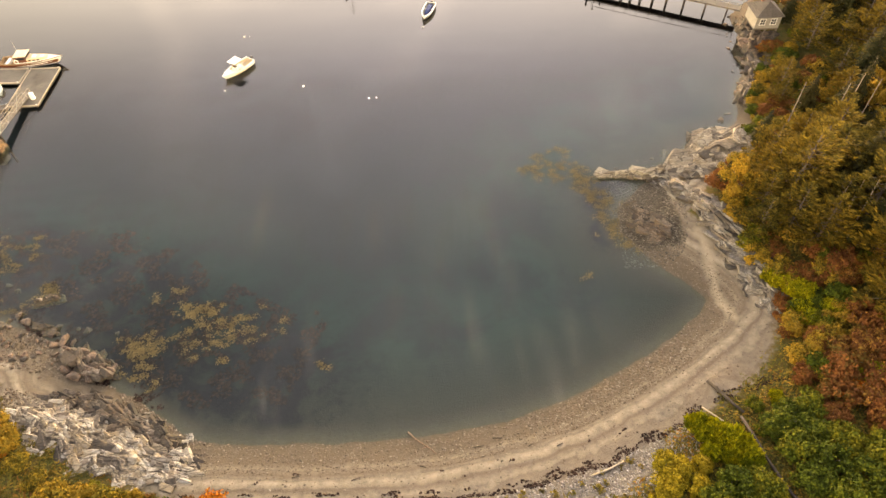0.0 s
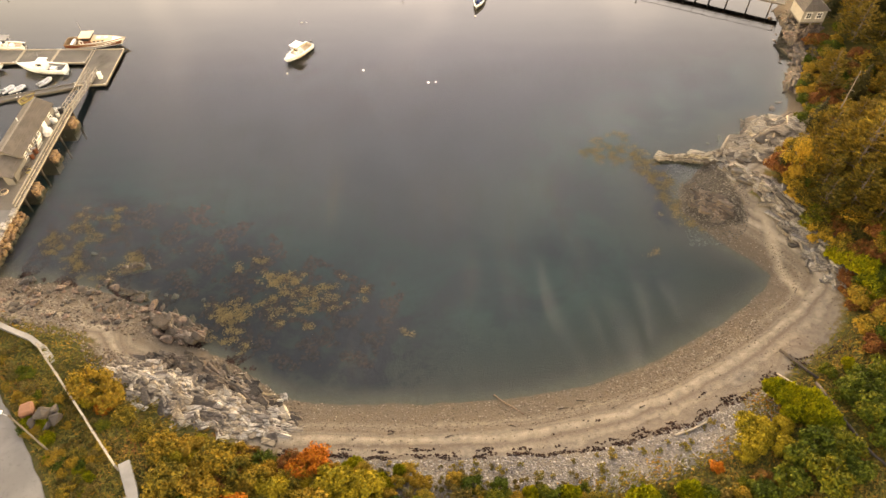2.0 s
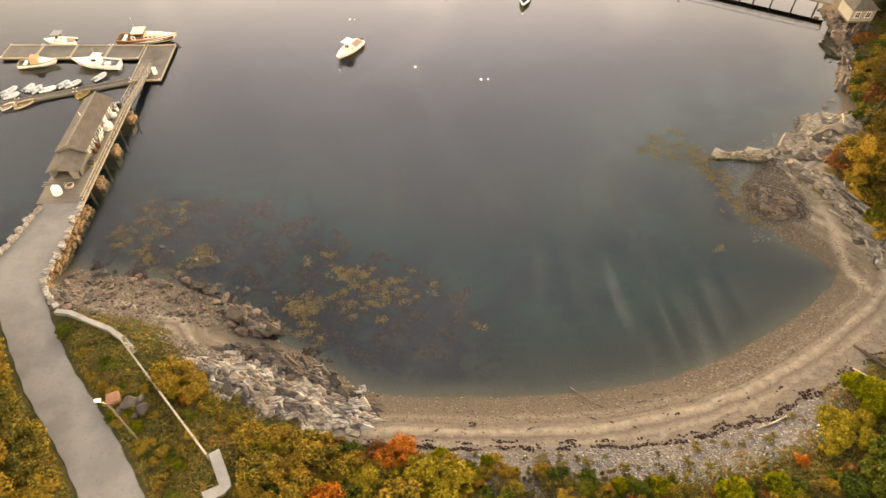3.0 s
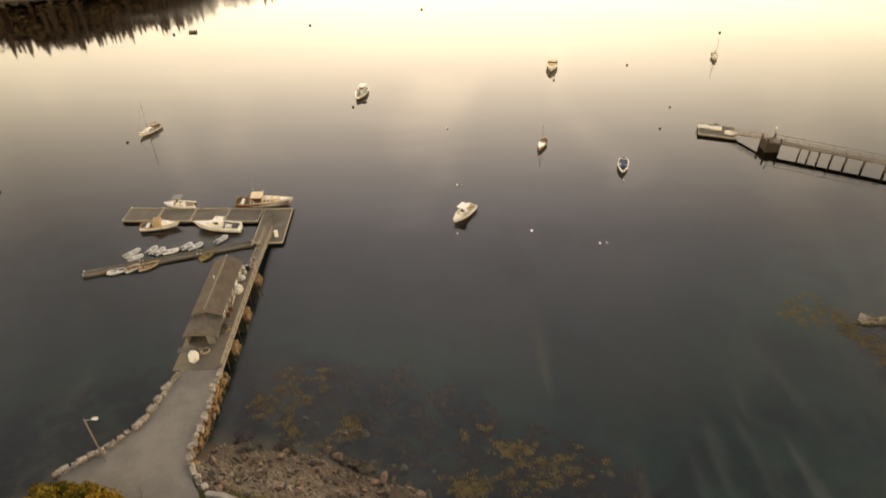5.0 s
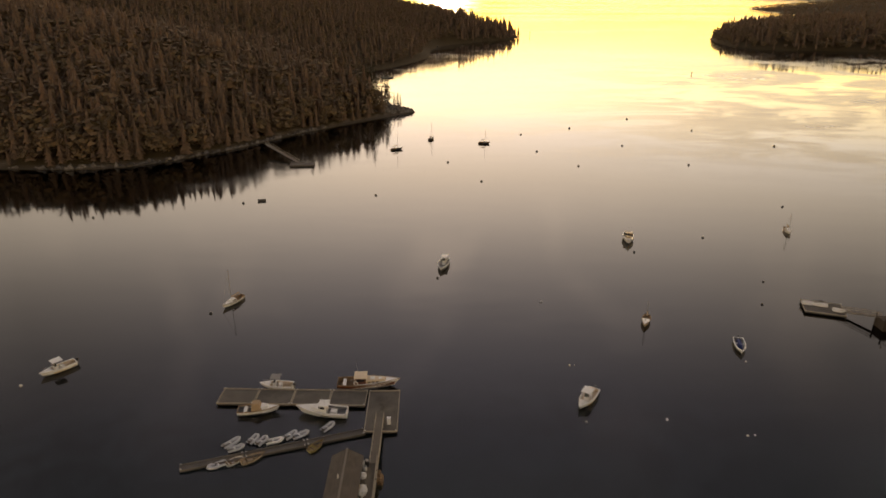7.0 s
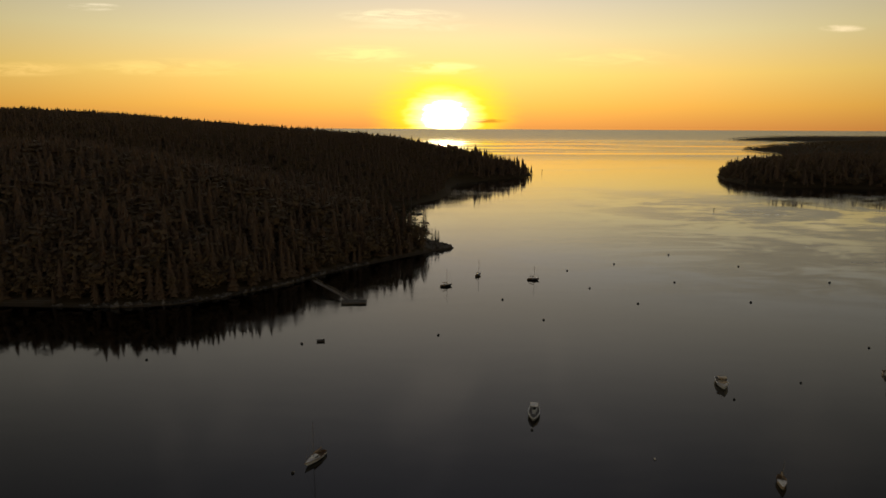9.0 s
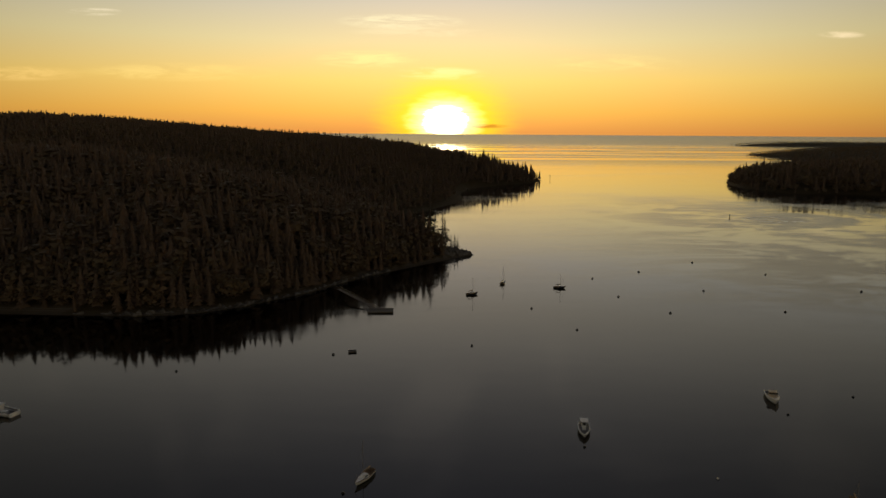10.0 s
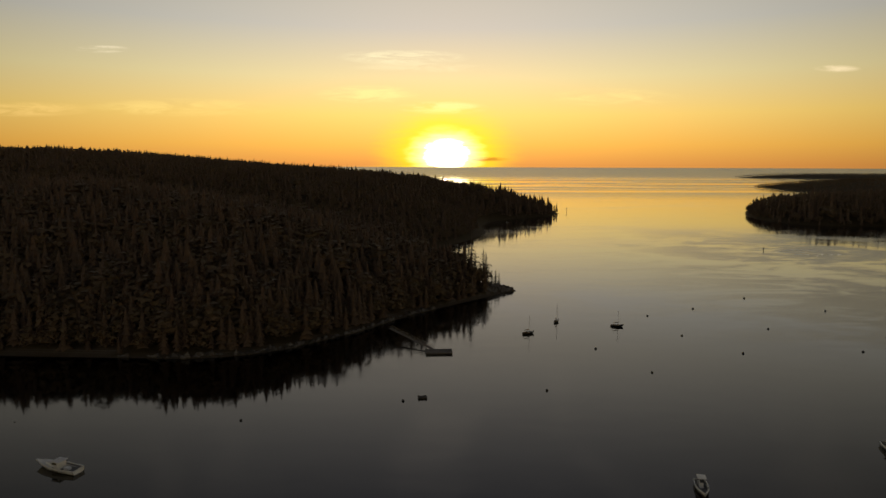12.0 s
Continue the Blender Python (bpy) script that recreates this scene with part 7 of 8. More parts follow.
def gravel_stuff(k):
    r = k.n("ShaderNodeNewGeometry").outputs["Random Per Island"]
    surface(k, k.ramp(r, [(0.0, (0.03, 0.026, 0.022)), (0.6, (0.075, 0.064, 0.053)), (1.0, (0.15, 0.13, 0.11))]), 0.8)


GRAVEL = material("dark wet gravel", gravel_stuff)
PEBBLE = material("mixed beach pebbles", pebble_stuff)
places = scattered(60000, (-26, 34), (18, 46), lambda x, y, d, z, g: (z > 0.0) & (d < 7.5) & (g.random(len(x)) < np.where(d < 3.2, 0.8, 0.10)), 0.10, 31)
tagged(new("beach_shingle", scatter_mesh("beach_shingle", OCTA, OCTA_F, places, PEBBLE)), "loose mixed shingle along the cove beach", "shingle", kind="stuff")
places = scattered(9000, (5, 24), (25, 38), lambda x, y, d, z, g: (z > 0.02) & (d < 3.3) & (d > 0.3) & (g.random(len(x)) < np.clip((x - 5) / 6, 0, 1)), 0.13, 35)
tagged(new("beach_cobbles", scatter_mesh("beach_cobbles", OCTA, OCTA_F, places, PEBBLE)), "coarse grey cobbles low on the beach", "cobbles", kind="stuff")
places = scattered(20000, (-60, -24), (26, 44), lambda x, y, d, z, g: (z > -0.02) & (d < 7) & (np.abs((y - 33.8) + (x + 46) * 0.226) > np.where((x > -46.5) & (x < -33.5), 1.1, 0)), 0.15, 32)
tagged(new("shore_rubble", scatter_mesh("shore_rubble", OCTA, OCTA_F, places, PEBBLE)), "coarse stony rubble on the western shore", "shingle", kind="stuff")
places = scattered(9000, (20, 32), (45, 62), lambda x, y, d, z, g: (z > -0.35) & (d < 9) & (x < np.interp(y, [45, 47, 51, 55], [25, 27.4, 28.2, 29.5])), 0.12, 33)
tagged(new("reef_gravel", scatter_mesh("reef_gravel", OCTA, OCTA_F, places, GRAVEL)), "dark gravel behind the rock point", "shingle", kind="stuff")
def cobble_stuff(k):
    r = k.n("ShaderNodeNewGeometry").outputs["Random Per Island"]
    surface(k, k.ramp(r, [(0.0, (0.085, 0.075, 0.072)), (0.5, (0.17, 0.155, 0.15)), (0.85, (0.25, 0.23, 0.22)), (1.0, (0.36, 0.34, 0.32))]), 0.85)


places = scattered(42000, (-22, 22), (12, 26), lambda x, y, d, z, g: (d > 6.2) & (d < 11.5) & (z < 4) & (y < np.interp(x, [-22, 2.4, 7, 13.2, 19.3, 24], [19.6, 19.3, 20.2, 21.8, 24.4, 27])), 0.11, 34)
tagged(new("upper_beach_stones", scatter_mesh("upper_beach_stones", OCTA, OCTA_F, places, material("grey cobbles", cobble_stuff))), "grey cobbles along the top of the beach", "shingle", kind="stuff")

# rockweed: lobed mats at the surface, gathered in patches
FROND = [(0, 0, 0.02)] + [(math.cos(a) * r, math.sin(a) * r, 0.0) for a, r in ((6.283 * i / 11, (1.0, 0.45, 0.85, 0.5, 1.1, 0.4, 0.75, 0.55, 0.95, 0.5, 0.8)[i]) for i in range(11))]
FROND_F = [(0, 1 + i, 1 + (i + 1) % 11) for i in range(11)]
PATCHES = [(-32, 38.2, 1.6), (-31.5, 36.3, 1.3), (-27, 37.2, 1.2), (-24, 37.1, 1.1), (-23, 40.6, 1.0), (-27.5, 42.3, 1.3), (-26.2, 41.0, 1.2), (-28.3, 40.4, 1.3), (-24.8, 39.2, 0.9), (-29, 41.6, 0.8), (-32.7, 34.1, 1.1), (-34.3, 36.8, 1.3), (-33.4, 35.6, 0.9), (-18.4, 39.2, 0.6), (-21.1, 37.6, 0.5), (-21.8, 38.9, 0.6),
           (-27.2, 35.6, 0.4), (-32.7, 43.4, 0.5), (-30.2, 44.6, 0.6), (-53.5, 50.9, 1.5), (-54.1, 47.0, 1.7), (-49.6, 51.8, 1.3), (-52.0, 44.6, 1.4), (-51.0, 49.2, 1.0), (-45.4, 46.1, 1.1), (-47.8, 42.7, 1.0), (-56, 49, 1.2), (-45.6, 45, 0.8), (-13.6, 34.1, 0.55), (15.5, 44.3, 0.42), (-24.2, 35.0, 0.35), (-30.5, 33.0, 0.5),
           (16.5, 61.7, 1.3), (10.6, 62.1, 1.0), (14, 63.0, 1.5), (18.2, 60.2, 1.2), (18.0, 58.5, 1.1), (19.4, 57.0, 1.0), (13.2, 60.8, 0.9), (19.3, 54.6, 0.9), (19.4, 52.2, 0.9), (20.2, 50.0, 0.8), (21.6, 48.2, 0.8), (16.0, 65.5, 0.8), (11.8, 64.2, 0.7), (18.7, 56.0, 0.9), (18.9, 53.4, 0.8), (19.6, 51.0, 0.9), (20.8, 49.0, 0.8), (22.4, 47.3, 0.8), (18.3, 57.4, 0.9), (17.2, 59.4, 1.0), (15.4, 60.4, 1.0), (22.0, 49.2, 0.7), (20.9, 52.0, 0.8), (20.2, 55.4, 0.8)]
g2 = np.random.default_rng(77)
rows = []
for x, y, r in PATCHES:
    # each patch is a few knots of fronds
    kn = max(2, int(9 * r))
    kx, ky = x + g2.normal(0, 0.82 * r, kn), y + g2.normal(0, 0.64 * r, kn)
    n = int(190 * r * r + 40)
    w = g2.integers(0, kn, n)
    px, py = kx[w] + g2.normal(0, 0.25, n), ky[w] + g2.normal(0, 0.20, n)
    s = 0.05 + 0.13 * g2.random(n) ** 1.7
    rows.append(np.stack([px, py, np.full(n, 0.006) + 0.03 * g2.random(n), g2.random(n) * 6.28, s, s * 0.7, np.ones(n)], 1))
tagged(new("rockweed", scatter_mesh("rockweed", FROND, FROND_F, np.concatenate(rows), WEED)), "golden rockweed floating in ragged patches", "seaweed", kind="stuff")
# darker weed under the surface, and on the tide rocks
g3 = np.random.default_rng(78)
x, y = g3.uniform(-58, -10, 26000), g3.uniform(30, 56, 26000)
d, z = shore_distance(x, y, COVE), height(x, y)
n0 = lumps(x, y, 6.0, 9.0) + 0.6 * lumps(x, y, 2.6, 4.0)
ok = (d < -0.2) & (d > -17) & (n0 > 0.05) & (z > -2.6) & (x < -14 - np.abs(y - 40) * 0.3)
x, y, z = x[ok], y[ok], z[ok]
s = 0.10 + 0.22 * g3.random(len(x))
tagged(new("sunken_weed", scatter_mesh("sunken_weed", FROND, FROND_F, np.stack([x, y, z + 0.1, g3.random(len(x)) * 6.28, s, s * 0.8, np.ones(len(x))], 1), WRACK)), "dark weed beds below the surface", "seaweed", kind="stuff")


# the wrack line: broken strings of dark weed at the last tide's mark
g4 = np.random.default_rng(79)
n = 90000
x, y = g4.uniform(-25, 34, n), g4.uniform(15, 34, n)
d = shore_distance(x, y, COVE)
wv = 0.35 * np.sin(x * 0.9) + 0.25 * np.sin(x * 2.3 + 1)
br = lumps(x, y, 3.1, 6.0)
b2 = lumps(x, y, 1.1, 3.0)
mark = np.interp(x, [-22, -18, -14, -6, 2.4, 7, 13.2, 19.3, 24, 29], [20.2, 19.7, 19.7, 19.5, 19.5, 20.4, 22.0, 24.7, 27.2, 28.6])
more = 0.10 * np.clip((x - 3) / 5, 0, 1)
ok = ((np.abs(y - mark - 0.4 * wv - 0.12 * b2) < 0.17 + more + 0.2 * br) & (br > -0.35)) | ((np.abs(y - mark - 0.62 - 0.3 * wv + 0.2 * b2) < 0.09 + 0.10 * br) & (br > 0.0)) | ((np.abs(y - mark - 2.3 + wv) < 0.07) & (br > 0.45))
x, y = x[ok], y[ok]
z = height(x, y)
s = 0.03 + 0.08 * g4.random(len(x)) ** 2
tagged(new("wrack_line", scatter_mesh("wrack_line", OCTA, OCTA_F, np.stack([x, y, z + 0.02, g4.random(len(x)) * 6.28, s * 1.7, s, s * 0.7], 1), WRACK)), "dark dried wrack strewn along the tide line", "seaweed", kind="stuff")


def drift_log(label, pts, r0, r1, mat, stubs=0, seed=1):
    g = np.random.default_rng(seed)
    t = thing("driftwood_log", label, "log", "driftwood")
    bm = bmesh.new()
    p = [Vector((x, y, ground_z(x, y) + r0 * 0.8 + dz)) for x, y, dz in pts]
    rings = []
    for i, c in enumerate(p):
        d = (p[min(i + 1, len(p) - 1)] - p[max(i - 1, 0)]).normalized()
        n = d.cross(Vector((0, 0, 1))).normalized()
        b = n.cross(d)
        r = r0 + (r1 - r0) * i / (len(p) - 1)
        rings.append([c + (n * math.cos(a) + b * math.sin(a)) * r * (0.85 + 0.3 * g.random()) for a in (6.2832 * j / 8 for j in range(8))])
    loft(bm, rings, True, True)
    part("trunk", bm, mat, t, smooth=True)
    for i in range(stubs):
        c = p[1 + i % (len(p) - 1)]
        part("branch", tube(bmesh.new(), c, c + Vector((g.normal(0, 0.5), g.normal(0, 0.5), 0.15)), r1 * 0.8, r1 * 0.3, 6), mat, t)
    return t


drift_log("dark washed-up log across the upper beach", [(24.0, 29.4, 0.1), (24.6, 28.1, 0.05), (25.3, 26.7, 0.05), (25.9, 25.6, 0.1)], 0.17, 0.13, DARKWOOD, 1, 3)
drift_log("long weathered timber lying between the bushes", [(25.5, 25.2, 0.15), (25.8, 23.0, 0.15), (26.1, 21.0, 0.15), (26.5, 19.4, 0.15), (27.0, 17.8, 0.15), (27.9, 16.2, 0.15)], 0.15, 0.12, DARKWOOD, 0, 6)
drift_log("bleached pole lying beside the bushes", [(22.5, 26.6, 0.1), (23.4, 25.4, 0.1), (24.2, 24.4, 0.1)], 0.08, 0.07, PALEWOOD, 0, 4)
drift_log("reddish forked branch on the shingle", [(-4.9, 26.4, 0.05), (-4.2, 25.6, 0.08), (-3.1, 24.7, 0.05), (-2.3, 23.9, 0.02)], 0.06, 0.035, DRIFT, 2, 5)
for i, (x, y, a, l) in enumerate(((1.6, 24.4, 10, 1.0), (3.4, 25.2, -5, 0.9), (6.4, 24.2, 30, 0.7), (-9.5, 21.7, 20, 0.8), (-14.9, 22.2, 15, 0.7), (-3.5, 22.6, -20, 0.6), (9.0, 24.0, 25, 0.6))):
    c, s = math.cos(radians(a)) * l / 2, math.sin(radians(a)) * l / 2
    drift_log("short dark stick on the shingle", [(x - c, y - s, 0), (x, y, 0.03), (x + c, y + s, 0)], 0.05, 0.03, DARKWOOD, 0, 10 + i)
drift_log("bleached plank in the wrack line", [(11.0, 20.6, 0), (12.6, 21.1, 0.02), (14.2, 21.8, 0)], 0.09, 0.08, PALEWOOD, 0, 30)

# ---- shrubs near the cove ----
P_GOLD = [shrub("golden_shrub", "golden-yellow autumn shrub above the shore", "shrub", "autumn shrubs", GOLD, 100 + i) for i in range(3)]
P_RUST = [shrub("rust_shrub", "rust-red leafy autumn shrub", "shrub", "autumn shrubs", RUST, 110 + i) for i in range(3)]
P_GREEN = [shrub("green_shrub", "dense dark-green willow shrub", "shrub", "green shrubs", LEAFGREEN, 120 + i, leaves=4600, size=0.105) for i in range(3)]
P_LIME = [shrub("lime_shrub", "bright yellow-green feathery shrub above the beach", "shrub", "feathery shrubs", LIME, 130 + i, leaves=4200, size=0.24, upright=0.6) for i in range(2)]
P_HERB = [shrub("meadow_clump", "low olive clump of meadow herbs", "herb clump", "meadow clumps", OLIVE, 140 + i, stems=3, lobes=7, leaves=700, size=0.22, flat=0.5, upright=0.35) for i in range(3)]
P_ORANGE = [shrub("orange_shrub", "bright orange leafy autumn shrub", "shrub", "autumn shrubs", ORANGE, 160 + i) for i in range(2)]
P_YELLOW = [shrub("yellow_shrub", "pale yellow broad-leaved shrub above the beach", "shrub", "autumn shrubs", YELLOWLEAF, 165 + i) for i in range(2)]
P_STRAW = [shrub("straw_tuft", "low straw-yellow tuft among cobbles", "herb clump", "straw tufts", STRAW, 170 + i, stems=3, lobes=6, leaves=500, size=0.24, flat=0.45, upright=0.4) for i in range(2)]
P_TREE = []
for i in range(3):
    t = thing("maple_tree", "yellowing broadleaf tree at the wood's edge", "tree", "broadleaf trees")
    v, f = leaf_cloud(150 + i, lobes=22, leaves=6500, size=0.065, flat=1.15, spread=0.88)
    part("crown", np_mesh("crown", v * np.array([1, 1, 1.15]) + np.array([0, 0, 0.35]), f, [GOLD]), None, t)
    bm = bmesh.new()
    tube(bm, (0, 0, -0.2), (0, 0, 0.9), 0.05, 0.03, 7)
    for k in range(5):
        tube(bm, (0, 0, 0.45 + 0.08 * k), (math.cos(k * 1.9) * 0.5, math.sin(k * 1.9) * 0.5, 1.0 + 0.08 * k), 0.02, 0.006, 5)
    part("trunk", bm, BARK, t)
    P_TREE.append(t)
PROTOS = P_GOLD + P_RUST + P_GREEN + P_LIME + P_HERB + P_TREE + P_ORANGE + P_YELLOW + P_STRAW
g5 = np.random.default_rng(91)
for kind, items in ((P_GOLD, ((-75.2, 36.0, 1.7), (-73.0, 36.2, 1.7), (-70.8, 35.9, 1.6), (-68.6, 35.2, 1.6), (-66.6, 34.0, 1.6), (-73.5, 33.5, 2.6), (-70.2, 34.2, 2.3), (-71.5, 31.5, 2.8), (-67.3, 33.3, 2.3), (-65.5, 31.3, 2.5), (-62.6, 29.6, 2.3), (-76.5, 33.0, 2.4), (-68.5, 30, 3.0), (-64.5, 28, 2.8), (-60.2, 26.2, 2.2), (-58.3, 23.6, 2.3), (-55.2, 20.8, 2.0), (-53.6, 18.6, 2.0), (-51.6, 16.2, 1.8), (-57, 18, 2.6), (-55, 15, 2.4), (-72, 27, 3),
                             (-43.6, 27.4, 1.9), (-41.6, 25.9, 1.8), (-39.4, 23.9, 1.2), (-37.2, 22.3, 1.1), (-34.8, 20.6, 1.7), (-32.4, 20.2, 1.8), (-30.2, 19.0, 2.0), (-28.2, 18.0, 1.8), (-26.3, 17.3, 1.7), (-33.5, 17.4, 1.9), (-30.6, 16.0, 2.0), (-21.5, 14.5, 2.0), (36.5, 52.0, 1.6))),
                    (P_RUST, ((33.6, 55.4, 2.1), (35.4, 54.2, 2.0), (32.2, 28.8, 1.5), (33.8, 29.5, 1.5), (35.6, 28.4, 2.2), (37.4, 30.2, 2.2), (34.4, 26.6, 1.7), (36.6, 25.4, 2.0), (38.8, 27.2, 2.3), (39.6, 31.4, 2.2), (38.2, 23.4, 2.0), (39.5, 43.0, 1.7), (38.2, 40.6, 1.6), (41.3, 41.3, 2.0), (33.5, 24.4, 1.3), (40.5, 34.5, 2.1), (43, 29, 2.4), (37.6, 48.2, 1.5))),
                    (P_GREEN, ((27.6, 23.6, 1.5), (29.2, 24.6, 1.8), (30.8, 23.2, 1.9), (29.0, 21.6, 1.8), (31.6, 25.6, 1.6), (31.0, 20.6, 1.9), (33.0, 22.0, 1.8), (33.2, 18.8, 2.0), (29.4, 18.9, 1.8), (35.4, 20.6, 2.0), (30.8, 16.8, 2.0), (22.6, 18.8, 1.9), (20.8, 17.6, 1.8), (24.6, 18.6, 1.8), (22.0, 15.6, 2.0), (24.9, 16.2, 1.6), (28.6, 18.6, 1.6), (30.0, 16.0, 1.6), (19.0, 15.4, 1.7), (16.6, 14.6, 1.4), (36.6, 34.6, 1.5), (37.5, 37.2, 1.5), (27.0, 26.2, 0.9), (-56.4, 33.2, 1.1), (38.5, 18, 2.2), (36, 16.5, 2.2))),
                    (P_LIME, ((21.2, 24.3, 1.6), (22.4, 23.5, 1.65), (23.6, 22.6, 1.6), (24.2, 21.7, 1.5), (24.4, 20.2, 1.2), (21.9, 21.9, 1.3), (23.4, 20.6, 1.2), (6.4, 14.2, 1.7), (10.4, 14.8, 1.35), (11.4, 14.0, 1.0), (29.2, 26.6, 0.9), (38.4, 36.0, 1.3)))):
    for x, y, s in items:
        put(kind, x, y, s * (0.9 + 0.2 * g5.random()), g5, s * (0.85 + 0.3 * g5.random()))
for kind, items in ((P_ORANGE, ((-21.6, 18.9, 1.8), (-22.9, 18.0, 1.5), (-27.6, 14.6, 1.7), (-41.6, 25.0, 0.9), (13.4, 17.2, 0.7), (36.2, 27.0, 1.5))),
                    (P_YELLOW, ((-19.3, 16.9, 2.1), (-16.9, 16.2, 1.9), (-18.0, 15.0, 1.8), (-24.2, 16.6, 1.5), (17.4, 21.0, 1.35), (18.7, 20.4, 1.5), (17.3, 19.3, 1.45), (19.6, 19.0, 1.5), (16.2, 18.2, 1.1), (20.4, 20.8, 1.2), (-43.2, 25.9, 1.2)))):
    for x, y, s in items:
        put(kind, x, y, s * (0.9 + 0.2 * g5.random()), g5)


def packed(n, xr, yr, gap, keep):
    """Uneven places at least a gap apart."""
    out = []
    for k in range(n):
        x, y = g5.uniform(*xr), g5.uniform(*yr)
        if keep(x, y) and all((x - a) ** 2 + (y - b) ** 2 > gap * gap for a, b in out):
            out.append((x, y))
    return out


def shrub_front(x):
    return float(np.interp(x, [-36, -31.8, -25.7, -21, -14, -8, -1.4, 6, 14, 20], [19.8, 21.0, 19.6, 18.8, 17.8, 17.0, 16.2, 14.9, 15.2, 16.4])) + 0.5 * math.sin(x * 1.3)


# the belt of shrubs above the beach, with straw tufts between cobbles in front
for x, y in packed(3000, (-35.4, 20), (10.5, 21.5), 0.85, lambda x, y: y < shrub_front(x) and not (x < -34.4 and 14.2 < y < 20.2)):
    west = x < -20
    r = g5.random()
    k = (P_GOLD if r < 0.5 else P_YELLOW if r < 0.68 else P_GREEN if r < 0.88 else P_RUST) if west else (P_GREEN if r < 0.3 else P_GOLD if r < 0.55 else P_LIME if r < 0.66 else P_HERB if r < 0.93 else P_RUST)
    put(k, x, y, (0.85 + 0.55 * g5.random()) if west else (0.65 + 0.5 * g5.random()), g5, (0.9 + 0.6 * g5.random()) if west else (0.6 + 0.5 * g5.random()))
for x, y in packed(700, (-20, 17), (13, 22), 0.9, lambda x, y: shrub_front(x) - 0.2 < y < np.interp(x, [-20, 2.4, 7, 13.2, 18], [19.0, 19.0, 19.8, 21.2, 23.6]) and math.sin(x * 0.7) + math.sin(y * 1.9 + x * 0.3) > -0.4):
    put(P_STRAW if g5.random() < 0.75 else P_HERB, x, y, 0.28 + 0.34 * g5.random() ** 2, g5)
rx, ry, _ = road_line()
gc = np.random.default_rng(97)
x, y = gc.uniform(-80, 52, 420000), gc.uniform(8, 60, 420000)
ok = (y < 38) | (x > 30)
x, y = x[ok], y[ok]
d0 = shore_distance(x, y, COVE)
lim = np.where(x < -22, 6.0, np.where(x > 18, 7.6, 9.6))
ok = (d0 > lim + 1.5 * lumps(x, y, 4.0, 2.0)) & (gc.random(len(x)) < np.clip((d0 - lim) / 5 + 0.25, 0, 1))
for u, v in zip(rx, ry):
    ok &= (np.abs(x - u) > 2.6) | (np.abs(y - v) > 2.6) | (np.hypot(x - u, y - v) > 2.6)
ok &= ~((x < -57) & (y > 33)) & (gc.random(len(x)) < 0.8)
x, y = x[ok], y[ok]
z = height(x, y)
s = 0.07 + 0.11 * gc.random(len(x)) * (0.6 + 0.6 * (lumps(x, y, 3.0, 7.0) > 0))
BLADE = [(-0.5, 0, 0), (0.1, 0.45, 0.5), (1.1, 0, 1.0), (0.1, -0.45, 0.45)]
tagged(new("meadow_grass", scatter_mesh("meadow_grass", BLADE, [(0, 1, 2, 3)], np.stack([x, y, z + 0.03, gc.random(len(x)) * 6.28, s * 1.6, s, s * 1.6], 1), MEADOW)), "rough autumn grass and herbs above the beach", "grass", kind="stuff")
for i in range(170):
    u = g5.random()
    x, y = -56 + 21 * u + g5.normal(0, 1.0), 33 - 14 * u - 9 * g5.random()
    if np.min(np.hypot(rx - x, ry - y)) > 2.9 and y > 12 and not (-39.6 < x < -34.6 and 13.6 < y < 20.6):
        k = P_HERB if g5.random() < 0.45 else (P_GOLD, P_GREEN, P_GOLD, P_LIME)[int(g5.integers(4))]
        put(k, x, y, 0.5 + 0.7 * g5.random() ** 2, g5, 0.35 + 0.4 * g5.random())
for i in range(60):
    x, y = g5.uniform(26, 44), g5.uniform(14, 36)
    put((P_HERB, P_GREEN, P_RUST)[int(g5.integers(3))], x, y, 0.6 + 0.7 * g5.random(), g5) if y < 27 + (x - 30) * 0.3 and x - 26.5 > (25 - y) * 0.55 else None

# ---- the near wood ----
P_SPRUCE = [spruce("tall spruce with golden-lit boughs in the near wood", "near wood", CONIFER, 10.0, 2.7 + 0.35 * (i % 3), 200 + i) for i in range(5)]
P_DARK = [spruce("dark green spruce in the near wood", "near wood", DARKPINE, 10.0, 1.9, 210 + i) for i in range(2)]
P_PINE = [pine("broad golden-green pine with tiered boughs", "near wood", CONIFER, 8.5 + 0.8 * (i % 3), 3.3 + 0.4 * (i % 3), 240 + i) for i in range(5)]
PROTOS += P_SPRUCE + P_DARK + P_PINE
g6 = np.random.default_rng(93)
spots = []
for i in range(6000):
    x, y = g6.uniform(33, 84), g6.uniform(32, 116)
    d = float(shore_distance(np.array([x]), np.array([y]), COVE)[0])
    inner = 5.8 if y < 62 else 4.2 if y < 70 else 2.4
    if d < inner + g6.random() * 1.4 or (48.4 < x < 54.6 and 86.5 < y < 95) or x > 50 + (y - 32) * 0.42:
        continue
    if y < 44 and x < 43:
        continue
    gap = 2.9 if x < 52 else 3.3
    if all((x - a) ** 2 + (y - b) ** 2 > gap * gap for a, b in spots):
        spots.append((x, y))
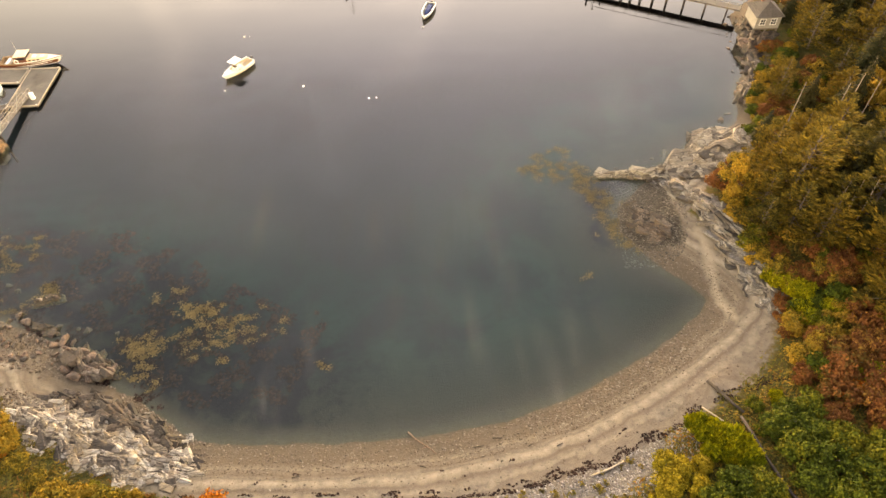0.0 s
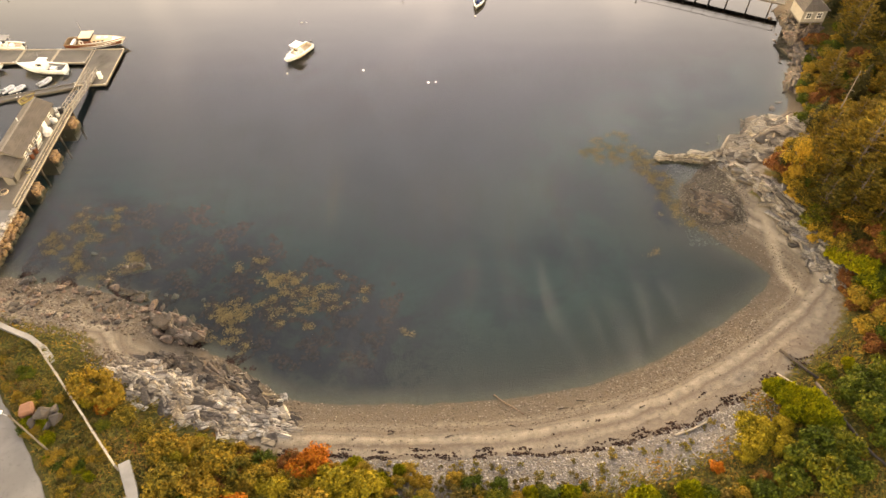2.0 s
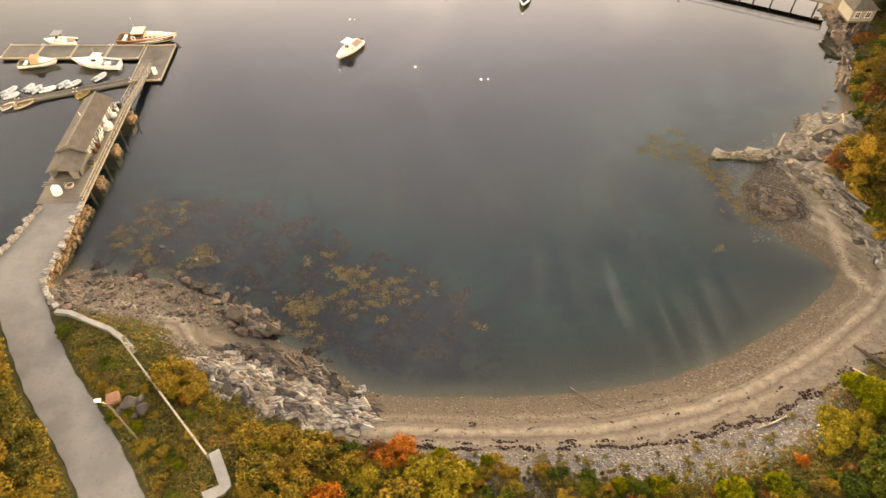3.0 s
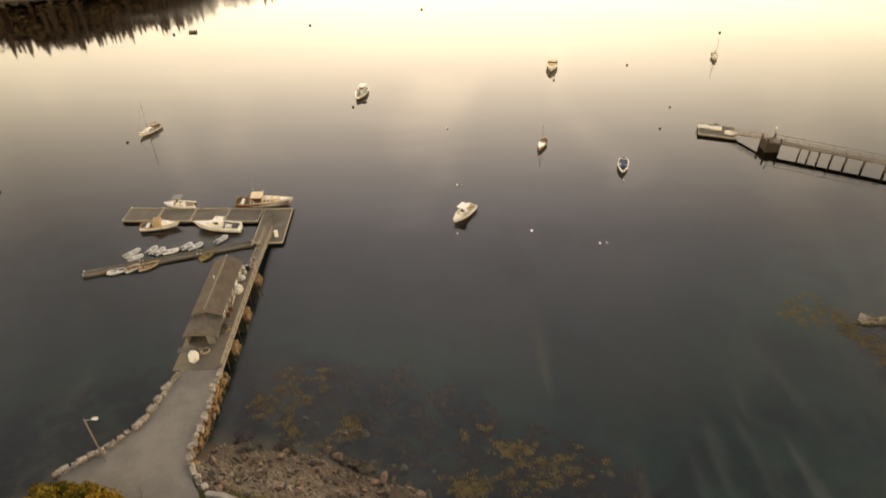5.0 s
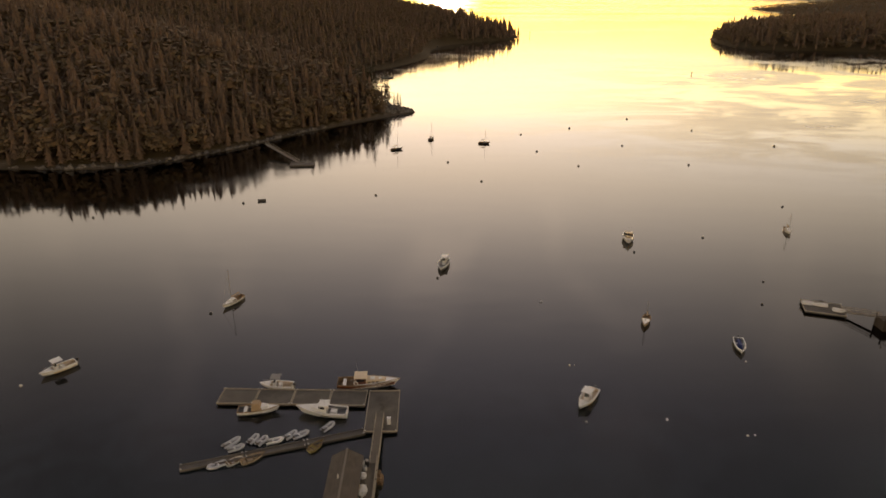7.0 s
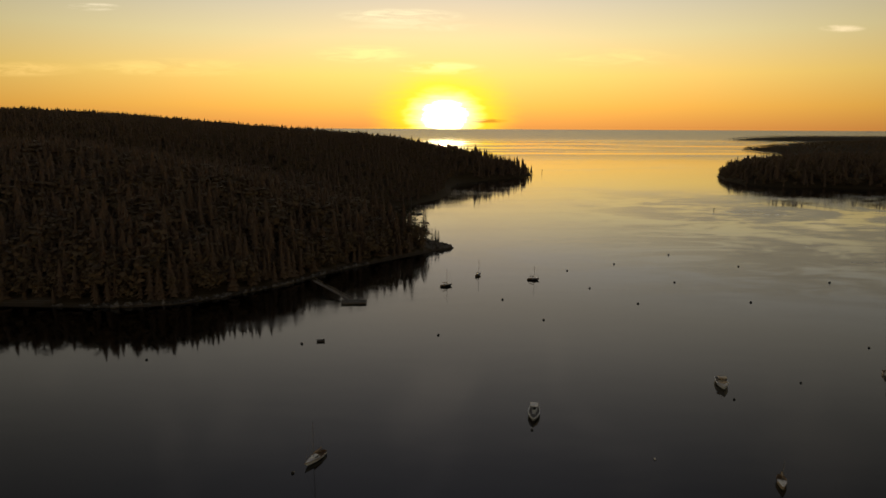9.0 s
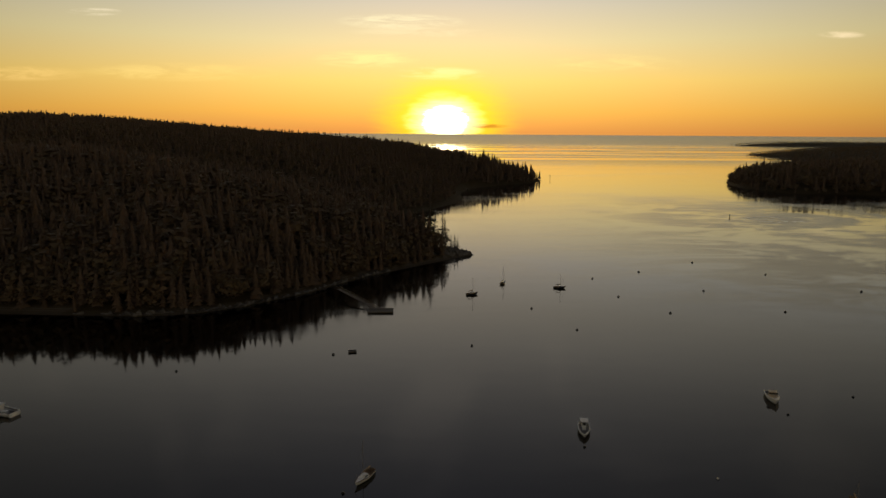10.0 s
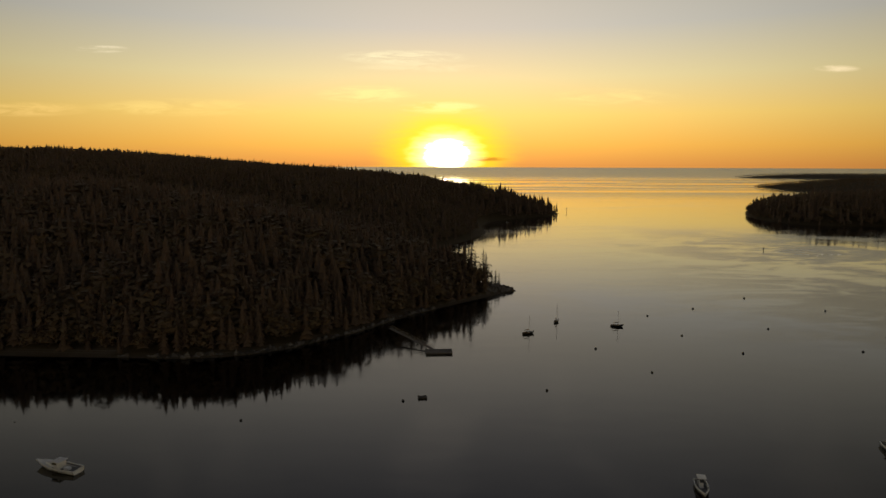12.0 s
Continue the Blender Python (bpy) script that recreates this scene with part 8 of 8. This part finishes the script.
for x, y in spots:
    d = float(shore_distance(np.array([x]), np.array([y]), COVE)[0])
    tall = min(1.0, 0.42 + 0.06 * (d - 4)) * (0.75 + 0.5 * g6.random())
    if d < 9 and g6.random() < 0.5:
        put((P_GOLD, P_RUST, P_GREEN, P_GOLD, P_RUST)[int(g6.integers(5))], x, y, 1.1 + 0.8 * g6.random(), g6)
    elif g6.random() < 0.10:
        put(P_TREE, x, y, 2.4 + 1.4 * g6.random(), g6, 3.0 + 1.6 * g6.random())
    else:
        r = g6.random()
        put(P_DARK if r < 0.16 else P_SPRUCE if r < 0.28 else P_PINE, x, y, 0.98 * tall + 0.12, g6, 0.94 * tall)
put(P_PINE, 41.0, 52.6, 1.15, g6, 1.05)
put(P_PINE, 44.6, 50.0, 1.1, g6, 1.0)


# undergrowth that closes the wood's floor
for i in range(900):
    x, y = g6.uniform(33, 62), g6.uniform(16, 80)
    d = float(shore_distance(np.array([x]), np.array([y]), COVE)[0])
    if d < 6.2 or x > 47 + (y - 16) * 0.26 or (x < 35 and y < 26) or (y < 27 and g6.random() < 0.6):
        continue
    k = (P_GOLD, P_RUST, P_GREEN, P_GOLD, P_RUST, P_LIME)[int(g6.integers(6))] if y < 50 else (P_GOLD, P_GREEN, P_GOLD, P_RUST, P_GOLD)[int(g6.integers(5))]
    if g6.random() < 0.55:
        put(k, x, y, 0.9 + 0.9 * g6.random(), g6)

for x, y in packed(420, (41, 56), (66, 88), 1.0, lambda x, y: 1.6 < float(shore_distance(np.array([x]), np.array([y]), COVE)[0]) < 6 and not (48 < x < 55.2 and y > 86)):
    put((P_GOLD, P_GREEN, P_GOLD, P_RUST, P_HERB)[int(g6.integers(5))], x, y, 0.7 + 0.9 * g6.random(), g6)

# bare trunks leaning at the wood's edge
for x, y, h, lx, ly in ((41.6, 44.4, 6.0, 0.5, 1.4), (42.4, 45.2, 6.8, 0.6, 1.6), (43.2, 44.6, 7.5, 0.4, 1.2), (47.0, 60.5, 9.0, 0.8, 1.2), (48.6, 61.5, 9.5, 1.0, 1.0), (50.2, 60.4, 9.0, 1.0, 1.2), (45.6, 66.0, 7.0, 0.5, 0.9)):
    z = ground_z(x, y)
    t = thing("dead_trunk", "bare grey dead trunk leaning in the wood", "dead tree", "dead trunks", pose(x, y, z))
    part("trunk", tube(bmesh.new(), (0, 0, -0.3), (lx, ly, h), 0.12, 0.04, 7), PALEBARK, t)
    for k in range(5):
        f = 0.4 + 0.11 * k
        part("branch", tube(bmesh.new(), (lx * f, ly * f, h * f), (lx * f + math.cos(k * 2.4) * 0.8, ly * f + math.sin(k * 2.4) * 0.8, h * f + 0.25), 0.03, 0.008, 5), PALEBARK, t)

# ---- the woods across the water ----
def tier_tree(tiers, n, seed):
    g = np.random.default_rng(seed)
    v, f = [], []
    for i in range(tiers):
        z0, z1 = 0.10 + 0.80 * i / tiers, 0.10 + 0.80 * (i + 1.7) / tiers
        r = 0.155 * (1 - 0.86 * i / tiers)
        b = len(v)
        v.append((0, 0, min(1.0, z1)))
        for j in range(n):
            k = r * (1.15 if j % 2 else 0.55) * (0.75 + 0.5 * g.random())
            a = 6.283 * j / n + 0.5 * i
            v.append((k * math.cos(a), k * math.sin(a), z0 - 0.03 * (j % 2) + 0.02 * g.random()))
        f.extend([(b, b + 1 + j, b + 1 + (j + 1) % n) for j in range(n)])
    return np.array(v), np.array(f)


def round_tree(n, seed):
    """A broadleaf crown out of leafy sprays round a few boughs."""
    g = np.random.default_rng(seed)
    v, f = [], []
    boughs = [(0.13 * math.cos(a), 0.13 * math.sin(a), z, 0.15) for a, z in ((0.3, 0.42), (1.6, 0.5), (2.9, 0.4), (4.1, 0.55), (5.3, 0.46), (0.9, 0.68), (3.6, 0.72))]
    for i in range(12 * n):
        x, y, z, r = boughs[i % len(boughs)]
        d = g.normal(size=3)
        d /= np.linalg.norm(d)
        c = np.array([x, y, z]) + d * r * (0.7 + 0.5 * g.random()) * np.array([1, 1, 1.15])
        t = np.cross(d, g.normal(size=3))
        t /= np.linalg.norm(t)
        b = np.cross(d, t)
        s = 0.042 + 0.038 * g.random()
        v.extend([c - t * s, c + t * s * 0.8 + b * s * 0.5, c - b * s])
        f.append((3 * i, 3 * i + 1, 3 * i + 2))
    return np.array(v), np.array(f)


def far_wood(name, label, poly, x_range, y_range, count, seed, gap, tall=(9, 15), rim=2.0, cond=None, tiers=4, n=8, mat=None, leafy=0.0):
    g = np.random.default_rng(seed)
    x, y = g.uniform(*x_range, count), g.uniform(*y_range, count)
    cell = {}
    d = shore_distance(x, y, poly)
    ok = (d > rim + 3 * g.random(count)) & (cond(x, y) if cond else True)
    keep = []
    for i in np.nonzero(ok)[0]:
        k = (int(x[i] // gap), int(y[i] // gap))
        if k not in cell:
            cell[k] = 1
            keep.append(i)
    x, y, d = x[keep], y[keep], d[keep]
    z = height(x, y)
    h = g.uniform(*tall, len(x)) * (0.66 + 0.34 * np.clip(d / 12, 0, 1)) * (0.8 + 0.35 * g.random(len(x)))
    w = h * (0.85 + 0.5 * g.random(len(x)))
    pl = np.stack([x, y, z - 0.3, g.random(len(x)) * 6.28, w, w, h], 1)
    rnd = g.random(len(x)) < leafy
    pl[rnd, 4:] *= np.array([1.05, 1.05, 0.85])
    for shape, rows, m in ((tier_tree(tiers, n, seed), pl[~rnd], mat), (round_tree(n, seed), pl[rnd], FARLEAF)):
        if len(rows):
            ob = new(name, scatter_mesh(name, *shape, rows, m))
            tagged(ob, label, "woodland", kind="stuff")


def far_leaves(k):
    g = k.n("ShaderNodeNewGeometry")
    r = g.outputs["Random Per Island"]
    big = k.noise(g.outputs["Position"], 0.03, 3)
    c = k.ramp(k.math("ADD", k.math("MULTIPLY", r, 0.6), k.math("MULTIPLY", big, 0.45)), [(0.2, (0.118, 0.080, 0.052)), (0.5, (0.126, 0.085, 0.053)), (0.68, (0.134, 0.087, 0.053)), (0.8, (0.14, 0.087, 0.053)), (0.92, (0.122, 0.083, 0.052))])
    surface(k, c, 0.9)


def far_crowns(k):
    g = k.n("ShaderNodeNewGeometry")
    big = k.noise(g.outputs["Position"], 0.09, 3)
    c = k.ramp(k.math("ADD", k.math("MULTIPLY", g.outputs["Random Per Island"], 0.3), k.math("MULTIPLY", big, 0.7)), [(0.3, (0.115, 0.088, 0.05)), (0.5, (0.14, 0.10, 0.056)), (0.62, (0.15, 0.098, 0.054)), (0.75, (0.125, 0.094, 0.052))])
    surface(k, c, 0.9)


FARLEAF = material("far broadleaf crowns", far_crowns)
FARWOOD = material("far spruce wood", far_leaves)
far_wood("wooded_shore", "dark mixed wood along the far shore", HILL, (-330, -58), (214, 470), 90000, 301, 3.0, (11, 18.5), 1.2, lambda x, y: (x < -92) | (y > 350) | (x + y < 236), 7, 11, FARWOOD, 0.42)
far_wood("wooded_hill", "dark spruce forest over the far hill", HILL, (-820, 50), (214, 1080), 90000, 302, 4.6, (6.5, 11), 6.0, lambda x, y: ((y > 470) | (x < -330)) & (x < -18), 5, 8, FARWOOD, 0.45)
far_wood("wooded_headland", "dark spruces on the low headland", HILL, (-24, 52), (715, 880), 1500, 303, 5.4, (9, 18), 1.5, None, 6, 9, FARWOOD)
far_wood("wooded_island", "dark wooded island in the channel", ISLE, (245, 900), (560, 1000), 16000, 304, 5.0, (8.5, 18), -1.0, None, 6, 9, FARWOOD, 0.5)
far_wood("far_wood", "dark woods on the distant headland", HEAD, (750, 1900), (1300, 1850), 16000, 305, 10, (7, 10), 0, None, 3, 6, FARWOOD, 0.85)
far_wood("distant_wood", "faint woods on the distant cape", CAPE, (1390, 3000), (2950, 3400), 6000, 306, 16, (8, 11), 0, None, 3, 6, FARWOOD, 0.9)
# single spruces standing out on the point
P_POINT = [spruce("lone dark spruce on the wooded point", "point spruces", DARKPINE, 10.0, 1.25, 220 + i, whorls=26, per=9, bare=0.08, dense=5) for i in range(3)]
PROTOS += P_POINT
g7 = np.random.default_rng(95)
for x, y, s in ((-96, 336, 1.1), (-92, 333, 1.25), (-89, 326.5, 1.3), (-87.5, 329, 1.2), (-86.2, 325.2, 1.55), (-84.4, 327, 1.0), (-80.4, 329.0, 1.2), (-79.2, 327, 1.05), (-76.2, 331, 0.55), (-74.4, 330, 0.6), (-73.0, 328, 0.5), (-98, 330, 1.2), (-94, 326, 1.1)):
    put(P_POINT, x + 3.0, y - 1.0, s * 2.3, g7, s * 1.45)

cot = thing("shore_cottage", "small pale cottage by the island shore", "house", "", pose(368, 668, ground_z(368, 668)))
part("walls", boxes(((0, 0, 1.5), (9, 6, 3.4))), HOUSEWALL, cot)
for bm in gable_roof(-4.5, 4.5, -3, 3, 3.2, 5.6):
    part("roof", bm, SHINGLE, cot)
for x in (-2.5, 0, 2.5):
    framed_window(cot, (x, -3.02, 1.9), 1.0, 1.1, "-y")
for p in PROTOS:
    for o in (*p.children_recursive, p):
        bpy.data.objects.remove(o)
